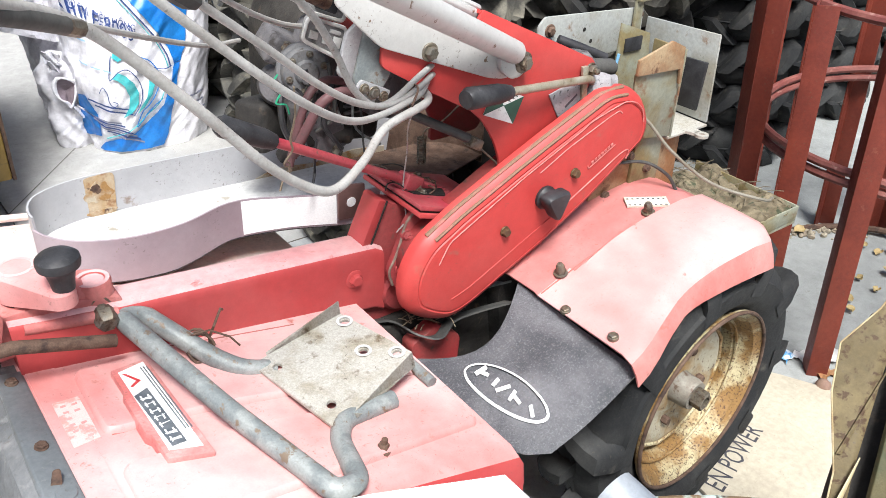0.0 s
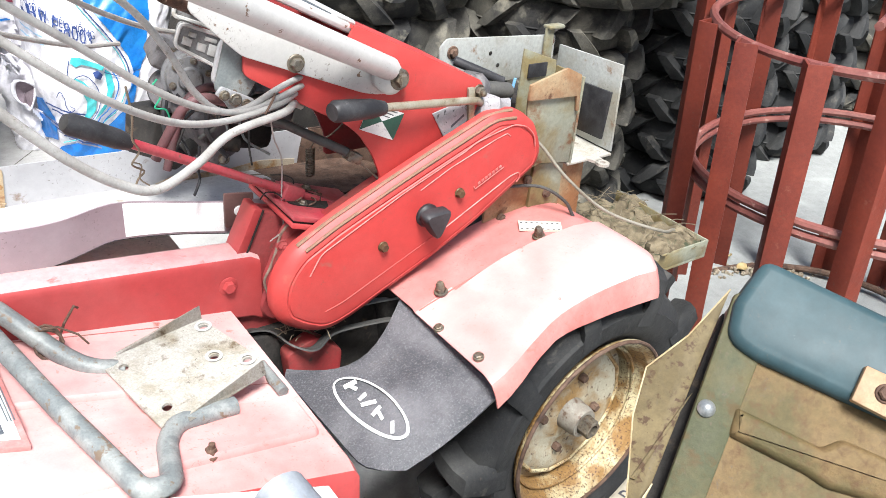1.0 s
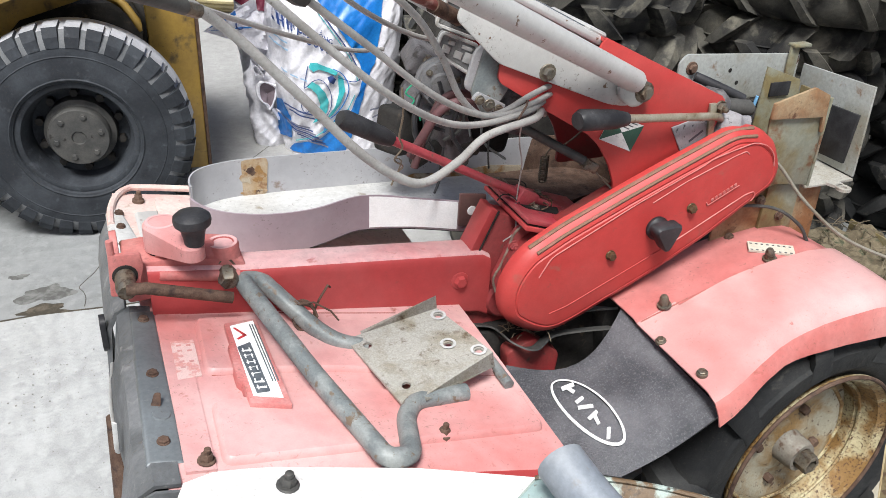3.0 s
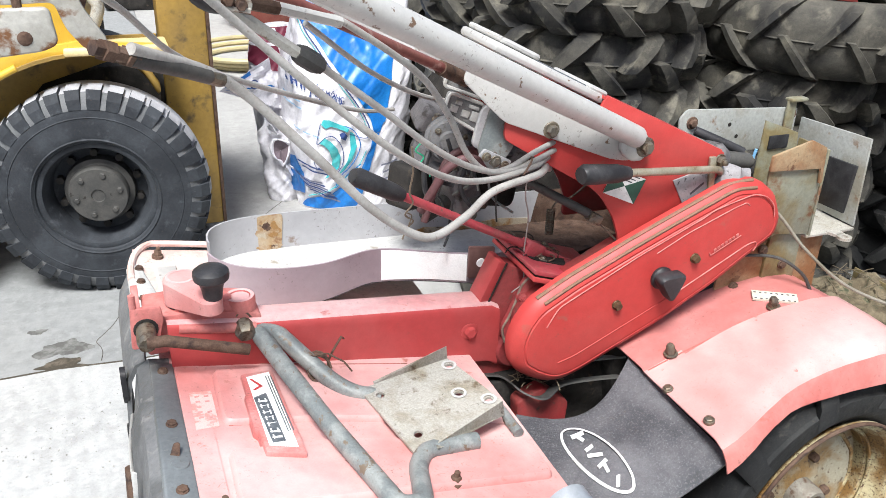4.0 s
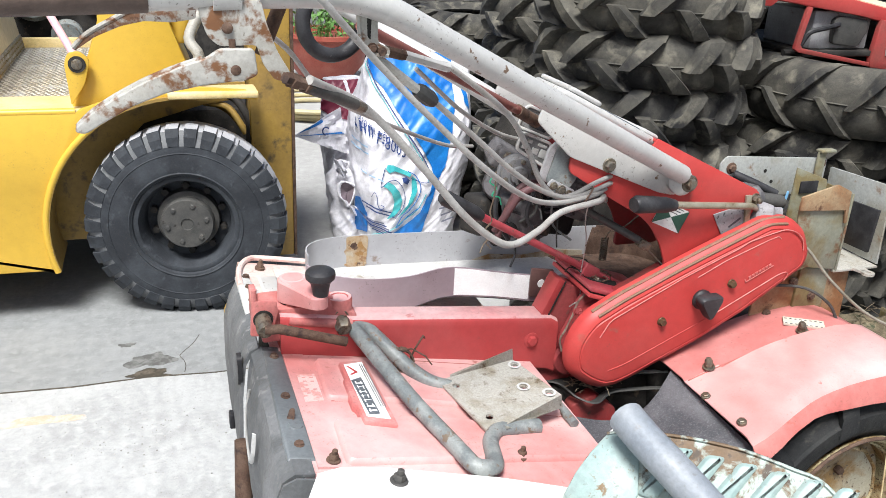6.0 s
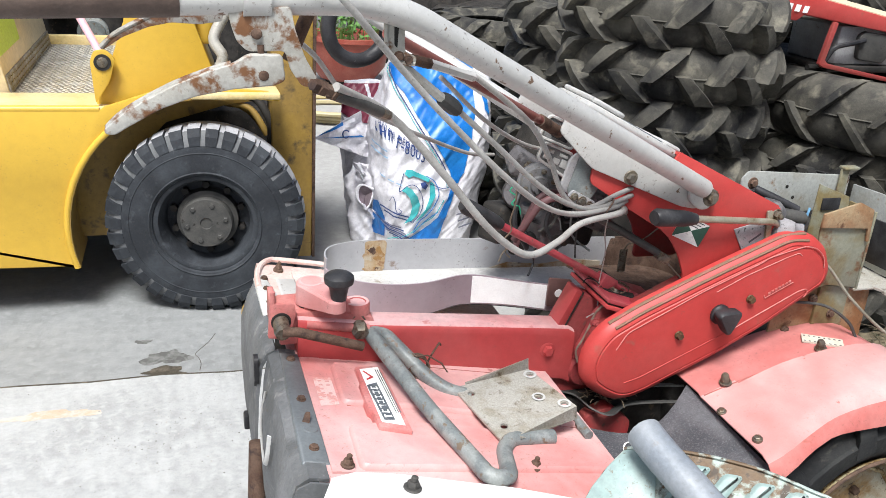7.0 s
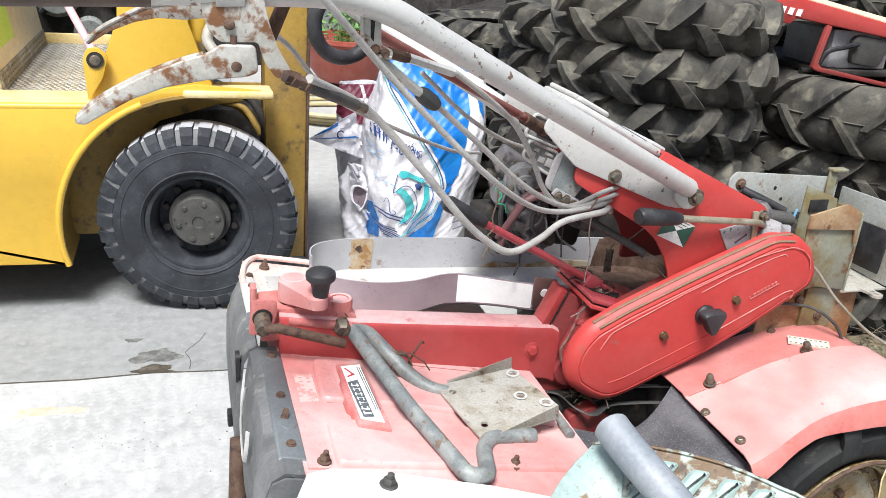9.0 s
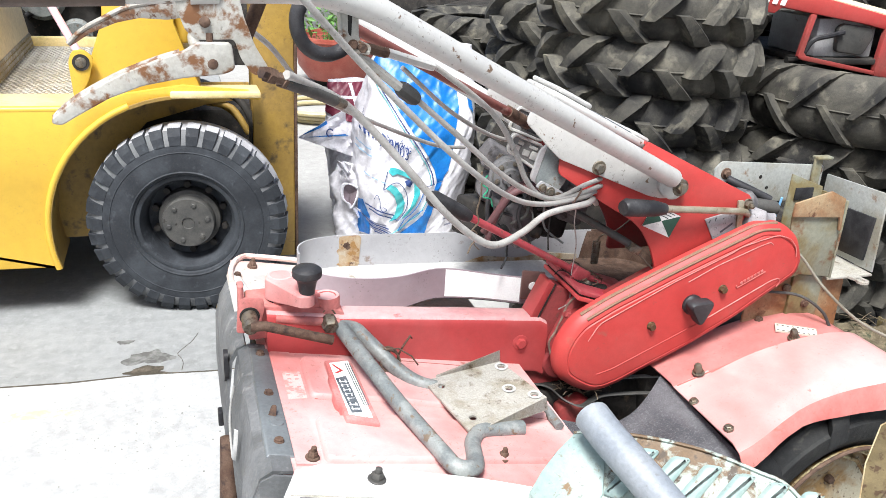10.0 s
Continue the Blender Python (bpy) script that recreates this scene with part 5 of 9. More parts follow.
    part("plug", lathe([(0, 0), (0.0144, 0), (0.0138, 0.0012), (0, 0.0014)], (0.2195, 0.878, 0.6891), (0, 0, 1), 24), BLEACHED, cap, "sun-bleached plug")
    part("cross_boss", tube([(0.13, 0.882, 0.690), (0.205, 0.877, 0.678)], 0.0165, 16), WORN_RED, cap)
    part("screw", join(lathe([(0, 0), (0.008, 0), (0.008, 0.026), (0, 0.026)], (0.220, 0.876, 0.664), (-0.05, -1, -0.25), 12), lathe([(0, 0.008), (0.0155, 0.008), (0.0155, 0.017), (0, 0.017)], (0.220, 0.876, 0.664), (-0.05, -1, -0.25), 6),
                       lathe([(0, 0.026), (0.0142, 0.026), (0.0142, 0.045), (0.011, 0.049), (0, 0.049)], (0.220, 0.876, 0.664), (-0.05, -1, -0.25), 6)), STEEL, cap, "stained clamping screw and nut")


make_clamp()


def make_fender():
    rim_y = lambda x: float(np.interp(x, (0.816, 0.85, 0.90, 0.95, 0.985, 1.04, 1.10, 1.185, 1.268), (0.488, 0.492, 0.510, 0.526, 0.532, 0.533, 0.529, 0.527, 0.625)))
    xs = [0.816, 0.84, 0.867, 0.888, 0.91, 0.93, 0.95, 0.975, 1.0, 1.035, 1.07, 1.13, 1.175, 1.20, 1.226, 1.250, 1.268]
    zs = [0.540, 0.548, 0.556, 0.562, 0.568, 0.573, 0.578, 0.5845, 0.590, 0.597, 0.603, 0.609, 0.606, 0.597, 0.582, 0.562, 0.545]
    rows = []
    for x, z in zip(xs, zs):
        f = max(0.0, min(1.0, (x - 0.85) / 0.04)) * max(0.0, min(1.0, (1.262 - x) / 0.05))
        lip = float(np.interp(x, (0.816, 0.85, 0.90, 0.95, 1.03, 1.13, 1.25), (0.034, 0.030, 0.0225, 0.026, 0.042, 0.050, 0.045)))
        inner = 0.80 + 0.02 * math.sin((x - 0.8) * 6)
        ys = [inner, 0.745, 0.712, 0.704, 0.692, 0.682, 0.60, 0.545, 0.530, 0.511, 0.499, 0.492]
        ds = [0.000, 0.002, 0.003, 0.000, 0.000, 0.0115 * f, 0.0130 * f, 0.0115 * f, 0.0085 * f, -0.006, -lip * 0.55, -lip]
        edge = rim_y(x)
        rows.append([(x, edge + (y - 0.492) * (inner - edge) / (inner - 0.492), z + d) for y, d in zip(ys, ds)])
    bm = sheet(rows, 0.003, (0, 0, 1))
    bm.normal_update()
    # top is bleached and paled for sky sheen; lip redder as the shaded side
    for fc in bm.faces:
        q = fc.calc_center_median()
        fc.material_index = 1 if q.y < rim_y(q.x) + 0.018 else 2 if q.y > 0.702 else 0
    fen = part("fender", bm, [PALE_SHEEN_FENDER, SALMON_LIP, FENDER_ROOT], TRACTOR, "sun-bleached red mudguard")
    seam = [(0.822, 0.7005, 0.5425), (0.867, 0.7015, 0.5565), (0.93, 0.7035, 0.5735), (1.0, 0.7045, 0.5905), (1.07, 0.7055, 0.6035), (1.13, 0.7065, 0.6095)]
    part("seam", tube(smooth_path(seam, 4), 0.0013, 6), CREASE, fen, "dirty seam along the mudguard's root")
    up = (-0.22, 0, 0.97)
    for x, y, z in ((0.867, 0.707, 0.560), (1.07, 0.714, 0.606)):
        part("cap_nut", join(lathe([(0, 0), (0.0115, 0), (0.0115, 0.002), (0, 0.002)], (x, y, z), up, 16), lathe([(0, 0.002), (0.0085, 0.002), (0.0085, 0.009), (0, 0.009)], (x, y, z), up, 6), lathe([(0.0072, 0.008), (0.0072, 0.015), (0.005, 0.0195), (0, 0.021)], (x, y, z), up, 14)), STEEL, fen, "grey domed nut")
    for x, y, z in ((0.822, 0.647, 0.543), (0.828, 0.556, 0.5475)):
        part("bolt", bolt((x, y, z), up, 0.007, 0.005, 1.2), STEEL, fen, "small rusty bolt")
    rot = Matrix.Translation((1.092, 0.737, 0.6100)) @ pose(0, 0, 0, 4, -2, -34)
    lab = part("label", box(-0.037, 0.037, -0.014, 0.014, -0.003, 0.0006, 0, rot), LABEL_CREAM, fen, "small cream label with dark dots", smooth=False)
    for i in range(8):
        for s in (-0.0125, 0.0065):
            part("text_bar", box(-0.034 + i * 0.0090, -0.030 + i * 0.0090, s, s + 0.0030, 0.0006, 0.0009, 0, rot), INK, lab, smooth=False)
    # flap below its rear edge
    top = lambda v: Vector((0.820 + 0.016 * v, 0.752 - 0.245 * v, 0.535 - 0.022 * v))
    n, k = 16, 12
    rows = []
    for i in range(n + 1):
        v = i / n
        reach = 0.224 if v < 0.80 else 0.224 - 0.055 * ((v - 0.80) / 0.20) ** 2.4
        reach *= 1.0 if v > 0.06 else 0.94 + v
        row = []
        for j in range(k + 1):
            u = j / k
            q = top(v)
            # it hangs out backwards, sags, and is pushed in at one side
            x = q.x - reach * u * (0.92 - 0.05 * v)
            z = q.z - 0.075 * u - 0.018 * math.sin(u * math.pi) * (0.6 + 0.6 * (1 - v)) - 0.012 * v * u
            y = q.y + (-0.045 * math.sin(u * math.pi) * (1 - v) ** 4) + 0.012 * u
            d = math.hypot((u - 0.38) * 0.2, (v - 0.56) * 0.25)
            z += 0.006 * math.exp(-(d / 0.022) ** 2)
            row.append((x, y, z))
        rows.append(row)
    flap = part("mud_flap", sheet(rows, 0.005, (0, 0, 1)), FLAP_SHEEN, TRACTOR, "black rubber mud flap with a white oval maker's mark")
    def on_flap(u, v, h=0.0035):
        i, j = min(n - 1, int(v * n)), min(k - 1, int(u * k))
        a, b, c = Vector(rows[i][j]), Vector(rows[i + 1][j]), Vector(rows[i][j + 1])
        q = a + (b - a) * (v * n - i) + (c - a) * (u * k - j)
        nn = (c - a).cross(b - a).normalized()
        return q + nn * (h if nn.z > 0 else -h)
    ring = [on_flap(0.665 + 0.145 * math.cos(a) - 0.02 * math.sin(a), 0.515 + 0.325 * math.sin(a)) for a in np.linspace(0, 2 * math.pi, 41)]
    part("painted_ring", tube(ring, 0.0024, 6, cap=False, flat=0.5), STICKER, flap, "white painted oval")
    for v, du, dv, w in ((0.30, 0.10, 0.01, 0.004), (0.335, -0.02, 0.07, 0.0035), (0.45, 0.07, 0.02, 0.0035), (0.52, 0.10, -0.03, 0.0035), (0.60, 0.09, 0.03, 0.0035), (0.64, 0.02, 0.07, 0.0035), (0.76, 0.06, 0.07, 0.004)):
        part("painted_stroke", tube([on_flap(0.66 - du / 2, v - 0.015 - dv / 2), on_flap(0.66 + du / 2, v - 0.015 + dv / 2)], w * 0.85, 6, flat=0.5), STICKER, flap)


LABEL_CREAM = surface("cream_label", (0.56, 0.53, 0.45), 0.5, second=(0.52, 0.47, 0.38), scale=40, bump=0)
SALMON_LIP = surface("salmon_red_paint", (0.47, 0.135, 0.118), 0.40, second=(0.55, 0.25, 0.225), scale=6, third=(0.34, 0.10, 0.08), third_spread=(0.66, 0.74), third_scale=40, bump=0.06, grime=0.6, fine_mix=0.4)
FENDER_ROOT = surface("half_bleached_mudguard", (0.42, 0.115, 0.105), 0.42, second=(0.50, 0.20, 0.185), spread=(0.35, 0.65), scale=4, third=(0.36, 0.11, 0.09), third_spread=(0.64, 0.74), third_scale=40, bump=0.06, grime=0.6, fine_mix=0.4)
# bleached paint, whitened further to hold the sky's reflection
PALE_SHEEN_FENDER = surface("bleached_sheen_mudguard", (0.5, 0.195, 0.18), 0.34, second=(0.65, 0.46, 0.44), spread=(0.3, 0.6), scale=2.6, third=(0.36, 0.11, 0.09), third_spread=(0.67, 0.74), third_scale=45, bump=0.05, spec=0.5, grime=0.3, detail=3, fine_mix=0.3)
# dusty rubber, its greys raised to hold the sky's reflection as colour
FLAP_SHEEN = surface("dusty_sheen_flap_rubber", (0.055, 0.057, 0.064), 0.4, second=(0.125, 0.125, 0.135), spread=(0.42, 0.66), scale=9, third=(0.17, 0.17, 0.18), third_spread=(0.52, 0.74), third_scale=330, bump=0.6, bump_scale=330, spec=0.35)
make_fender()


def make_wheel():
    c = Vector((1.10, 0.612, 0.287))
    shell, bars, lugs = tyre_meshes(0.315, 0.140, 0.170, 10, 0.040, lug_t=0.045, slant=0.55)
    wheel = with_tread(part("wheel", shell, FIELD_TYRE, TRACTOR, "black lugged tyre on a rusty cream rim", local=True), bars, lugs, FIELD_TYRE)
    wheel.matrix_basis = TRACTOR.matrix_basis.inverted() @ Matrix.Translation(c) @ pose(0, 0, 0, 90, 11, 0)
    inv = lambda bm: (bm.transform(wheel.matrix_basis.inverted() @ TRACTOR.matrix_basis.inverted()), bm)[1]
    ax = (0, -1, 0)
    o = c
    rim = lathe([(0.1785, 0.064), (0.1815, 0.062), (0.1805, 0.056), (0.169, 0.050), (0.163, 0.030), (0.152, 0.022), (0.150, -0.02), (0.163, -0.03), (0.1785, -0.06), (0.175, -0.06),
                 (0.159, -0.032), (0.146, -0.022), (0.146, 0.018), (0.159, 0.030), (0.164, 0.052), (0.175, 0.060)], o, ax, 56, closed=True)
    part("rim", inv(rim), RIM_RUST, wheel, "cream wheel rim flaking into orange rust", local=True)
    disc = lathe([(0.147, -0.004), (0.134, -0.008), (0.127, 0.006), (0.110, 0.012), (0.085, 0.004), (0.06, 0.002), (0.050, 0.008), (0, 0.008), (0, 0.000), (0.10, -0.004), (0.124, 0.0), (0.134, -0.014), (0.147, -0.010)], o, ax, 48)
    part("disc", inv(disc), RIM, wheel, "dished cream wheel disc", local=True)
    ring = lambda r, h, k: [o + Vector((r * math.cos(a), -h, r * math.sin(a))) for a in np.linspace(0, 2 * math.pi, k)]
    # dark ring: the tyre bead and the shading at the lip put into colour
    part("rim_lip", inv(tube(ring(0.179, 0.0635, 57), 0.0036, 8, cap=False)), RUST, wheel, "dark brown outer lip, bead and shading in its colour", local=True)
    part("rim_step", inv(tube(ring(0.150, 0.026, 49), 0.0030, 6, cap=False)), RIM_RUST, wheel, local=True)
    part("disc_fold", inv(tube(ring(0.128, 0.007, 15), 0.0042, 8, cap=False)), RIM_RUST, wheel, "rusty fold round the disc", local=True)
    part("hub", inv(lathe([(0, 0.0), (0.036, 0.0), (0.031, 0.010), (0.030, 0.036), (0.027, 0.045), (0.020, 0.045), (0.020, 0.03), (0, 0.03)], o, ax, 24)), HUB_DUSTY, wheel, "dusty brown-grey hub sleeve", local=True)
    part("axle_end", inv(join(lathe([(0.0, 0.02), (0.019, 0.02), (0.019, 0.064), (0.017, 0.066), (0.0115, 0.066), (0.0115, 0.052), (0, 0.052)], o, ax, 6))), STEEL, wheel, "hexagonal steel axle end", local=True)
    for k in range(4):
        a = radians(75 + 90 * k)
        part("wheel_nut", inv(lathe([(0, 0.0), (0.0085, 0.0), (0.0085, 0.014), (0.007, 0.016), (0, 0.016)], o + Vector((0.074 * math.cos(a), 0, 0.074 * math.sin(a))), ax, 6)), RUST, wheel, "rusty wheel nut", local=True)
    at = TRACTOR.matrix_basis.inverted() @ c
    wheel.matrix_basis = Matrix.Translation(at + Vector((0.006, 0, 0))) @ pose(0, 0, 0, 0, 0, 3.5) @ Matrix.Translation(-at) @ wheel.matrix_basis
    part("axle", tube([(1.10, 0.65, 0.287), (1.10, 0.80, 0.287)], 0.03, 16), DARK, TRACTOR)
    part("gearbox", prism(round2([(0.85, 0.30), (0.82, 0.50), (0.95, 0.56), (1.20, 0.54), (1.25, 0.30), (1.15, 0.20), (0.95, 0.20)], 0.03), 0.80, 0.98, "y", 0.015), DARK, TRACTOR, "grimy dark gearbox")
    shell, bars, lugs = tyre_meshes(0.298, 0.125, 0.178, 10, 0.034, lug_t=0.045, slant=0.55)
    w2 = with_tread(part("wheel", shell, FIELD_TYRE, TRACTOR, local=True), bars, lugs, FIELD_TYRE)
    w2.matrix_basis = TRACTOR.matrix_basis.inverted() @ Matrix.Translation((1.10, 1.168, 0.287)) @ pose(0, 0, 0, 90, 0, 0)


make_wheel()


def make_handlebars():
    for s in (1, -1):
        Y = lambda y: 0.89 + s * (y - 0.89)
        bar = part("handlebar", tube(rounded_path([(0.80, 0.785, 0.906), (0.172, 0.548, 1.2195), (0.03, 0.520, 1.2195), (-0.42, 0.475, 1.2075)] if s > 0 else [(0.80, 0.996, 0.843), (0.172, 1.254, 1.204), (0.03, 1.282, 1.204), (-0.42, 1.31, 1.19)], 0.09, 10), 0.0165, 16), SILVER, TRACTOR, "silver painted handlebar tube with chipped paint")
        part("grip", tube([(-0.05, 0.512, 1.2175), (-0.42, 0.475, 1.2075)] if s > 0 else [(-0.05, 1.287, 1.2014), (-0.42, 1.31, 1.19)], 0.0185, 14), GRIP, bar, "worn brown rubber grip")
        brk = [(0.520, 1.006), (0.585, 0.944), (0.765, 0.872), (0.795, 0.866), (0.815, 0.872), (0.825, 0.892), (0.812, 0.914), (0.783, 0.926), (0.60, 1.016), (0.535, 1.040)]
        part("handlebar_bracket", prism(round2(brk, 0.008, 2), Y(0.7925), Y(0.7985), "y", 0.0015), SILVER, TRACTOR, "silver bracket plate")
        for x, z in ((0.659, 0.927), (0.817, 0.889)):
            part("bolt", bolt((x, Y(0.7925), z), (0, -s, 0), 0.0088, 0.010, 1.45), STEEL, bar, "brassy hexagon bolt")
    # flattened end of the tube
    part("bolt", bolt((0.815, 0.7815, 0.890), (0, -1, 0), 0.0105, 0.011, 1.5), STEEL, TRACTOR, "brassy hexagon bolt")
    part("tube_end", stepped(round2([(0.775, 0.885), (0.775, 0.925), (0.81, 0.918), (0.83, 0.89), (0.815, 0.868), (0.795, 0.868)], 0.008), [(0, 0.792), (0, 0.784), (0.004, 0.781)]), SILVER, TRACTOR)
    # clutch lever, its plate and the cables' adjusters
    brk = [(-0.003, 1.211), (0.061, 1.214), (0.0656, 1.1915), (0.076, 1.1625), (0.090, 1.139), (0.0855, 1.131), (0.073, 1.132), (0.061, 1.149), (0.055, 1.169), (0.017, 1.1676), (0.006, 1.1776), (0.0005, 1.1945)]
    plate = part("lever_plate", prism(round2(brk, 0.005), 0.507, 0.514, "y", 0.0015), CHIPPED, TRACTOR, "chipped white lever bracket with rust spots")
    blade = [(0.017, 1.1665), (0.0516, 1.1665), (0.0547, 1.139), (0.043, 1.134), (0.002, 1.130), (-0.038, 1.122), (-0.072, 1.109), (-0.1035, 1.091), (-0.118, 1.082), (-0.127, 1.084), (-0.127, 1.0895), (-0.111, 1.103), (-0.088, 1.118), (-0.0544, 1.136), (-0.020, 1.150), (0.0024, 1.157)]
    lever = part("brake_lever", prism(round2(blade, 0.005), 0.4985, 0.5072, "y", 0.0038, 3), CHIPPED, TRACTOR, "chipped white hand lever with rust")
    part("lever_flange", tube([(x, 0.506, z) for x, z in smooth_flat([(0.0, 1.1545), (-0.022, 1.1475), (-0.0555, 1.134), (-0.089, 1.116), (-0.111, 1.101), (-0.124, 1.088)])], 0.0042, 8), CHIPPED, lever, "rolled upper edge")
    for x, y, z in ((0.026, 0.506, 1.186), (0.032, 0.501, 1.1446)):
        part("pivot_bolt", lathe([(0, 0), (0.0058, 0), (0.0054, 0.003), (0.0035, 0.0042), (0, 0.004)], (x, y, z), (0, -1, 0), 16), RUST, plate, "rusty pivot pin")
    part("lever_spacer", tube([(0.03, 0.5065, 1.175), (0.03, 0.505, 1.150)], 0.0035, 8), RUST, plate)
    far = [(0.036, 1.146), (-0.030, 1.130), (-0.079, 1.1195), (-0.119, 1.100), (-0.159, 1.078), (-0.187, 1.053), (-0.181, 1.046), (-0.145, 1.0705), (-0.100, 1.0895), (-0.060, 1.0985), (-0.011, 1.0965), (0.030, 1.103)]
    other = part("far_lever", prism(round2(far, 0.005), 1.247, 1.253, "y", 0.0015), CHIPPED_RUST, TRACTOR, "chipped second hand lever, heavily rusted")
    part("lever_flange", tube([(x, 1.249, z) for x, z in smooth_flat([(-0.03, 1.128), (-0.079, 1.1175), (-0.119, 1.098), (-0.159, 1.075), (-0.184, 1.051)])], 0.0048, 8), CHIPPED, other)
    part("clamp", tube([(0.012, 0.519, 1.2195), (0.04, 0.5215, 1.2195)], 0.021, 16), SILVER, TRACTOR)
    part("stay", tube([(0.09, 0.56, 1.21), (0.065, 0.56, 1.15)], 0.008, 10), RUST, TRACTOR, "rusty stay")


GRIP = surface("worn_brown_grip", (0.07, 0.045, 0.035), 0.6, second=(0.11, 0.075, 0.06), scale=20, bump=0.3)
CHIPPED_RUST = surface("white_paint_gone_to_rust", (0.30, 0.29, 0.26), 0.6, second=(0.16, 0.075, 0.035), spread=(0.44, 0.54), scale=34, third=(0.08, 0.035, 0.02), third_spread=(0.56, 0.64), third_scale=110, bump=0.35, grime=0.9)
CHIPPED = surface("chipped_white_paint", (0.42, 0.41, 0.375), 0.5, 0.1, second=(0.31, 0.295, 0.255), scale=16, third=(0.16, 0.07, 0.028), third_spread=(0.525, 0.60), third_scale=34, bump=0.25, grime=0.9)
make_handlebars()


def make_cables():
    runs = [
        [(0.105, 0.482, 1.137), (0.185, 0.559, 1.087), (0.259, 0.575, 1.011), (0.326, 0.590, 0.935), (0.378, 0.605, 0.890), (0.417, 0.620, 0.872), (0.472, 0.655, 0.876), (0.530, 0.700, 0.885), (0.616, 0.740, 0.884), (0.66, 0.80, 0.87), (0.70, 0.86, 0.84)],
        [(0.075, 0.495, 1.262), (0.121, 0.500, 1.217), (0.157, 0.520, 1.180), (0.198, 0.545, 1.139), (0.261, 0.560, 1.078), (0.350, 0.580, 0.999), (0.440, 0.640, 0.935), (0.523, 0.705, 0.899), (0.612, 0.752, 0.890), (0.67, 0.81, 0.88), (0.71, 0.86, 0.85)],
        [(0.282, 0.607, 1.085), (0.360, 0.640, 1.022), (0.430, 0.670, 0.964), (0.496, 0.700, 0.921), (0.563, 0.735, 0.895), (0.623, 0.765, 0.895), (0.68, 0.81, 0.89), (0.71, 0.86, 0.86)],
        [(0.300, 0.640, 1.125), (0.325, 0.650, 1.114), (0.415, 0.680, 1.050), (0.463, 0.700, 0.990), (0.493, 0.712, 0.937), (0.527, 0.722, 0.905), (0.569, 0.742, 0.897), (0.630, 0.775, 0.905), (0.69, 0.82, 0.90), (0.72, 0.87, 0.87)],
    ]
    for k, r in enumerate(runs):
        part("cable", tube(smooth_path(r, 6), 0.0041 if k else 0.0052, 10), CABLE, TRACTOR, "pale grey sheathed control cable")
    part("cable", tube(smooth_path([(0.055, 0.56, 1.185), (0.10, 0.60, 1.15), (0.16, 0.68, 1.08), (0.270, 0.80, 1.01), (0.42, 0.95, 0.93), (0.50, 1.02, 0.905)], 6), 0.0034, 8), CABLE, TRACTOR)
    part("cable", tube(smooth_path([(0.30, 0.74, 1.10), (0.40, 0.82, 1.02), (0.50, 0.90, 0.96), (0.58, 0.95, 0.93)], 6), 0.0036, 8), CABLE, TRACTOR)
    # adjusters
    part("adjuster", tube([(0.078, 0.470, 1.142), (0.118, 0.500, 1.122)], 0.0064, 6), RUST, TRACTOR, "rusty adjuster nut")
    for k in (0.15, 0.55):
        o = Vector((0.078, 0.470, 1.142)).lerp(Vector((0.118, 0.500, 1.122)), k)
        part("lock_nut", lathe([(0, 0), (0.0088, 0), (0.0088, 0.010), (0, 0.010)], o, (0.74, 0.56, -0.37), 6), RUST, TRACTOR, "rusty lock nut")
    part("cable_boot", tube([(0.104, 0.488, 1.129), (0.14, 0.519, 1.111), (0.168, 0.543, 1.096)], lambda t: 0.0078 - 0.0012 * t, 12), HUB_GREY, TRACTOR, "weathered dark grey cable sleeve")
    part("ferrule", tube([(0.164, 0.540, 1.098), (0.180, 0.554, 1.0895)], 0.0066, 8), STEEL, TRACTOR)
    hang = part("cable_hanger", prism(round2([(0.172, 1.216), (0.174, 1.185), (0.178, 1.162), (0.186, 1.149), (0.212, 1.146), (0.214, 1.156), (0.199, 1.163), (0.198, 1.185), (0.200, 1.212)], 0.004), 0.562, 0.567, "y", 0.001), CHIPPED, TRACTOR, "grey forked cable hanger under the handlebar")
    part("slot", prism(round2([(0.1845, 1.205), (0.186, 1.170), (0.1895, 1.166), (0.191, 1.205)], 0.0015), 0.5612, 0.5622, "y"), DARK, hang)
    part("rolled_edge", tube([(0.1745, 0.561, 1.205), (0.1765, 0.561, 1.170), (0.186, 0.561, 1.1515), (0.211, 0.561, 1.148)], 0.0026, 6), CHIPPED, hang)
    for p in ((0.203, 0.562, 1.1525), (0.192, 0.562, 1.157)):
        part("bolt", bolt(p, (0, -1, 0), 0.0048, 0.006, 1.3), RUST, hang)
    part("adjuster", tube([(0.195, 0.580, 1.148), (0.262, 0.598, 1.098)], 0.0062, 6), CHIPPED, TRACTOR, "chipped adjuster sleeve")
    part("cable_boot", tube([(0.258, 0.598, 1.101), (0.264, 0.600, 1.097), (0.278, 0.605, 1.087), (0.284, 0.608, 1.083)], lambda t: 0.0105 if 0.2 < t < 0.8 else 0.0085, 8), HUB_GREY, TRACTOR)
    part("adjuster", tube([(0.215, 0.600, 1.148), (0.245, 0.612, 1.140)], 0.0068, 6), RUST, TRACTOR)
    part("adjuster", tube([(0.240, 0.612, 1.142), (0.315, 0.645, 1.118)], 0.0062, 6), SILVER, TRACTOR)
    part("shift_rod", tube([(0.20, 0.66, 1.17), (0.56, 0.90, 0.985)], 0.0075, 10), MAROON_WORN, TRACTOR, "dull red shift rod")
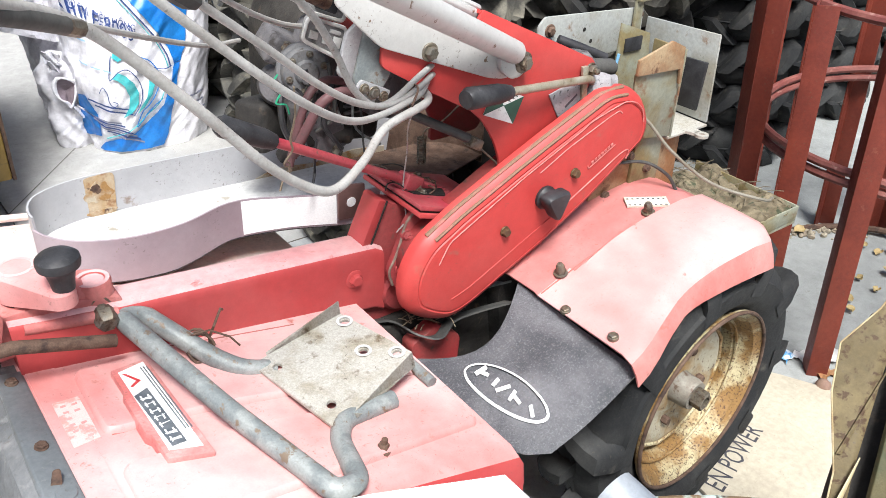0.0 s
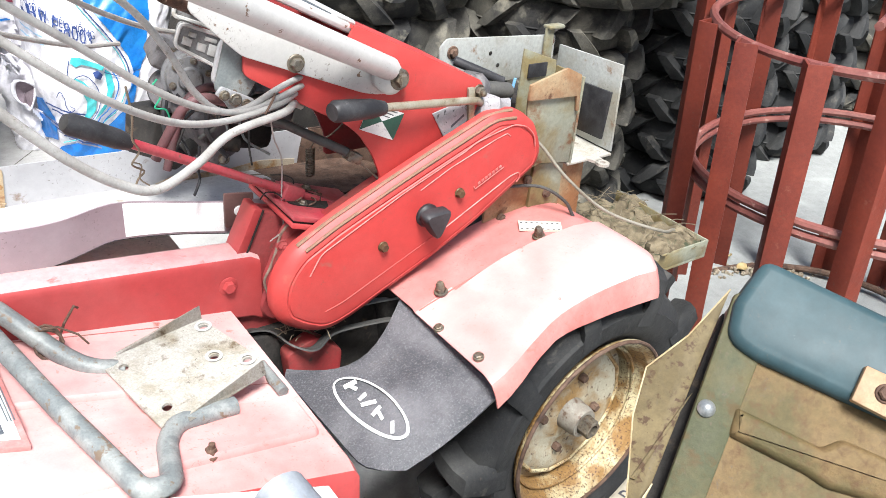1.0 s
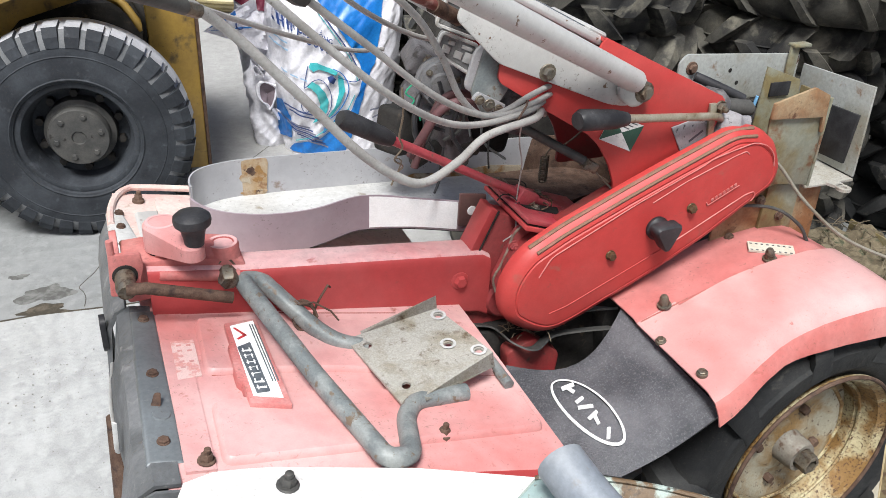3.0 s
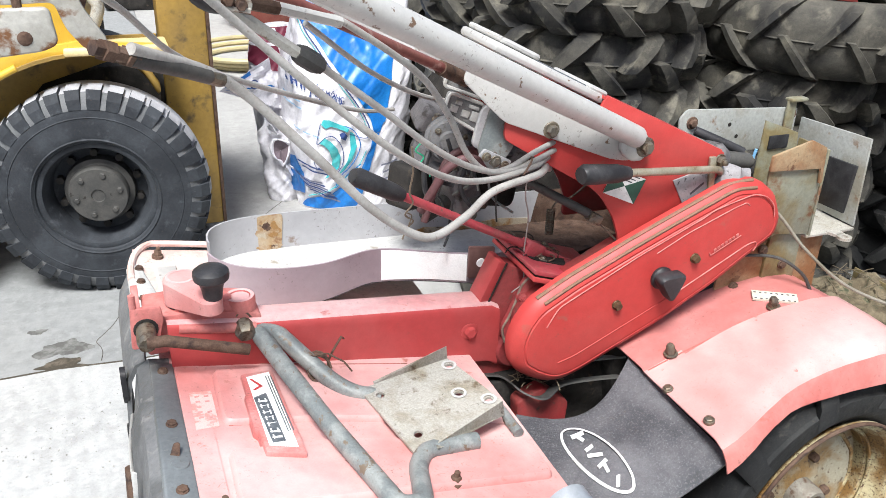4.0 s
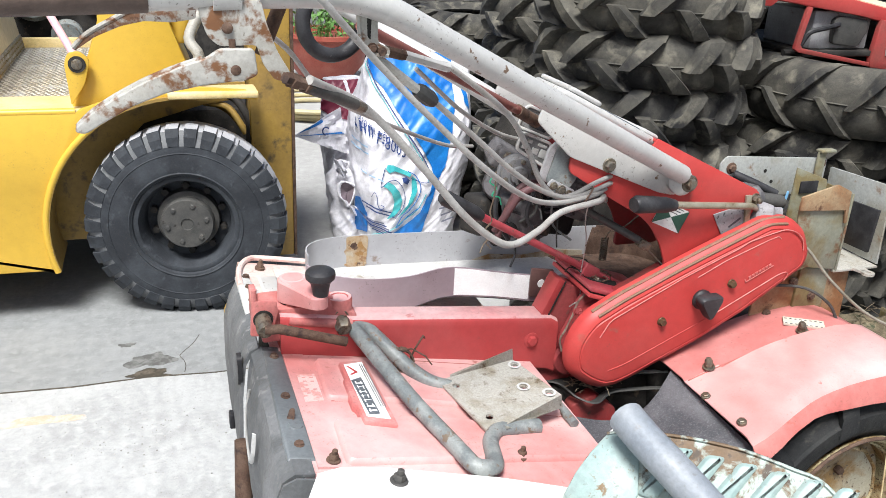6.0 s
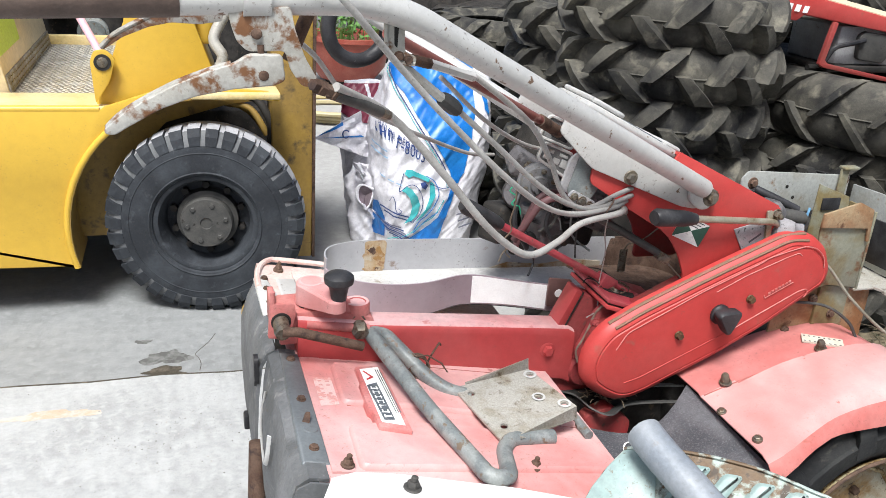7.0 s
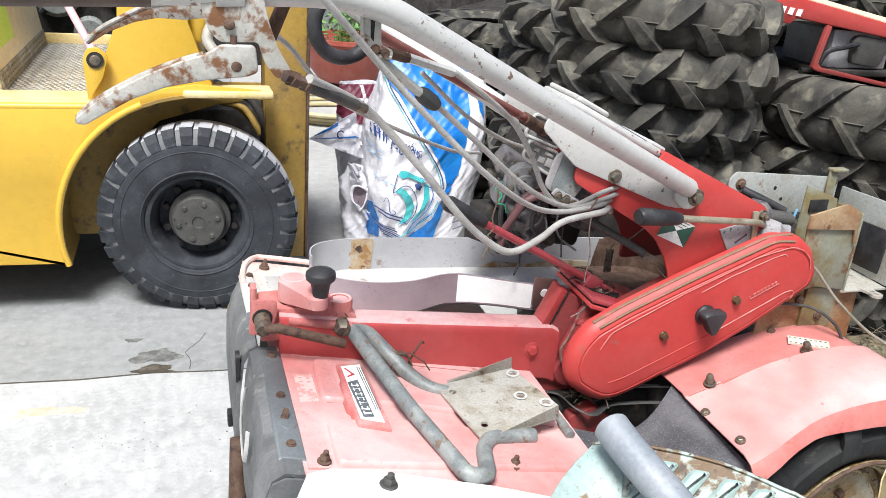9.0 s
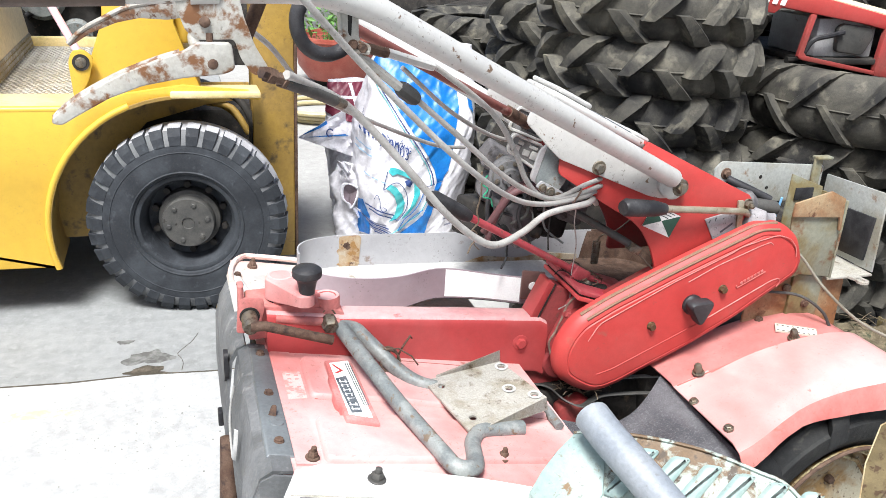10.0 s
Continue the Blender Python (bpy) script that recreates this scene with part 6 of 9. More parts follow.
    part("rod_end", tube([(0.52, 0.875, 1.005), (0.575, 0.91, 0.975)], 0.011, 10), RUST, TRACTOR)
    tie = smooth_path([(0.585, 0.725, 0.893), (0.60, 0.735, 0.906), (0.615, 0.765, 0.90), (0.606, 0.77, 0.882), (0.592, 0.735, 0.878), (0.585, 0.725, 0.893)], 4)
    part("wire_tie", tube(tie, 0.0014, 6), RUST, TRACTOR, "twisted binding wire")
    part("loose_wire", tube(smooth_path([(0.598, 0.74, 0.88), (0.625, 0.79, 0.83), (0.66, 0.84, 0.77), (0.668, 0.86, 0.70), (0.66, 0.84, 0.66), (0.63, 0.82, 0.655)], 5), 0.0011, 5), CABLE, TRACTOR)
    # link that runs in behind the case, with its turnbuckle
    part("link", tube([(0.60, 0.83, 0.858), (0.667, 0.853, 0.822), (0.753, 0.816, 0.776)], 0.007, 10), HUB_GREY, TRACTOR, "grey link rod")
    part("link_fork", box(-0.012, 0.012, -0.009, 0.009, -0.008, 0.008, 0.002, Matrix.Translation((0.762, 0.815, 0.768)) @ pose(0, 0, 0, 0, 30, 0)), STEEL, TRACTOR)
    part("inner_wire", tube([(0.77, 0.813, 0.76), (0.83, 0.80, 0.70)], 0.0015, 6), STEEL, TRACTOR)
    coil = [(0.752 + 0.0065 * math.cos(a), 0.93 + 0.0065 * math.sin(a), 0.69 + a * 0.00062) for a in np.linspace(0, 2 * math.pi * 12, 120)]
    part("spring", tube(coil, 0.0014, 5), STEEL, TRACTOR, "small steel tension spring")
    part("spring_hook", tube(smooth_path([(0.752, 0.93, 0.735), (0.757, 0.925, 0.75), (0.77, 0.92, 0.755), (0.785, 0.915, 0.765), (0.80, 0.90, 0.79)], 4), 0.0016, 6), STEEL, TRACTOR)
    part("bent_rod", tube(rounded_path([(0.585, 0.84, 0.868), (0.545, 0.83, 0.885), (0.520, 0.835, 0.872), (0.485, 0.85, 0.80)], 0.03), 0.0066, 10), MAROON_PIPE, TRACTOR, "rusty bent rod")
    # gear lever beside the column, and the red clutch lever
    lever = part("gear_lever", tube(rounded_path([(0.705, 0.760, 0.866), (0.955, 0.786, 0.838), (0.985, 0.80, 0.828), (1.0, 0.84, 0.76)], 0.02), 0.0062, 12), WORN_SILVER, TRACTOR, "dull tarnished gear lever")
    part("grip", tube([(0.694, 0.757, 0.867), (0.70, 0.7585, 0.867), (0.76, 0.765, 0.860), (0.782, 0.768, 0.857)], lambda t: (0.012, 0.0155, 0.0140, 0.010)[min(3, int(t * 3.01))], 16), BLACK, lever, "black plastic grip")
    red = part("clutch_lever", tube([(0.435, 0.8216, 0.847), (0.687, 0.870, 0.702), (0.790, 0.890, 0.643)], 0.0066, 12), CRIMSON, TRACTOR, "dull red clutch lever")
    part("grip", tube([(0.372, 0.8093, 0.884), (0.379, 0.8107, 0.880), (0.432, 0.8210, 0.849), (0.447, 0.8240, 0.840)], lambda t: (0.010, 0.0138, 0.0128, 0.010)[min(3, int(t * 3.01))], 16), BLACK, red, "black rubber grip")
    bm = Matrix.Translation((0.687, 0.870, 0.700)) @ pose(0, 0, 0, 0, 30, 11)
    part("lever_boss", join(box(-0.019, 0.019, -0.012, 0.012, -0.013, 0.013, 0.003, bm), box(-0.012, 0.012, -0.008, 0.008, -0.030, -0.012, 0.002, bm)), CRIMSON, red)


make_cables()


def make_box():
    # rusting sheet box and plates at the nose
    back = part("battery_box", prism(round2([(1.018, 0.862), (1.032, 0.877), (1.285, 0.862), (1.285, 0.79), (1.02, 0.78)], 0.006), 0.966, 0.971, "y", 0.001), PALE_SHEET, TRACTOR, "pale grey sheet bracket with rust stains")
    part("side_sheet", prism([(0.800, 0.851), (0.965, 0.843), (0.965, 0.69), (0.792, 0.690)], 1.297, 1.302, "x", 0.001), PALE_SHEET, back, "rust-stained pale grey side sheet")
    part("black_pad", prism([(0.811, 0.798), (0.905, 0.794), (0.900, 0.703), (0.816, 0.706)], 1.291, 1.297, "x", 0.001), BLACK, back, "black rubber pad")
    part("front_sheet", prism(round2([(1.085, 0.690), (1.074, 0.822), (1.184, 0.815), (1.190, 0.785), (1.190, 0.690), (1.12, 0.700)], 0.004), 0.790, 0.794, "y", 0.001), OLIVE_RUST, back, "olive sheet mottled with rust")
    part("fold", prism(round2([(1.069, 0.822), (1.070, 0.848), (1.148, 0.868), (1.181, 0.853), (1.187, 0.790), (1.182, 0.788), (1.178, 0.816)], 0.002), 0.783, 0.788, "y", 0.001), ORANGE_RUST, back, "orange rusted fold")
    part("edge_fold", box(1.193, 1.198, 0.79, 0.86, 0.685, 0.845, 0.001), OLIVE_RUST, back)
    part("tray", box(1.19, 1.30, 0.79, 0.97, 0.682, 0.687, 0.001), PLATE_GREY, back, "pale tray with rust stains")
    part("lug", join(prism([(1.236, 0.795), (1.243, 0.774), (1.262, 0.774), (1.266, 0.795)], 0.683, 0.688, "z"), lathe([(0.0055, 0), (0.0125, 0), (0.0125, 0.005), (0.0055, 0.005)], (1.252, 0.765, 0.683), (0, 0, 1), 20, closed=True)), PLATE_GREY, back, "drilled pale lug")
    part("hook", join(box(1.252, 1.272, 0.957, 0.963, 0.79, 0.879, 0.0015), box(1.252, 1.292, 0.950, 0.970, 0.877, 0.884, 0.003)), OLIVE_RUST, back, "rusty flat hook")
    part("inner_sheet", prism([(1.148, 0.70), (1.152, 0.867), (1.232, 0.838), (1.250, 0.70)], 0.90, 0.904, "y", 0.001), OLIVE_RUST, back)
    part("window", box(1.165, 1.208, 0.896, 0.90, 0.813, 0.838, 0.001), BLACK, back)
    for x in (1.045, 1.27):
        part("bolt", bolt((x, 0.966, 0.852), (0, -1, 0), 0.008, 0.008, 1.5), RUST, back, "rusty bolt")
    for x, z in ((1.13, 0.842), (1.15, 0.818)):
        part("hole", lathe([(0, 0), (0.004, 0), (0, 0.0006)], (x, 0.9655, z), (0, -1, 0), 10), DARK, back)
    part("lower_sheet", prism(round2([(1.02, 0.45), (1.03, 0.705), (1.252, 0.672), (1.258, 0.46)], 0.004), 0.81, 0.815, "y", 0.001), ORANGE_RUST, back, "brown rusted lower sheet")
    part("doubler", prism(round2([(1.118, 0.50), (1.122, 0.694), (1.192, 0.684), (1.196, 0.49)], 0.004), 0.803, 0.810, "y", 0.001), OLIVE_RUST, back, "olive strap over the lower sheet")
    part("tray_stain", prism(round2([(1.20, 0.90), (1.20, 0.965), (1.285, 0.96), (1.29, 0.88), (1.25, 0.87)], 0.012), 0.687, 0.6884, "z"), ORANGE_RUST, back, "orange rust stain")
    for x, z in ((1.11, 0.665), (1.16, 0.63), (1.13, 0.57), (1.06, 0.60)):
        part("bolt", bolt((x, 0.802, z), (0, -1, 0), 0.007, 0.006, 1.3), RUST, back)
    part("switch_body", lathe([(0, 0), (0.0145, 0), (0.0145, 0.045), (0.011, 0.052), (0, 0.052)], (1.035, 0.86, 0.822), (0.8, -0.2, -0.1), 16), HUB_GREY, TRACTOR, "dark cylindrical switch")
    part("switch_boot", crumble(lathe([(0, -0.03), (0.02, -0.028), (0.030, -0.01), (0.030, 0.012), (0.02, 0.028), (0, 0.03)], (1.012, 0.868, 0.822), (0.8, -0.2, -0.1), 18), 0.006, 40), ENGINE_GREY, TRACTOR, "crumpled dusty rubber boot")
    part("lever_boot", crumble(lathe([(0, -0.038), (0.020, -0.034), (0.027, -0.012), (0.024, 0.012), (0.016, 0.036), (0, 0.038)], (1.012, 0.812, 0.806), (0.85, 0.1, -0.22), 20), 0.010, 46), SPECKLED, TRACTOR, "crumpled pale speckled lever boot")
    part("lever_strap", prism(round2([(0.950, 0.856), (0.958, 0.792), (0.968, 0.790), (0.962, 0.856)], 0.002), 0.792, 0.797, "y", 0.001), WORN_SILVER, TRACTOR, "brassy flat strap behind the gear lever")
    part("plug", tube([(1.0, 0.90, 0.862), (1.03, 0.88, 0.85), (1.075, 0.86, 0.83)], 0.008, 10), BLACK, TRACTOR, "black cable plug")
    part("clip", tube([(1.082, 0.845, 0.80), (1.086, 0.842, 0.84)], 0.0025, 8), SKY_BLUE, TRACTOR)
    part("wire", tube(smooth_path([(1.07, 0.80, 0.765), (1.10, 0.775, 0.745), (1.14, 0.74, 0.69), (1.20, 0.69, 0.635), (1.29, 0.64, 0.60), (1.36, 0.66, 0.575)], 6), 0.0028, 8), WIRE_TAN, TRACTOR, "long tan-grey wire sagging over the mudguard")
    part("wire", tube(smooth_path([(0.98, 0.84, 0.655), (1.05, 0.80, 0.665), (1.12, 0.78, 0.66), (1.16, 0.755, 0.635), (1.175, 0.74, 0.605)], 6), 0.003, 8), HUB_GREY, TRACTOR)


WIRE_TAN = surface("tan_grey_wire", (0.22, 0.205, 0.165), 0.55, second=(0.15, 0.135, 0.10), scale=30, bump=0.1)
SKY_BLUE = surface("sky_blue_plastic", (0.2, 0.45, 0.7), 0.5, bump=0)
OLIVE_RUST = surface("olive_sheet_with_rust", (0.25, 0.26, 0.20), 0.5, 0.1, second=(0.20, 0.16, 0.075), spread=(0.42, 0.58), scale=11, third=(0.16, 0.07, 0.03), third_spread=(0.58, 0.66), third_scale=18, bump=0.2, grime=0.8)
PALE_SHEET = surface("pale_blue_grey_sheet", (0.35, 0.365, 0.345), 0.5, 0.1, second=(0.26, 0.25, 0.20), spread=(0.45, 0.65), scale=11, third=(0.17, 0.085, 0.035), third_spread=(0.62, 0.70), third_scale=22, bump=0.15, grime=0.8)
ORANGE_RUST = surface("orange_rusted_sheet", (0.33, 0.24, 0.14), 0.6, second=(0.24, 0.11, 0.045), spread=(0.4, 0.6), scale=14, third=(0.11, 0.05, 0.025), third_scale=40, bump=0.25, grime=0.8)
make_box()


def make_engine():
    eng = part("engine", prism(round2([(0.70, 0.50), (0.71, 0.80), (0.75, 0.88), (0.85, 0.90), (1.0, 0.78), (1.02, 0.50)], 0.03), 1.225, 1.46, "y", 0.02), DARK, TRACTOR, "oily dark grey engine block")
    part("air_cleaner", lathe([(0, 0), (0.030, 0), (0.034, 0.01), (0.034, 0.04), (0.026, 0.055), (0, 0.056)], (0.605, 1.10, 0.80), (-0.5, -0.6, 0.2), 26), ENGINE_GREY, eng, "grey canister")
    for x, y, z, a, b, c, r1, r2, r3, mt, nm in ((0.655, 1.06, 0.85, 0.045, 0.04, 0.045, 10, 25, 20, ENGINE_GREY, "housing"), (0.615, 1.02, 0.76, 0.028, 0.035, 0.050, 5, -20, 10, ENGINE_GREY, "housing"), (0.68, 1.06, 0.755, 0.05, 0.05, 0.040, 0, 12, 8, DARK, "housing"),
                                                 (0.59, 1.08, 0.865, 0.03, 0.03, 0.022, 15, 30, 0, ENGINE_GREY, "cover"), (0.56, 1.10, 0.74, 0.035, 0.03, 0.04, 0, 10, 30, DARK, "cover"), (0.735, 1.02, 0.80, 0.03, 0.03, 0.05, 0, 20, 0, ENGINE_GREY, "cover")):
        part(nm, box(-a, a, -b, b, -c, c, min(a, b, c) * 0.35, Matrix.Translation((x, y, z)) @ pose(0, 0, 0, r1, r2, r3), seg=3), mt, eng)
    for x, y, z in ((0.60, 0.995, 0.80), (0.63, 0.985, 0.72), (0.655, 1.01, 0.885), (0.64, 1.01, 0.80), (0.585, 1.045, 0.875)):
        part("bolt", bolt((x, y, z), (-0.5, -0.8, 0.3), 0.007, 0.008, 1.3), STEEL, eng)
    part("pipe", tube(rounded_path([(0.530, 0.95, 0.735), (0.547, 0.95, 0.795), (0.568, 0.95, 0.842), (0.60, 0.96, 0.850), (0.64, 0.97, 0.835)], 0.02), 0.0062, 12), MAROON_PIPE, eng, "rusty maroon bent pipe")
    part("pipe", tube(rounded_path([(0.57, 1.05, 0.70), (0.60, 1.0, 0.75), (0.66, 1.0, 0.735)], 0.03), 0.014, 12), DARK, eng)
    part("fuel_hose", tube(smooth_path([(0.60, 1.05, 0.84), (0.56, 1.02, 0.82), (0.55, 1.0, 0.77), (0.58, 1.0, 0.72)], 6), 0.005, 8), BLACK, eng)
    part("ignition_lead", tube(smooth_path([(0.66, 1.0, 0.87), (0.62, 0.97, 0.84), (0.60, 0.97, 0.78), (0.63, 0.97, 0.73)], 6), 0.004, 8), BLACK, eng)
    for i in range(5):
        part("fin", box(0.655, 0.72, 1.0, 1.05, 0.768 + i * 0.011, 0.772 + i * 0.011, 0.001), ENGINE_GREY, eng)
    # shift gate beside the column: plate, rim and raised marks
    gate = part("shift_gate", prism(round2([(0.544, 0.924), (0.556, 0.957), (0.618, 0.931), (0.606, 0.884)], 0.008), 0.925, 0.931, "y", 0.0015), GATE_GREY, TRACTOR, "grey moulded shift gate with raised marks")
    rim = round2([(0.546, 0.925), (0.557, 0.954), (0.615, 0.930), (0.604, 0.888)], 0.008)
    part("gate_rim", tube([(x, 0.9235, z) for x, z in rim + rim[:1]], 0.0028, 6), PALE_METAL, gate)
    gm = lambda x, z, a, b: prism([(x, z), (x + a, z - a * 0.42), (x + a + b * 0.36, z - a * 0.42 + b), (x + b * 0.36, z + b)], 0.9225, 0.926, "y", 0.0008)
    for x, z, a, b in ((0.556, 0.926, 0.012, 0.010), (0.575, 0.916, 0.012, 0.010), (0.590, 0.908, 0.012, 0.014), (0.566, 0.936, 0.010, 0.006), (0.588, 0.928, 0.016, 0.005)):
        part("raised_mark", gm(x, z, a, b), PALE_METAL, gate)
    upper = part("gate_frame", prism(round2([(0.550, 0.962), (0.567, 1.0), (0.628, 0.972), (0.616, 0.936)], 0.008), 0.936, 0.946, "y", 0.002), GATE_GREY, TRACTOR, "grey moulded frame")
    part("frame_rim", tube([(x, 0.9345, z) for x, z in rounded_xz([(0.550, 0.962), (0.567, 1.0), (0.628, 0.972), (0.616, 0.936)])], 0.003, 6), PALE_METAL, upper)
    part("frame_opening", prism(round2([(0.572, 0.962), (0.580, 0.982), (0.612, 0.967), (0.604, 0.948)], 0.004), 0.933, 0.937, "y", 0), BLACK, upper)
    part("column_cheek", prism(round2([(0.585, 0.875), (0.600, 0.930), (0.640, 0.960), (0.665, 0.90), (0.63, 0.85)], 0.01), 0.90, 0.908, "y", 0.002), PIPE_PALE, TRACTOR, "pale grey cheek plate")
    part("gusset", prism(round2([(0.555, 0.90), (0.58, 0.99), (0.625, 1.0), (0.61, 0.90), (0.58, 0.86)], 0.006), 0.81, 0.816, "y", 0.001), PIPE_GREY, TRACTOR, "grey gusset plate")
    strap = part("clip_plate", prism(round2([(0.551, 0.896), (0.560, 0.906), (0.603, 0.884), (0.595, 0.872)], 0.003), 0.798, 0.803, "y", 0.001), PIPE_PALE, TRACTOR, "grey clip plate with three screws")
    for k in range(3):
        part("bolt", bolt((0.5625 + 0.0145 * k, 0.798, 0.8945 - 0.0078 * k), (0, -1, 0), 0.0052 if k != 1 else 0.0065, 0.005, 1.35), STEEL, strap)
    motor = part("motor_housing", lathe([(0, 0.006), (0.016, 0.006), (0.019, 0.0), (0.033, 0.0), (0.036, -0.006), (0.036, -0.016), (0.041, -0.018), (0.041, -0.026), (0.030, -0.03), (0.030, -0.09), (0, -0.09)], (0.592, 1.0, 0.848), (-0.25, -0.95, 0.12), 32), HUB_LIGHT, eng, "grey round motor housing")
    mm = plane_at((0.592, 1.0, 0.848), (-0.25, -0.95, 0.12))
    for k in range(6):
        part("bolt", bolt(mm @ Vector((0.0275 * math.cos(k * 1.047 + 0.3), 0.0275 * math.sin(k * 1.047 + 0.3), 0.0)), mm.to_3x3() @ Vector((0, 0, 1)), 0.0042, 0.004, 1.3), STEEL, motor)
    wq = random.Random(71)
    for k in range(11):
        x, z = wq.uniform(0.53, 0.68), wq.uniform(0.74, 0.90)
        run = [(x + wq.uniform(-0.012, 0.012) * i, 0.965 + wq.uniform(0, 0.03), z - 0.028 * i + 0.012 * math.sin(i * 1.4 + k)) for i in range(4)]
        part("lead", tube(smooth_path(run, 4), wq.choice((0.0016, 0.0022, 0.0032)), 6), wq.choice((BLACK, BLACK, HUB_GREY, PIPE_GREY)), eng)
    # silver cap on top of the column
    capm = Matrix.Translation((0.664, 0.872, 0.993)) @ pose(0, 0, 0, 0, 26.0, 0)
    cap = part("top_panel", box(-0.105, 0.098, -0.062, 0.062, 0, 0.014, 0.006, capm), SILVER, TRACTOR, "pale silver panel on the column")
    part("opening", box(-0.090, -0.036, -0.048, 0.048, 0.0135, 0.0152, 0.003, capm), BLACK, cap, "black opening")
    lip = [(-0.095, -0.052), (-0.095, 0.054), (-0.030, 0.054), (-0.030, -0.052)]
    part("frame", tube(rounded_path([capm @ Vector((x, y, 0.019)) for x, y in lip + lip[:2]], 0.010), 0.0042, 8), SILVER, cap, "raised pale frame round the opening")
    for y in (-0.018, 0.018):
        part("bar", tube([capm @ Vector((-0.093, y, 0.018)), capm @ Vector((-0.032, y, 0.018))], 0.0016, 6), STEEL, cap)
    part("window", box(-0.018, 0.060, -0.055, 0.052, 0.0135, 0.0155, 0.002, capm), SLATE_INK, cap, "slate grey inset plate")
    part("end_block", box(0.066, 0.100, -0.058, 0.058, 0.012, 0.020, 0.004, capm), SILVER, cap)
    part("fuel_tank", box(1.02, 1.34, 1.02, 1.30, 0.42, 0.72, 0.04), DARK, TRACTOR, "dark grimy fuel tank")
    part("front_frame", box(0.95, 1.35, 0.84, 1.25, 0.28, 0.42, 0.01), DARK, TRACTOR)
    # undertray and straw under the case
    strip = [Vector(q) for q in smooth_path([(0.590, 0.850, 0.490), (0.630, 0.838, 0.487), (0.648, 0.792, 0.482), (0.675, 0.768, 0.480), (0.715, 0.786, 0.485), (0.768, 0.780, 0.488), (0.820, 0.768, 0.490)], 6)]
    part("tray", sheet([[q + Vector((0, -0.010, 0.004)), q, q + Vector((0, 0.012, -0.006))] for q in strip], 0.003, (0, 0, 1)), HUB_GREY, TRACTOR, "bent dark grey guide strip")
    part("tray", sheet([[q + Vector((0.03, 0.030, 0.012)), q + Vector((0.03, 0.042, 0.010)), q + Vector((0.03, 0.055, 0.002))] for q in strip[16:]], 0.003, (0, 0, 1)), PIPE_GREY, TRACTOR, "bent grey strip")
    part("stub", tube([(0.553, 0.690, 0.546), (0.556, 0.626, 0.543)], 0.008, 10), PIPE_GREY, TRACTOR, "grey pin on the cover's edge")
    # darker red puts the shade under the case into the bracket's colour
    part("red_bracket", prism(round2([(0.66, 0.30), (0.64, 0.46), (0.69, 0.48), (0.74, 0.44), (0.73, 0.30)], 0.01), 0.79, 0.82, "y", 0.004), DARK_RED, TRACTOR)
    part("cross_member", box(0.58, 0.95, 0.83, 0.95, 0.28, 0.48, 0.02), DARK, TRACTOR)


def rounded_xz(pts):
    o = round2(pts, 0.008)
    return o + o[:1]


HUB_LIGHT = surface("dusty_cast_grey", (0.13, 0.13, 0.135), 0.6, 0.1, second=(0.18, 0.178, 0.175), scale=26, third=(0.07, 0.06, 0.05), third_spread=(0.56, 0.66), third_scale=60, bump=0.3, grime=0.8)
TWINE = surface("tan_twine", (0.25, 0.2, 0.14), 0.85, second=(0.17, 0.13, 0.09), scale=60, bump=0.3)
GREEN_LINE = surface("green_plastic_line", (0.02, 0.30, 0.16), 0.5, bump=0)
make_engine()


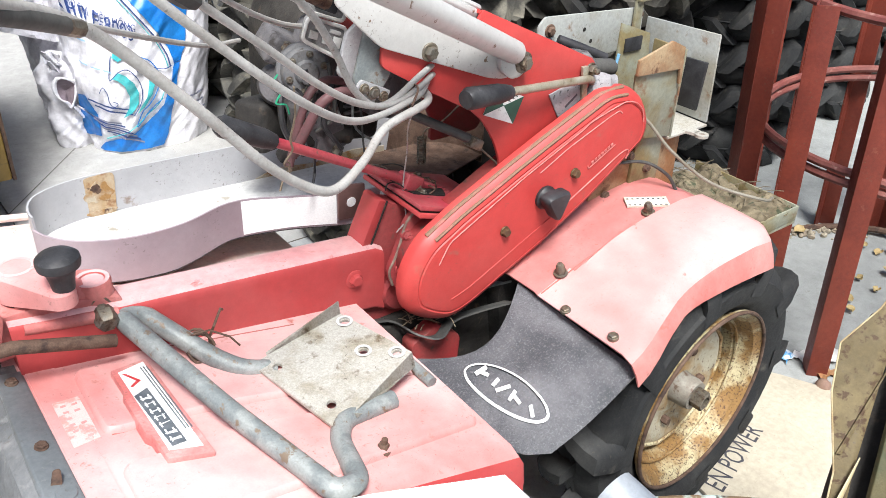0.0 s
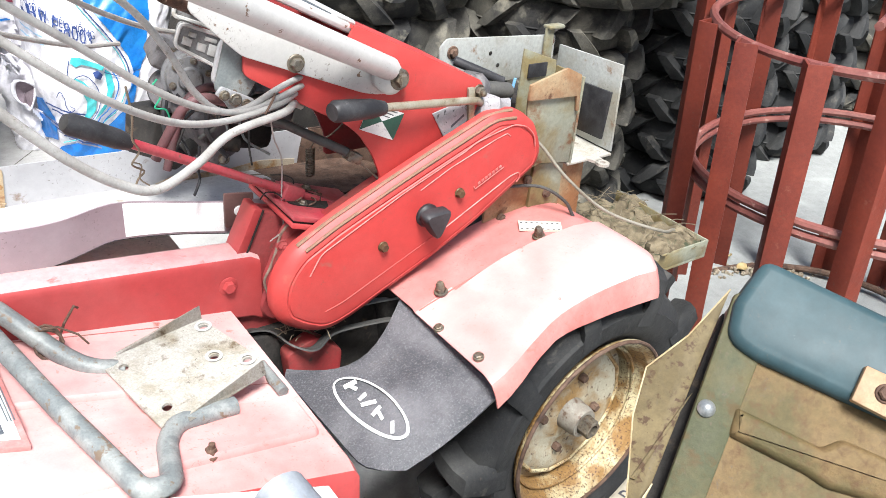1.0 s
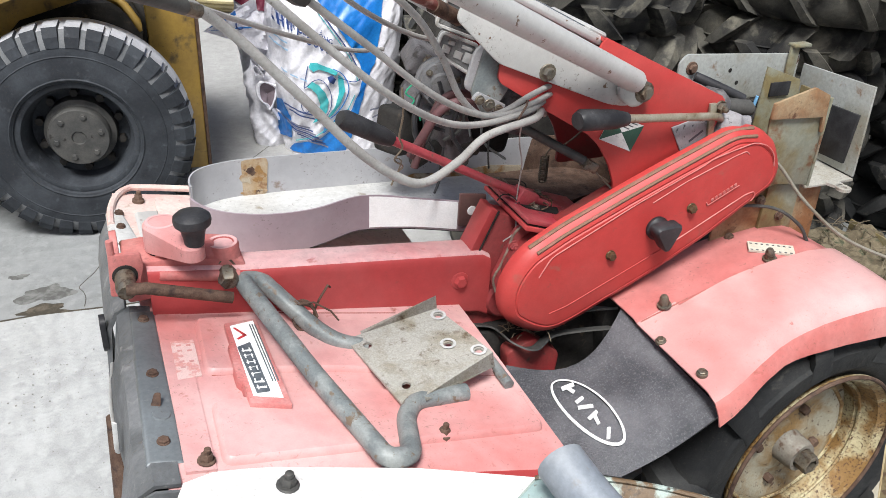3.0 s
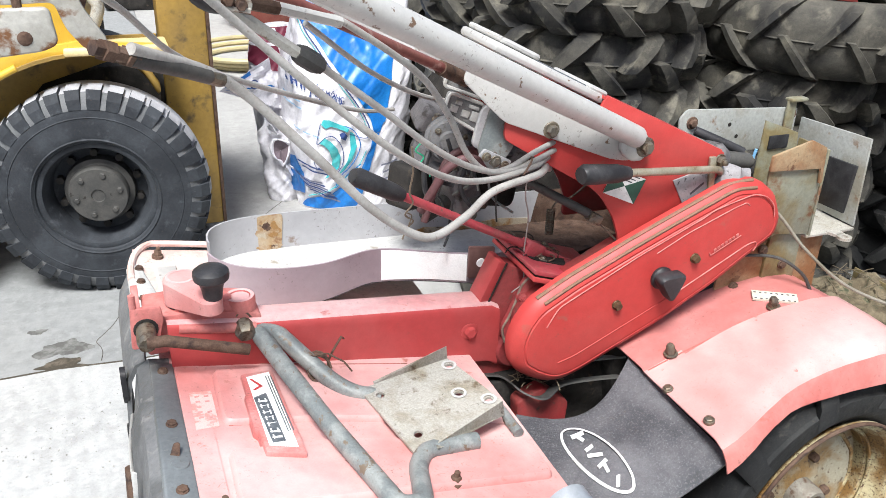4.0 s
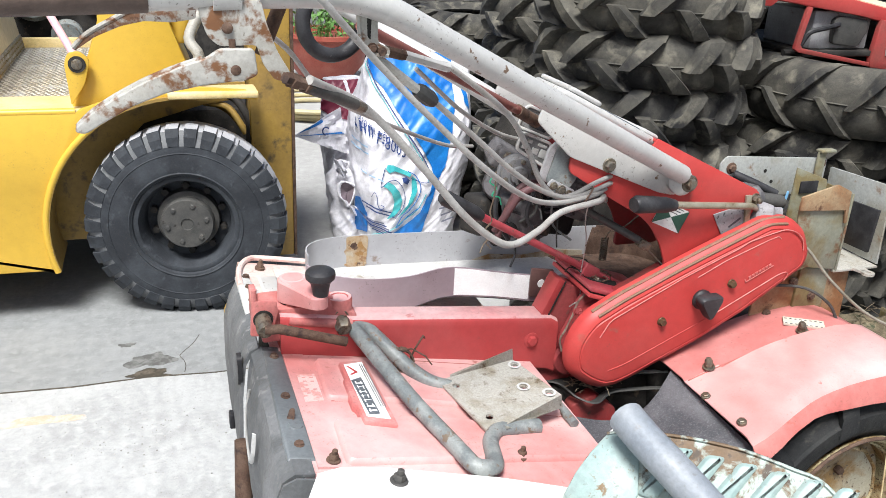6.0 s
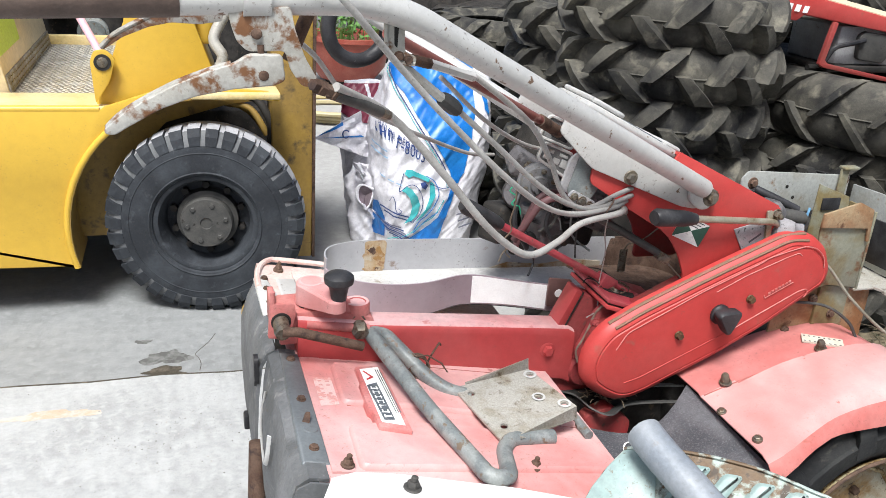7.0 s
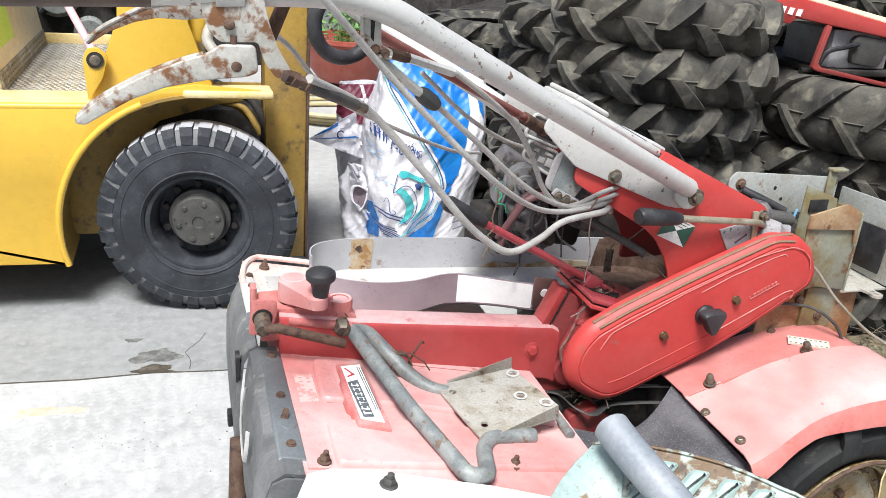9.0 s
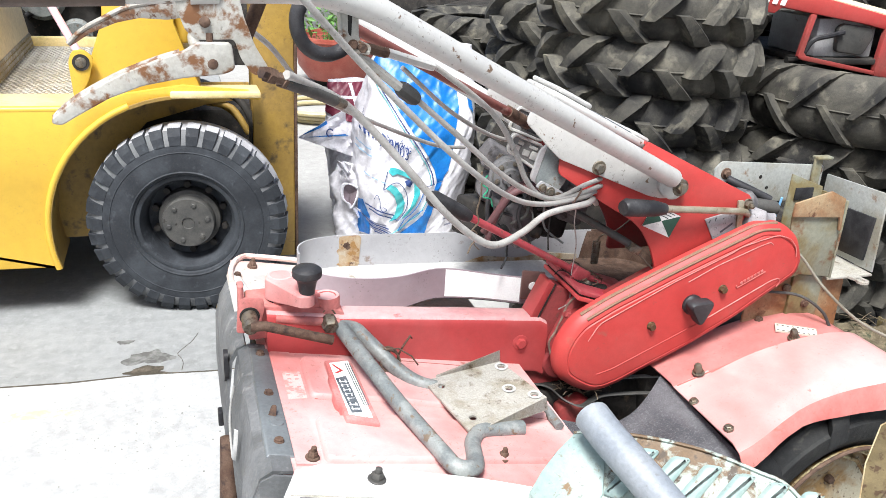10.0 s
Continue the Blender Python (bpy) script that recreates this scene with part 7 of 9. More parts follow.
# ---------- pipe-and-plate bracket lying on the cover ----------
def make_hitch():
    h = thing("hitch_bracket", on_cover(0.38, 0.68), "weathered grey pipe with a drilled galvanised plate, lying on the cover", "bracket")
    path = [(0.482, 0.610, 0.562), (0.405, 0.602, 0.573), (0.385, 0.576, 0.574), (0.366, 0.500, 0.584), (0.335, 0.498, 0.590), (0.290, 0.660, 0.606), (0.236, 0.845, 0.646), (0.262, 0.850, 0.640), (0.322, 0.775, 0.590), (0.348, 0.744, 0.580), (0.385, 0.738, 0.570)]
    part("pipe", tube(rounded_path(path, 0.036, 8), 0.0126, 16), PIPE_GREY, h, "weathered grey bent pipe")
    a, b, c, d = Vector((0.3585, 0.747, 0.583)), Vector((0.3880, 0.585, 0.581)), Vector((0.538, 0.648, 0.588)), Vector((0.503, 0.769, 0.591))
    u, v = (d - a), (b - a)
    nrm = v.cross(u).normalized()
    if nrm.z < 0:
        nrm = -nrm
    # a plate with round holes: rings of faces round each hole
    holes = [(0.13, 0.17), (0.145, 0.80), (0.93, 0.14), (0.745, 0.60), (0.91, 0.88)]
    P = lambda s, t, k=0.0: a + u * s + v * t + (c - a - u - v) * s * t + nrm * k
    bm = bmesh.new()
    outer = [bm.verts.new(P(s, t)) for s, t in ((0, 0), (1, 0), (1, 1), (0, 1))]
    edges = [bm.edges.new((outer[i], outer[(i + 1) % 4])) for i in range(4)]
    for s, t in holes:
        ring = [bm.verts.new(P(s + 0.042 * math.cos(q), t + 0.042 * math.sin(q))) for q in np.linspace(0, 2 * math.pi, 13)[:-1]]
        edges += [bm.edges.new((ring[i], ring[(i + 1) % 12])) for i in range(12)]
    bmesh.ops.triangle_fill(bm, use_beauty=True, use_dissolve=False, edges=edges)
    bmesh.ops.solidify(bm, geom=bm.faces[:], thickness=0.004)
    plate = part("plate", bm, PLATE_GREY, h, "galvanised plate with five holes", smooth=False)
    def flange(p0, p1, h0, h1, out):
        q = [p0, p1, p1 + nrm * h1 + out, p0 + nrm * h0 + out]
        bmf = bmesh.new()
        bmf.faces.new([bmf.verts.new(x) for x in q])
        bmesh.ops.solidify(bmf, geom=bmf.faces[:], thickness=0.004)
        return bmf
    part("flange", flange(a + (d - a) * 0.16, d, 0.002, 0.020, Vector((0, 0.004, 0))), PLATE_GREY, plate, smooth=False)
    part("flange", flange(b + (c - b) * 0.2, c, -0.003, -0.020, Vector((0, -0.007, 0))), PLATE_GREY, plate, smooth=False)
    for s, t in holes[2:]:
        part("bare_ring", lathe([(0.0075, 0.0), (0.0115, 0.0), (0.0113, 0.0005), (0.0077, 0.0005)], P(s, t, 0.0022), nrm, 18, closed=True), PALE_METAL, plate, "bright bare ring round a hole")
    tie = [(0.312 + 0.017 * math.cos(q), 0.787 + 0.012 * math.sin(q) + 0.006 * q / 6, 0.600 + 0.016 * math.sin(q)) for q in np.linspace(0, 6 * math.pi, 44)] + [(0.335, 0.80, 0.620), (0.352, 0.815, 0.632), (0.358, 0.825, 0.622)]
    part("wire_tie", tube([(0.300, 0.80, 0.618), (0.325, 0.79, 0.624), (0.345, 0.775, 0.615), (0.355, 0.77, 0.600)], 0.0014, 6), RUST, h)
    part("wire_tie", tube(tie, 0.0018, 6), RUST, h, "rusty twisted wire")


make_hitch()


# ---------- belt guard pan ----------
def make_guard():
    g = thing("belt_guard", (0.6, 1.1, 0.59), "grey sheet-metal belt guard pan lying open on the tiller cover", "belt guard")
    plan = smooth_path([(0.70, 0.972, 0), (0.64, 0.980, 0), (0.55, 1.008, 0), (0.46, 1.018, 0), (0.38, 1.004, 0), (0.30, 1.006, 0), (0.235, 1.035, 0), (0.202, 1.09, 0), (0.215, 1.15, 0), (0.27, 1.182, 0), (0.36, 1.19, 0), (0.6, 1.19, 0), (0.85, 1.19, 0), (0.95, 1.182, 0), (1.0, 1.14, 0), (1.01, 1.08, 0)], 5)
    n = len(plan)
    zb = lambda x: 0.606 - 0.036 * (x - 0.2)
    near = [q for q in plan if q.y < 1.06 and q.x < 0.75]
    def lift(q):
        return float(np.interp(q.x, (0.25, 0.36, 0.455, 0.64), (-0.010, -0.012, 0.005, 0.0))) if q.y < 1.06 else -0.010

    def brim(q):
        return 0.058 + 0.010 * math.exp(-((q.x - 0.47) / 0.07) ** 2)

    def wall(pts, top):
        return sheet([[(q.x, q.y, zb(q.x) + lift(q)), (q.x, q.y, zb(q.x) + 0.04), (q.x, q.y, zb(q.x) + top(q))] for q in pts], 0.003)
    k = max(i for i, q in enumerate(plan) if q.y < 1.10 and q.x < 0.4)

    def rusted(bm):
        for fc in bm.faces:
            fc.material_index = 1 if fc.calc_center_median().x > 0.87 else 0
        return bm
    part("near_wall", wall(plan[:k + 1], brim), MAUVE, g, "mauve-grey painted near wall")
    part("far_wall", rusted(wall(plan[k:], lambda q: 0.076)), [GREY_METAL, RUST], g, "bare grey far wall, rusted at its end")
    fl = bmesh.new()
    fl.faces.new([fl.verts.new((q.x, q.y, zb(q.x) + 0.004)) for q in plan])
    bmesh.ops.triangulate(fl, faces=fl.faces[:])
    bmesh.ops.solidify(fl, geom=fl.faces[:], thickness=0.003)
    bmesh.ops.bisect_plane(fl, geom=fl.verts[:] + fl.edges[:] + fl.faces[:], plane_co=(0.80, 1.08, 0), plane_no=(1, 0.35, 0))
    for fc in fl.faces:
        c = fc.calc_center_median()
        fc.material_index = 1 if (c.x - 0.80) + 0.35 * (c.y - 1.08) > 0 else 0
    part("floor", fl, [PALE_METAL, RUST], g, "pale scuffed pan floor, rusted at one end", smooth=False)
    st = [q for q in plan if q.y < 1.03 and 0.462 <= q.x <= 0.632]
    part("sticker", sheet([[(q.x, q.y - 0.0035, zb(q.x) + lift(q) + 0.004), (q.x, q.y - 0.0035, zb(q.x) + brim(q) - 0.002)] for q in st], 0.0008), STICKER, g, "plain white sticker")
    part("edge_bead", tube([(q.x, q.y - 0.001, zb(q.x) + lift(q)) for q in plan if q.y < 1.03 and q.x < 0.70], 0.0022, 6), DARK, g)
    part("rust_patch", prism([(0.855, zb(0.855) + 0.0), (0.862, zb(0.86) + 0.04), (0.87, zb(0.87) + 0.073), (0.945, zb(0.94) + 0.073), (0.945, zb(0.94) + 0.0)], 1.1845, 1.1865, "y", 0), RUST, g, "dark rust-brown end of the far wall")
    part("rust_patch", prism([(0.58, zb(0.58) + 0.008), (0.62, zb(0.62) + 0.020), (0.70, zb(0.70) + 0.014), (0.78, zb(0.78) + 0.024), (0.85, zb(0.85) + 0.018), (0.85, zb(0.85) + 0.002)], 1.1845, 1.1865, "y", 0), RUST_STAIN, g)
    # rust patches have their own shape on the far wall
    def ragged(x, z, rx, rz, seed):
        q = random.Random(seed)
        ph = [q.uniform(0, 6.28) for _ in range(4)]
        k = lambda a: 1 + 0.14 * math.sin(2 * a + ph[0]) + 0.12 * math.sin(3 * a + ph[1]) + 0.10 * math.sin(7 * a + ph[2]) + 0.06 * math.sin(11 * a + ph[3])
        return [(x + rx * k(a) * math.cos(a), z + rz * k(a) * math.sin(a)) for a in np.linspace(0, 2 * math.pi, 41)[:-1]]
    stain = part("rust_patch", prism(round2([(0.288, 0.606), (0.296, 0.676), (0.346, 0.677), (0.340, 0.604)], 0.010), 1.1845, 1.1855, "y", 0), RUST_WASH, g, "brown rust stain", smooth=False)
    part("rust_patch", prism(ragged(0.318, 0.648, 0.019, 0.019, 3), 1.1838, 1.1846, "y", 0), RUST_STAIN, stain, smooth=False)
    part("rust_patch", prism(ragged(0.315, 0.655, 0.008, 0.007, 5), 1.1832, 1.1839, "y", 0), RUST, stain, smooth=False)
    part("rust_patch", prism(ragged(0.318, 0.613, 0.020, 0.006, 8), 1.1836, 1.1844, "y", 0), RUST_STAIN, stain, smooth=False)
    part("end_tab", prism(round2([(0.622, 0.605), (0.622, 0.667), (0.672, 0.659), (0.672, 0.600)], 0.004), 0.972, 0.976, "y", 0.001), BROWN_TAB, g, "dull brown end tab")
    part("hole_ring", lathe([(0, 0), (0.0085, 0), (0.008, 0.0012), (0, 0.0012)], (0.646, 0.972, 0.632), (0, -1, 0), 20), STICKER, g)


BROWN_TAB = surface("dull_brown_paint", (0.13, 0.07, 0.065), 0.5, second=(0.18, 0.1, 0.09), scale=14)
RUST_WASH = surface("pale_rust_wash", (0.42, 0.34, 0.24), 0.55, second=(0.36, 0.24, 0.12), spread=(0.42, 0.6), scale=26, third=(0.22, 0.11, 0.05), third_spread=(0.58, 0.68), third_scale=50)
RUST_STAIN = surface("rust_stain", (0.42, 0.36, 0.27), 0.6, second=(0.28, 0.15, 0.05), spread=(0.45, 0.6), scale=30, third=(0.06, 0.03, 0.02), third_spread=(0.62, 0.68), third_scale=40)
make_guard()

# ---------- feed sacks ----------
SACK = surface("woven_white_plastic", (0.80, 0.79, 0.83), 0.42, second=(0.72, 0.71, 0.76), scale=7, third=(0.5, 0.47, 0.46), third_spread=(0.66, 0.76), third_scale=18, bump=0.35, bump_scale=26)
# mauve inside of the white sack, darkened to hold the hollow's shade
SACK_SHADE = surface("sack_inside_shade", (0.15, 0.115, 0.13), 0.7, second=(0.24, 0.19, 0.22), scale=20, bump=0.3, bump_scale=40)
SACK_BLUE = surface("printed_blue", (0.007, 0.14, 0.49), 0.4, second=(0.014, 0.19, 0.55), scale=10, bump=0.25, bump_scale=45)
SACK_MAROON = surface("printed_maroon", (0.2, 0.03, 0.06), 0.45, bump=0.2, bump_scale=45)
SACK_TEAL = surface("printed_teal", (0.03, 0.38, 0.42), 0.45, second=(0.1, 0.5, 0.5), scale=30, bump=0.1)
SACK_INK = surface("printed_dark_blue", (0.03, 0.06, 0.2), 0.5, bump=0)
SACK_SLATE = surface("printed_grey", (0.22, 0.23, 0.30), 0.5, bump=0)
SACK_PALE = surface("printed_pale_blue", (0.35, 0.55, 0.75), 0.5, bump=0)


class Sack:
    """A filled sack as a closed surface: a round-cornered tube that narrows at top and foot, with creases."""

    def __init__(self, at, turn, w, d, h, lean=(0, 0), seed=0, crease=0.018, top=0.7):
        self.m, self.w, self.d, self.h, self.lean, self.seed, self.crease, self.top = Matrix.Translation(at) @ pose(0, 0, 0, 0, 0, turn), w, d, h, lean, seed, crease, top

    def at(self, u, v, off=0.0):
        """u once round from the middle of the front (0), v from foot (0) to top (1)."""
        a = 2 * math.pi * u - math.pi / 2
        c, s = math.cos(a), math.sin(a)
        k = (abs(c) ** 3.2 + abs(s) ** 3.2) ** (-1 / 3.2)
        swell = (0.80 + 0.20 * math.sin(min(1, v * 2.2) * math.pi / 2)) * (1 - (1 - self.top) * max(0, (v - 0.55) / 0.45) ** 1.6)
        thin = 1 - 0.75 * max(0, (v - 0.6) / 0.4) ** 1.5
        x, y, z = c * k * self.w / 2 * swell, s * k * self.d / 2 * swell * thin, v * self.h
        x += self.lean[0] * v * v
        y += self.lean[1] * v * v
        p = Vector((x, y, z))
        n1 = noise.noise(Vector((x * 5 + self.seed, y * 5, z * 6)))
        n2 = noise.noise(Vector((x * 14 + self.seed, y * 14, z * 11 + x * 6)))
        n3 = 1 - abs(noise.noise(Vector((x * 11 - z * 4 + self.seed, y * 9, z * 4.0)))) * 3.2
        n2 = 1 - abs(noise.noise(Vector((x * 17 + z * 9 + self.seed, y * 15, z * 6)))) * 3.2
        n2 += 0.6 * (1 - abs(noise.noise(Vector((x * 34 - z * 26 + self.seed, y * 30, z * 12)))) * 3.2)
        out = Vector((c * k, s * k * 1.1, 0.15)).normalized()
        return self.m @ (p + out * (self.crease * (0.9 * n1 + 0.26 * n2 + 0.60 * n3) + off))

    def uv(self, x, z):
        """Where on the front the place x across from the middle and z up lies, as (u, v)."""
        v = z / self.h
        lo, hi = -0.22, 0.22
        for _ in range(30):
            u = (lo + hi) / 2
            a = 2 * math.pi * u - math.pi / 2
            c, s = math.cos(a), math.sin(a)
            k = (abs(c) ** 3.2 + abs(s) ** 3.2) ** (-1 / 3.2)
            swell = (0.80 + 0.20 * math.sin(min(1, v * 2.2) * math.pi / 2)) * (1 - (1 - self.top) * max(0, (v - 0.55) / 0.45) ** 1.6)
            lo, hi = (u, hi) if c * k * self.w / 2 * swell + self.lean[0] * v * v < x else (lo, u)
        return (lo + hi) / 2, v

    def field(self, outline, off=0.006):
        """A printed field, its outline in metres across and up."""
        return self.patch([self.uv(x, z) for x, z in outline], off)

    def line(self, run, r=0.0022, off=0.007):
        return tube(smooth_path([self.at(*self.uv(x, z), off) for x, z in smooth_flat(run)], 1), r, 5)

    NU, NV = 240, 140

    def body(self, nu=240, nv=140):
        bm = bmesh.new()
        rows = [[bm.verts.new(self.at(i / nu, j / nv)) for i in range(nu)] for j in range(nv + 1)]
        for a, b in zip(rows, rows[1:]):
            for i in range(nu):
                bm.faces.new((a[i], a[(i + 1) % nu], b[(i + 1) % nu], b[i]))
        bm.faces.new(rows[0][::-1])
        bm.faces.new(rows[-1])
        return bm

    def patch(self, outline, off=0.006):
        """A printed field: an outline in (u, v), laid close on the sack."""
        bm = bmesh.new()
        us, vs = [p[0] for p in outline], [p[1] for p in outline]
        f = bm.faces.new([bm.verts.new((u, v, 0)) for u, v in outline])
        bmesh.ops.triangulate(bm, faces=[f])
        for axis, k, lo, hi in ((0, self.NU, min(us), max(us)), (1, self.NV, min(vs), max(vs))):
            for i in range(math.ceil(lo * k), math.floor(hi * k) + 1):
                co = Vector((i / k, 0, 0)) if axis == 0 else Vector((0, i / k, 0))
                bmesh.ops.bisect_plane(bm, geom=bm.verts[:] + bm.edges[:] + bm.faces[:], plane_co=co, plane_no=(1, 0, 0) if axis == 0 else (0, 1, 0))
        for v in bm.verts:
            v.co = self.at(v.co.x, v.co.y, off)
        return bm

    def words(self, text, u, v, size, slant=0.0, off=0.009, wide=1.0):
        """Printed words from the left end (u, v); size the letters' height in v."""
        cu = bpy.data.curves.new("words", "FONT")
        cu.body, cu.resolution_u = text, 2
        tmp = bpy.data.objects.new("words", cu)
        me = tmp.to_mesh()
        bm = bmesh.new()
        bm.from_mesh(me)
        tmp.to_mesh_clear()
        bpy.data.objects.remove(tmp)
        k = size * self.h / (2 * (self.w + self.d)) * 1.15 * wide
        bmesh.ops.triangulate(bm, faces=bm.faces[:])
        for q in bm.verts:
            q.co = self.at(u + q.co.x * k, v + q.co.y * size + slant * q.co.x * size, off)
        return bm


def make_sacks():
    s = Sack((0.915, 2.87, 0.0), 0, 0.48, 0.42, 0.82, (0.06, 0.03), 3.0, 0.012, 0.79)
    t = thing("feed_sack", (0.895, 2.87, 0), "full creased white and blue feed sack standing on the concrete", "sack")
    part("bag", s.body(), SACK, t, "creased white woven plastic")
    edge = [(-0.150, 0.760), (-0.124, 0.660), (-0.06, 0.545), (0.005, 0.445), (0.05, 0.365), (0.062, 0.305)]
    part("printed_field", s.field(edge + [(0.085, 0.315), (0.105, 0.36), (0.132, 0.48), (0.152, 0.63), (0.165, 0.785), (-0.135, 0.785)]), SACK_BLUE, t, "bright blue printed field")
    part("printed_field", s.field([(0.062, 0.305), (0.045, 0.25), (0.012, 0.165), (-0.02, 0.13), (-0.09, 0.075), (-0.175, 0.045), (-0.185, 0.012), (-0.10, 0.008), (0.0, 0.012), (0.022, 0.05), (0.035, 0.11), (0.055, 0.20), (0.082, 0.31)]), SACK_BLUE, t, "blue printed border curving to the foot")
    part("printed_field", s.field([(-0.222, 0.21), (-0.212, 0.22), (-0.19, 0.15), (-0.18, 0.07), (-0.205, 0.05), (-0.218, 0.12)]), SACK_BLUE, t)
    part("printed_field", s.field([(0.19, 0.68), (0.212, 0.64), (0.215, 0.57), (0.196, 0.60)]), SACK_BLUE, t)
    part("printed_line", s.line([(x - 0.014, z - 0.006) for x, z in edge]), SACK_INK, t)
    part("printed_line", s.line([(x - 0.022, z - 0.010) for x, z in edge], 0.0016), SACK_TEAL, t)
    part("printed_line", s.line([(0.052, 0.30), (0.02, 0.295), (-0.03, 0.315)], 0.0016), SACK_INK, t)
    part("printed_line", s.line([(0.03, 0.245), (0.0, 0.175), (-0.035, 0.145), (-0.10, 0.090), (-0.17, 0.062)], 0.0018), SACK_TEAL, t)
    u0, v0 = s.uv(-0.236, 0.562)
    part("lettering", s.words("CHO CÁ RÔ PHI, ĐIÊU HỒNG", u0, v0, 0.046, -0.27, wide=0.56), SACK_INK, t, "dark printed words", smooth=False)
    u0, v0 = s.uv(-0.160, 0.458)
    part("lettering", s.words("F-8003", u0, v0, 0.088, -0.30, wide=0.55), SACK_INK, t, "dark blue printed code", smooth=False)
    for i in range(4):
        x, z = -0.240 + 0.0185 * i, 0.513 - 0.0105 * i
        for dx, dz, w, h in ((0.0, 0.0, 0.0045, 0.038), (0.009, -0.004, 0.0035, 0.038), (0.0, 0.034 if i % 2 else 0.016, 0.0115, 0.005)):
            part("text_bar", s.field([(x + dx, z + dz), (x + dx + w, z + dz - w * 0.5), (x + dx + w, z + dz + h - w * 0.5), (x + dx, z + dz + h)], 0.008), SACK_INK, t)
    for i in range(2):
        x, z = -0.236, 0.452 - 0.026 * i
        part("text_bar", s.field([(x, z), (x + 0.05, z - 0.020), (x + 0.05, z - 0.014), (x, z + 0.006)], 0.008), SACK_PALE, t)
    # the printed picture, reduced to plain curved shapes
    part("printed_shape", s.field([(-0.128, 0.355), (-0.122, 0.372), (-0.100, 0.372), (-0.070, 0.356), (-0.045, 0.345), (-0.030, 0.335), (-0.036, 0.322), (-0.062, 0.335), (-0.095, 0.348), (-0.112, 0.340)], 0.008), SACK_TEAL, t, "teal curved shape")
    part("printed_shape", s.field([(-0.135, 0.285), (-0.118, 0.305), (-0.096, 0.290), (-0.074, 0.262), (-0.062, 0.225), (-0.068, 0.185), (-0.090, 0.155), (-0.118, 0.140), (-0.098, 0.175), (-0.092, 0.215), (-0.102, 0.255), (-0.120, 0.278)], 0.008), SACK_TEAL, t)
    part("printed_shape", s.field([(-0.028, 0.325), (-0.010, 0.310), (-0.004, 0.265), (-0.020, 0.215), (-0.050, 0.170), (-0.075, 0.150), (-0.040, 0.205), (-0.026, 0.255), (-0.028, 0.295)], 0.008), SACK_TEAL, t)
    part("printed_shape", s.field([(-0.066, 0.318), (-0.050, 0.324), (-0.036, 0.308), (-0.044, 0.290), (-0.060, 0.300)], 0.008), SACK_INK, t)
    part("printed_line", s.line([(-0.130, 0.36), (-0.138, 0.32), (-0.142, 0.28), (-0.115, 0.305), (-0.090, 0.31), (-0.066, 0.285), (-0.052, 0.24), (-0.058, 0.19), (-0.085, 0.145)], 0.0016), SACK_INK, t)
    part("printed_line", s.line([(-0.045, 0.347), (-0.012, 0.325), (0.008, 0.28), (-0.002, 0.225), (-0.035, 0.175), (-0.06, 0.15), (-0.08, 0.10), (-0.06, 0.12), (-0.03, 0.155), (0.012, 0.19)], 0.0018), SACK_BLUE, t)
    part("printed_line", s.line([(-0.175, 0.235), (-0.165, 0.255), (-0.155, 0.235), (-0.150, 0.200), (-0.138, 0.185), (-0.128, 0.195), (-0.140, 0.205)], 0.0013), SACK_INK, t)
    for i in range(7):
        x, z = -0.222 + 0.011 * i, 0.160 - 0.014 * i
        part("text_bar", s.field([(x, z), (x + 0.095, z - 0.042), (x + 0.095, z - 0.036), (x, z + 0.006)], 0.008), SACK_INK if i % 2 else SACK_SLATE, t)
    for i in range(2):
        x, z = -0.205 + 0.012 * i, 0.205 - 0.020 * i
        part("text_bar", s.field([(x, z), (x + 0.105, z - 0.038), (x + 0.105, z - 0.032), (x, z + 0.006)], 0.008), SACK_INK, t)
    for i in range(3):
        x, z = -0.215 + 0.03 * i, 0.335 - 0.012 * i
        part("text_bar", s.field([(x, z), (x + 0.022, z - 0.008), (x + 0.022, z - 0.003), (x, z + 0.005)], 0.008), SACK_PALE, t)
    for i in range(3):
        part("text_bar", s.field([(0.095 + 0.006 * i, 0.17 - 0.03 * i), (0.165, 0.18 - 0.03 * i), (0.165, 0.187 - 0.03 * i), (0.095 + 0.006 * i, 0.177 - 0.03 * i)], 0.008), SACK_SLATE, t)
    r = Sack((0.765, 3.08, 0.0), 8, 0.27, 0.24, 0.645, (-0.065, 0.0), 11.0, 0.016, 0.70)
    t2 = thing("feed_sack", (0.715, 3.08, 0), "crumpled white sack with maroon and blue print, slumped behind the other", "sack")
    part("bag", r.body(), SACK, t2)
    part("printed_field", r.patch([(-0.22, 0.80), (-0.03, 0.74), (0.16, 0.72), (0.16, 0.990), (-0.22, 0.990)]), SACK_MAROON, t2, "maroon printed field")
    part("printed_line", r.patch([(-0.20, 0.90), (0.16, 0.875), (0.16, 0.893), (-0.20, 0.918)], 0.008), SACK, t2)
    part("printed_line", r.patch([(-0.02, 0.755), (0.0, 0.752), (-0.01, 0.985), (-0.03, 0.985)], 0.008), SACK, t2)
    # a loose corner pulled out to a point
    tip, hi, lo = Vector((0.462, 2.93, 0.434)), Vector((0.655, 2.95, 0.545)), Vector((0.70, 2.93, 0.345))
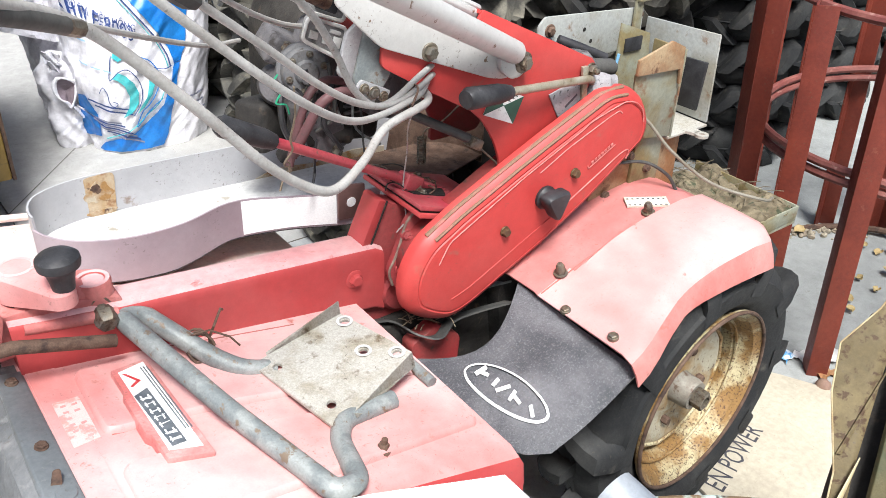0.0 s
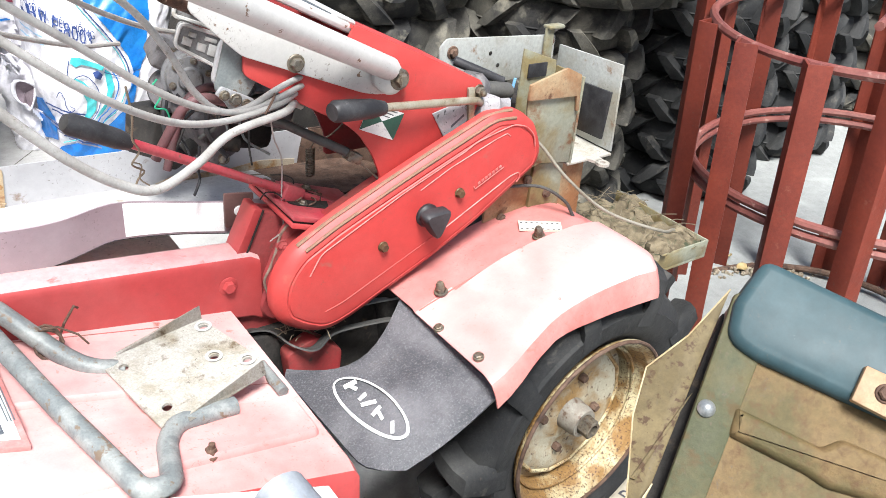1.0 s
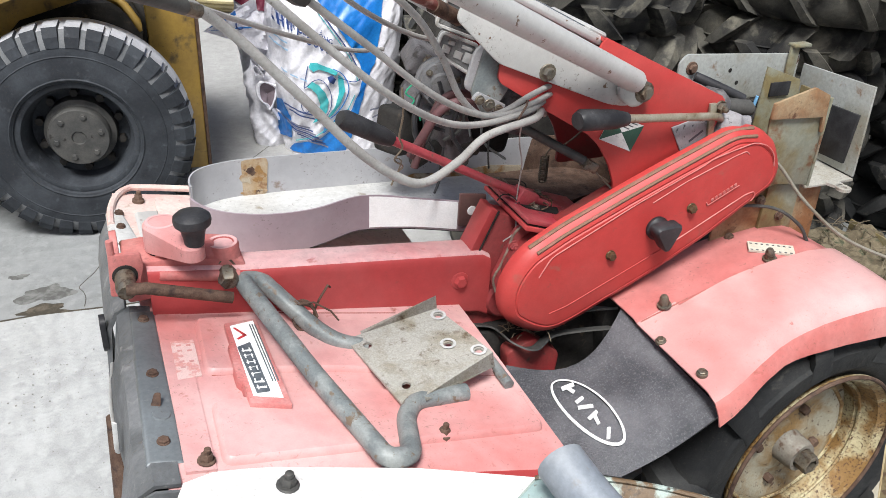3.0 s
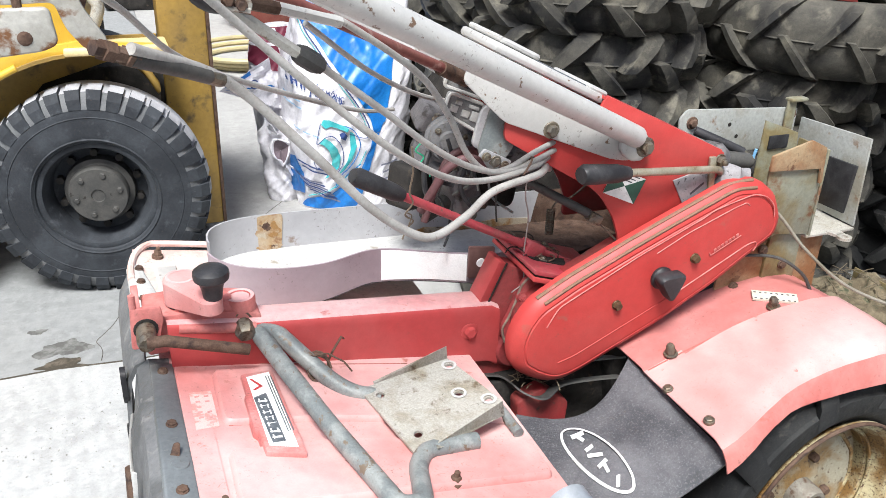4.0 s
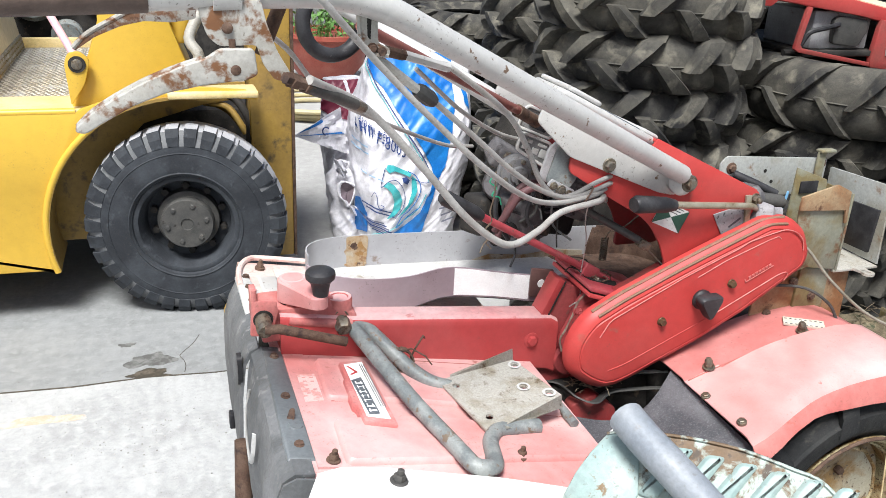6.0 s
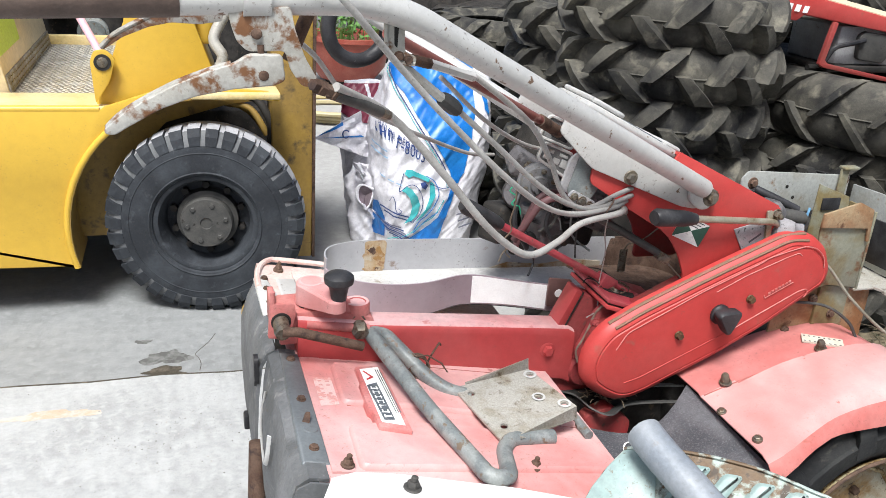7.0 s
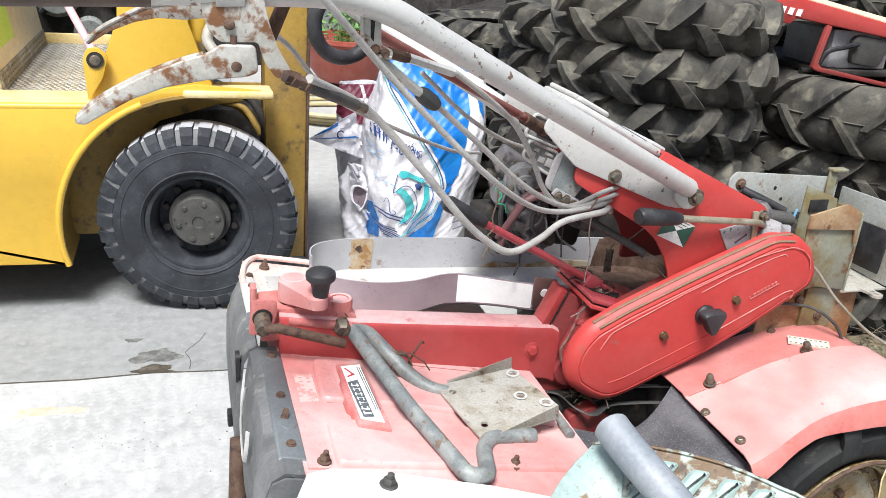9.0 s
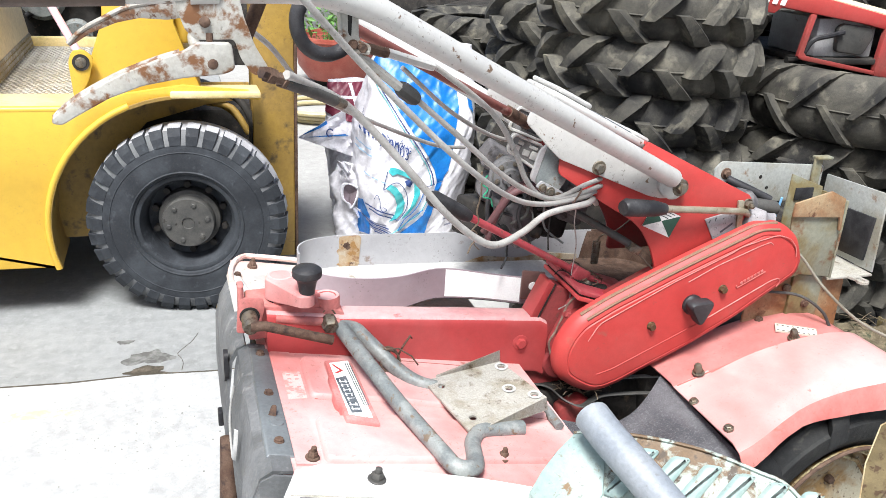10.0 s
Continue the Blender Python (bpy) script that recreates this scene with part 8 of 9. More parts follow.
    grid = lambda us, vs, off: [[(lambda p: p + Vector((0, -1, 0.2)) * (off + 0.016 * (1 - abs(noise.noise(Vector((p.x * 16 - p.z * 12, 1, p.z * 18)))) * 3)) * min(1, u * 3))(tip.lerp(hi, u).lerp(tip.lerp(lo, u), v)) for v in vs] for u in us]
    part("loose_corner", sheet(grid(np.linspace(0, 1, 22), np.linspace(0, 1, 14), 0), 0.002), SACK, t2, "loose creased corner")
    part("printed_line", sheet(grid(np.linspace(0.12, 0.62, 12), np.linspace(0.02, 0.14, 4), 0.004), 0.0008), SACK_BLUE, t2, "blue printed edge")
    part("printed_line", sheet(grid(np.linspace(0.05, 0.95, 14), np.linspace(0.50, 0.54, 3), 0.004), 0.0008), SACK_BLUE, t2)
    part("printed_ring", tube([(0.592 + 0.014 * math.cos(a), 2.915, 0.455 + 0.016 * math.sin(a)) for a in np.linspace(0.6, 5.6, 16)], 0.003, 5), SACK_INK, t2)
    k = Sack((0.700, 2.885, 0.0), -10, 0.15, 0.10, 0.33, (-0.05, 0), 23.0, 0.022, 0.45)
    t3 = thing("sack_scrap", (0.665, 2.90, 0), "crumpled empty white plastic sack on the concrete", "sack")
    part("bag", k.body(80, 60), SACK, t3)
    mouth = [Vector((0.660 + 0.032 * math.cos(a) + 0.010 * math.sin(2 * a), 2.815 + 0.006 * math.sin(3 * a), 0.215 + 0.050 * math.sin(a) + 0.008 * math.cos(3 * a))) for a in np.linspace(0, 2 * math.pi, 22)]
    part("rolled_mouth", tube(mouth, lambda t: 0.006 + 0.003 * math.sin(19 * t), 8, cap=False), SACK, t3, "rolled crumpled mouth")
    # dark sheet across the mouth paints the shade in the hollow
    part("inside", sheet([[Vector((0.660, 2.835, 0.215)).lerp(q, u) for q in mouth] for u in (0.05, 0.5, 1.0)], 0.002, (0, 1, 0)), SACK_SHADE, t3, "mauve inside with the hollow's shade in its colour")
    for dx, dz, w in ((-0.055, 0.115, 0.05), (-0.045, 0.085, 0.04), (0.01, -0.085, 0.045)):
        ruffle = [[(0.660 + dx + w * u, 2.81 + 0.018 * math.sin(9 * u + 5 * v + dx * 40), 0.215 + dz + 0.035 * v - 0.3 * w * u) for v in np.linspace(0, 1, 6)] for u in np.linspace(0, 1, 10)]
        part("torn_edge", sheet(ruffle, 0.002, (0, -1, 0)), SACK, t3)


make_sacks()


# ---------- old machine covers beside the path ----------
BIN = plane_at((0.766, 0.16, 0.772), (-0.55, -0.45, 0.70))
# bare metal colour, pale enough to paint the light along the edge
LIT_EDGE = surface("bare_lit_edge", (0.42, 0.36, 0.22), 0.5, second=(0.28, 0.2, 0.1), scale=40, bump=0.1)
OLIVE = surface("mossy_olive_paint", (0.088, 0.076, 0.036), 0.6, second=(0.058, 0.062, 0.033), scale=14, third=(0.07, 0.05, 0.021), third_spread=(0.55, 0.66), third_scale=44, bump=0.3, grime=0.9, spread=(0.42, 0.58), spec=0.2)
BROWN_OLIVE = surface("rust_brown_olive_paint", (0.135, 0.092, 0.042), 0.65, second=(0.085, 0.07, 0.032), scale=12, third=(0.085, 0.05, 0.024), third_spread=(0.50, 0.72), third_scale=95, bump=0.35, grime=0.9, spread=(0.42, 0.58), spec=0.2)
STEEL_BRIGHT = surface("bright_screw_steel", (0.34, 0.36, 0.36), 0.35, 0.6, second=(0.25, 0.26, 0.26), scale=30)
BLUE_CAP = surface("chalky_blue_paint", (0.022, 0.050, 0.058), 0.52, second=(0.042, 0.076, 0.085), scale=5, third=(0.16, 0.20, 0.21), third_spread=(0.66, 0.78), third_scale=24, bump=0.03, spec=0.35)
TAN = surface("tan_scratched_paint", (0.15, 0.116, 0.058), 0.6, second=(0.10, 0.076, 0.036), scale=14, third=(0.06, 0.035, 0.018), third_spread=(0.54, 0.62), third_scale=90, bump=0.2, grime=0.9, spread=(0.42, 0.58), spec=0.2)


def uv(pts, k=1.04, o=(0.002, -0.010)):
    return [((x - o[0]) * k, (y - o[1]) * k) for x, y in pts]


def make_covers():
    b = thing("engine_cover", (0.83, 0.05, 0.0), "weathered olive and blue engine cover of another machine, beside the tractor", "machine cover")
    part("side_flange", prism(uv([(0.010, 0.100), (0.031, 0.114), (0.040, 0.043), (-0.02, -0.26), (-0.050, -0.26)]), -0.012, 0, "z", 0.0015, m=BIN), OLIVE, b, "mossy olive side flange")
    part("front_panel", prism(uv([(0.038, 0.045), (0.30, -0.02), (0.32, -0.34), (-0.03, -0.26)]), -0.014, -0.002, "z", 0.001, m=BIN), BROWN_OLIVE, b, "brown-olive panel mottled with rust")
    rid = [(0.026, 0.008), (0.104, -0.011), (0.121, 0.001), (0.165, -0.008), (0.30, -0.035), (0.30, -0.075), (0.164, -0.048), (0.112, -0.046), (0.094, -0.038), (0.023, -0.020)]
    part("pressed_rib", _rib(rid), BROWN_OLIVE, b)
    cap = uv([(0.031, 0.138), (0.010, 0.091), (0.009, 0.063), (0.016, 0.052), (0.035, 0.043), (0.117, 0.023), (0.30, -0.02), (0.30, 0.062)])
    bm = stepped(round2(cap, [0.012, 0.004, 0.01, 0.008, 0.004, 0.002, 0.004, 0.004], 3), [(0, -0.05), (0, 0.002), (0.001, 0.006), (0.005, 0.010), (0.010, 0.012)], "z")
    bm.transform(BIN)
    part("blue_hood", bm, BLUE_CAP, b, "chalky blue rounded hood")
    part("clip", prism(uv([(0.125, 0.056), (0.16, 0.047), (0.16, 0.010), (0.116, 0.023)]), 0.012, 0.021, "z", 0.0015, m=BIN), ORANGE_RUST, b, "rusty brown clip plate")
    part("screw", bolt(BIN @ Vector((0.146, 0.046, 0.021)), BIN.to_3x3() @ Vector((0, 0, 1)), 0.007, 0.006, 1.3), RUST, b)
    part("dome_screw", lathe([(0.008, 0), (0.0085, 0.002), (0.0065, 0.006), (0.003, 0.008), (0, 0.0085)], BIN @ Vector((0.0, 0.0, 0)), BIN.to_3x3() @ Vector((0, 0, 1)), 18), STEEL_BRIGHT, b, "pale domed screw head")
    part("body", prism(uv([(0.02, 0.09), (0.30, 0.03), (0.32, -0.34), (-0.03, -0.26)]), -0.20, -0.015, "z", 0.004, m=BIN), DARK, b)
    part("skid", box(0.78, 1.05, -0.12, 0.10, 0.0, 0.62, 0.01), DARK, b)
    r = thing("bent_sheet", (0.80, 0.18, 0.0), "bent tan sheet-metal guard with scratched rusty paint, leaning on the cover", "sheet metal")
    a = uv([(0.010, 0.112), (-0.021, 0.059), (-0.054, 0.020), (-0.058, -0.028), (-0.050, -0.101), (-0.075, -0.30), (-0.10, -0.62), (-0.088, -0.62), (-0.060, -0.30), (-0.032, -0.095), (-0.003, 0.05)])
    part("sheet", prism(a, -0.034, -0.031, "z", 0.0006, m=BIN), TAN, r, "scratched tan sheet")
    # pale line paints the light caught by the folded edge
    part("rolled_edge", tube([BIN @ Vector((x, y, -0.030)) for x, y in uv([(0.010, 0.112), (-0.021, 0.059), (-0.054, 0.020), (-0.058, -0.028), (-0.050, -0.101), (-0.075, -0.30)])], 0.0009, 6), LIT_EDGE, r, "worn edge with its lit rim in pale colour")
    # added dark sheet: stands in for the shade between bent sheet and flange
    part("inner_wall", prism(uv([(0.008, 0.09), (0.03, 0.09), (0.0, -0.26), (-0.075, -0.30), (-0.035, -0.10)]), -0.10, -0.042, "z", 0.001, m=BIN), DARK, b, "dark sheet standing in for the shade in the gap")
    part("peeled_edge", tube([BIN @ Vector((x, y, z)) for (x, y), z in zip(uv([(-0.030, -0.085), (-0.045, -0.125), (-0.062, -0.19)]), (-0.024, -0.022, -0.028))], lambda t: (0.0008, 0.003, 0.0008)[min(2, int(t * 2.01))], 6, flat=0.4), LIT_EDGE, r, "peeled bright edge")
    part("fold", prism(uv([(-0.012, 0.0), (-0.008, 0.006), (-0.045, -0.085), (-0.050, -0.085)]), -0.031, -0.028, "z", 0.0005, m=BIN), TAN, r)
    # pale rounded cover in front of the tiller
    w = thing("white_cover", (0.27, 0.36, 0.0), "off-white pressed sheet cover with a bolt, in front of the tiller", "machine cover")
    rows = []
    for i in range(15):
        x = 0.082 + 0.44 * i / 14
        far = float(np.interp(x, (0.082, 0.095, 0.118, 0.15, 0.20, 0.37, 0.52), (0.452, 0.492, 0.513, 0.517, 0.515, 0.484, 0.440)))
        row = []
        for j in range(8):
            v = j / 7
            y = far + (0.003 if j == 0 else 0.006) - 0.30 * v * (1 if j != 1 else 0.15)
            z = 0.6245 - 0.1655 * (x - 0.1) - (0.012 if j == 0 else 0.001 if j == 1 else 0) - 0.55 * max(0, v - 0.30) ** 2 - (0.03 if i == 0 else 0.004 if i == 1 else 0)
            row.append((x, y, z))
        rows.append(row)
    part("cover_sheet", sheet(rows, 0.003, (0, 0, 1)), WHITE, w, "off-white pressed sheet")
    part("crease", tube([(0.10, 0.45, 0.6245), (0.20, 0.443, 0.608), (0.34, 0.415, 0.583)], 0.0012, 5), PLATE_GREY, w)
    part("bolt", bolt((0.217, 0.482, 0.605), (0.16, 0, 1), 0.0088, 0.011, 1.45, 0.006), HUB_GREY, w, "dark steel bolt with a washer")
    part("support", box(0.12, 0.42, 0.16, 0.30, 0.0, 0.36, 0.01), DARK, w)
    # teal slotted guard, with a grey pipe end before it
    TM = plane_at((0.417, 0.113, 0.872), (-0.5, -0.55, 0.65))
    g = thing("slotted_guard", (0.44, 0.02, 0.0), "pale teal slotted guard with flaking rusty paint", "machine guard")
    outer = [(-0.137, -0.080), (-0.1314, -0.057), (-0.123, -0.0354), (-0.112, -0.0148), (-0.097, -0.009), (-0.0676, -0.0027), (-0.044, 0.0007), (-0.021, 0.0025), (0.010, 0.0028), (0.050, -0.002), (0.078, -0.0084), (0.13, -0.05), (0.16, -0.13), (-0.12, -0.16)]
    part("guard_sheet", prism(outer, -0.006, 0, "z", 0.001, m=TM), RUSTY_TEAL, g, "flaking teal and rust sheet")
    part("edge_roll", tube(smooth_path([TM @ Vector((x, y, 0.001)) for x, y in outer[3:12]], 4), 0.0017, 6), RUSTY_TEAL, g, "rusty rolled edge")
    part("corner_plate", prism([(-0.136, -0.079), (-0.1305, -0.057), (-0.122, -0.0355), (-0.111, -0.016), (-0.098, -0.0105), (-0.082, -0.012), (-0.072, -0.06), (-0.09, -0.12)], 0, 0.003, "z", 0.0008, m=TM), TEAL, g, "pale teal corner plate")
    for k in range(6):
        x0, y0 = -0.0525 + 0.0275 * k, -0.0100 + 0.0008 * k
        sl = round2([(x0 + 0.003, y0), (x0 + 0.0195, y0 + 0.002), (x0 - 0.004, y0 - 0.05), (x0 - 0.021, y0 - 0.05)], 0.005)
        bm = stepped(sl, [(0, -0.001), (0, 0.003), (0.0025, 0.0055), (0.004, 0.006)], "z")
        bm.transform(TM)
        part("louvre", bm, TEAL, g, "pale teal louvre")
    part("stand", box(0.42, 0.60, -0.10, 0.06, 0.0, 0.74, 0.006), DARK, g)
    p = thing("grey_pipe", (0.33, 0.10, 0.0), "dusty blue-grey handle pipe with a rounded end", "pipe")
    part("pipe", tube(smooth_path([TM @ Vector(q) for q in ((-0.097, 0.002, 0.025), (-0.092, -0.002, 0.027), (-0.073, -0.016, 0.03), (-0.029, -0.045, 0.035), (0.05, -0.10, 0.03))], 4) + [Vector((0.50, -0.05, 0.70)), Vector((0.52, -0.06, 0.0))], lambda t: 0.0165 if t > 0.03 else 0.011, 18), PIPE_BLUE, p, "dusty blue-grey pipe")


def _rib(o):
    bm = stepped(round2(o, 0.005), [(0, -0.004), (0.0005, 0.001), (0.004, 0.006), (0.007, 0.0075)], "z")
    bm.transform(BIN)
    return bm


RUSTY_TEAL = surface("teal_flaking_to_rust", (0.34, 0.41, 0.37), 0.6, second=(0.13, 0.08, 0.04), spread=(0.50, 0.57), scale=34, third=(0.05, 0.033, 0.02), third_spread=(0.56, 0.64), third_scale=70, bump=0.3)
PIPE_BLUE = surface("dusty_blue_grey", (0.21, 0.235, 0.265), 0.55, 0.1, second=(0.27, 0.29, 0.31), scale=14, third=(0.2, 0.19, 0.18), third_spread=(0.6, 0.7), third_scale=50, bump=0.15)
make_covers()


# ---------- litter by the wheel ----------
def make_litter():
    CARD = surface("cream_card", (0.46, 0.42, 0.33), 0.7, second=(0.40, 0.36, 0.28), scale=5, third=(0.4, 0.34, 0.24), third_spread=(0.66, 0.74), third_scale=20, bump=0.1)
    t = thing("cardboard_sheet", (1.5, 0.5, 0.015), "cream cardboard sheet with printed words, flat on the concrete", "cardboard")
    part("sheet", prism(round2([(1.20, 0.60), (1.62, 0.71), (1.70, 0.56), (1.45, 0.30), (1.15, 0.34)], 0.04), 0.008, 0.016, "z", 0.001), CARD, t)
    cu = bpy.data.curves.new("words", "FONT")
    cu.body, cu.resolution_u = "EN POWER", 2
    tmp = bpy.data.objects.new("words", cu)
    bm = bmesh.new()
    bm.from_mesh(tmp.to_mesh())
    tmp.to_mesh_clear()
    bpy.data.objects.remove(tmp)
    bm.transform(Matrix.Translation((1.215, 0.518, 0.0168)) @ pose(0, 0, 0, 0, 0, 15) @ Matrix.Diagonal((0.046, 0.062, 1, 1)))
    part("lettering", bm, INK, t, "dark printed words", smooth=False)
    q = random.Random(33)
    for x, y, r in ((1.90, 0.60, 0.022), (1.755, 0.55, 0.026), (1.80, 0.575, 0.014), (1.69, 0.59, 0.018)):
        bm = bmesh.new()
        bmesh.ops.create_icosphere(bm, subdivisions=2, radius=r, matrix=pose(x, y, 0.002 + r * 0.6))
        solid("pebble", crumble(bm, r * 0.3, 30, q.random() * 9), BROWN_STONE, "small round brown pebble on the concrete", "pebble", "pebbles by the wheel")
    for x, y, m, l in ((1.70, 0.69, RAG_BLUE, "crushed blue and white plastic scrap on the ground"), (1.74, 0.66, WHITE, "crushed white paper scrap on the ground"), (1.72, 0.60, ORANGE_RUST, "torn brown leaf scrap on the ground"), (1.80, 0.62, WHITE, "small crushed paper scrap on the ground")):
        pts = [[Vector((x + 0.012 * i, y + 0.010 * j, 0.012)) + Vector(noise.noise_vector(Vector((x * 9 + i, y * 9 + j, 1)))) * 0.012 for j in range(5)] for i in range(5)]
        solid("scrap", sheet(pts, 0.0012), m, l, "scrap")
    for k in range(14):
        x, y = q.uniform(2.0, 2.7), q.uniform(0.55, 1.15)
        if k > 9:
            x, y = q.uniform(2.35, 2.5), q.uniform(0.8, 0.9)
        a = q.uniform(0, 360)
        s = q.uniform(0.02, 0.045)
        m = pose(x, y, 0.012, q.uniform(-15, 15), q.uniform(-15, 15), a)
        pts = [[m @ Vector((s * u, s * 0.55 * w * math.sin(math.pi * (u + 0.15) / 1.3), 0.008 * w * w)) for w in (-1, -0.5, 0, 0.5, 1)] for u in (0, 0.25, 0.5, 0.75, 1)]
        solid("dry_leaf", sheet(pts, 0.0008), LEAF, "dry tan fallen leaf on the concrete", "leaf", "fallen leaves")
    # gravel swept against the foot of the cage
    bm = bmesh.new()
    for k in range(110):
        a = q.uniform(0.55, 1.62)
        rr = 0.385 + q.gauss(0, 0.022)
        r = q.choice((0.004, 0.005, 0.006, 0.008, 0.011))
        g = bmesh.ops.create_icosphere(bm, subdivisions=1, radius=r, matrix=pose(2.16 + rr * math.cos(a), 0.70 + rr * math.sin(a), 0.002 + r * 0.5, 0, 0, q.uniform(0, 360)))
        for v in g["verts"]:
            v.co += Vector((q.uniform(-1, 1), q.uniform(-1, 1), q.uniform(-1, 1))) * r * 0.25
    solid("gravel", bm, GRAVEL, "tan gravel swept against the foot of the cage", "gravel", kind="stuff", smooth=False)
    # tray of soil and straw on the tractor's nose
    tr = thing("dirt_tray", (1.42, 0.80, 0.3), "shallow rusty tray full of soil and straw behind the mudguard", "tray")
    part("tray", join(box(1.30, 1.52, 0.685, 0.94, 0.46, 0.466, 0.001), box(1.30, 1.52, 0.685, 0.689, 0.466, 0.50, 0.001), box(1.516, 1.52, 0.689, 0.94, 0.466, 0.50, 0.001)), OLIVE_RUST, tr, "rusty folded tray")
    part("bracket", box(1.34, 1.46, 0.84, 1.0, 0.42, 0.46, 0.003), DARK, tr)
    bm = bmesh.new()
    bmesh.ops.create_grid(bm, x_segments=44, y_segments=44, size=0.5)
    bm.transform(Matrix.Translation((1.41, 0.813, 0.492)) @ Matrix.Diagonal((0.21, 0.25, 1, 1)))
    part("soil", crumble(crumble(bm, 0.030, 16), 0.012, 60, 4), SOIL, tr, "clotted brown soil")
    straw = bmesh.new()
    for k in range(45):
        x, y, a = q.uniform(1.30, 1.52), q.uniform(0.69, 0.94), q.uniform(0, 6.28)
        l = q.uniform(0.012, 0.045)
        z = 0.502 + q.uniform(-0.003, 0.008)
        d = Vector((math.cos(a), math.sin(a), q.uniform(-0.2, 0.2))) * l
        tb = tube([Vector((x, y, z)) - d, Vector((x, y, z + 0.003)), Vector((x, y, z)) + d], 0.0009, 4)
        me = bpy.data.meshes.new("tmp")
        tb.to_mesh(me)
        tb.free()
        straw.from_mesh(me)
        bpy.data.meshes.remove(me)
    tagged(part("straw", straw, STRAW, tr, "dry straw bits"), kind="stuff")
    straw = bmesh.new()
    for k in range(46):
        x, y, a = q.gauss(0.685, 0.028), q.gauss(0.800, 0.014), q.uniform(0, 6.28)
        l = q.uniform(0.006, 0.018)
        z = 0.497 + q.uniform(-0.006, 0.010)
        d = Vector((math.cos(a), math.sin(a), q.uniform(-0.3, 0.3))) * l
        tb = tube([Vector((x, y, z)) - d, Vector((x, y, z + 0.003)), Vector((x, y, z)) + d], 0.0008, 4)
        me = bpy.data.meshes.new("tmp")
        tb.to_mesh(me)
        tb.free()
        straw.from_mesh(me)
        bpy.data.meshes.remove(me)
    tagged(part("straw", straw, STRAW, TRACTOR, "dry straw caught under the case"), kind="stuff")


GRAVEL = surface("tan_gravel", (0.36, 0.32, 0.24), 0.85, second=(0.22, 0.18, 0.13), spread=(0.45, 0.55), scale=30, bump=0.3)
BROWN_STONE = surface("brown_stone", (0.2, 0.12, 0.09), 0.8, second=(0.26, 0.17, 0.12), scale=40)
RAG_BLUE = surface("blue_white_plastic", (0.6, 0.65, 0.7), 0.4, second=(0.1, 0.3, 0.55), spread=(0.48, 0.54), scale=40)
LEAF = surface("dry_leaf", (0.42, 0.33, 0.16), 0.7, second=(0.34, 0.24, 0.1), scale=40)
SOIL = surface("clotted_soil", (0.085, 0.066, 0.038), 0.9, second=(0.20, 0.165, 0.105), scale=30, third=(0.035, 0.042, 0.02), third_spread=(0.56, 0.66), third_scale=40, bump=0.6)
STRAW = surface("dry_straw", (0.16, 0.13, 0.085), 0.7, second=(0.10, 0.08, 0.05), scale=60)
make_litter()


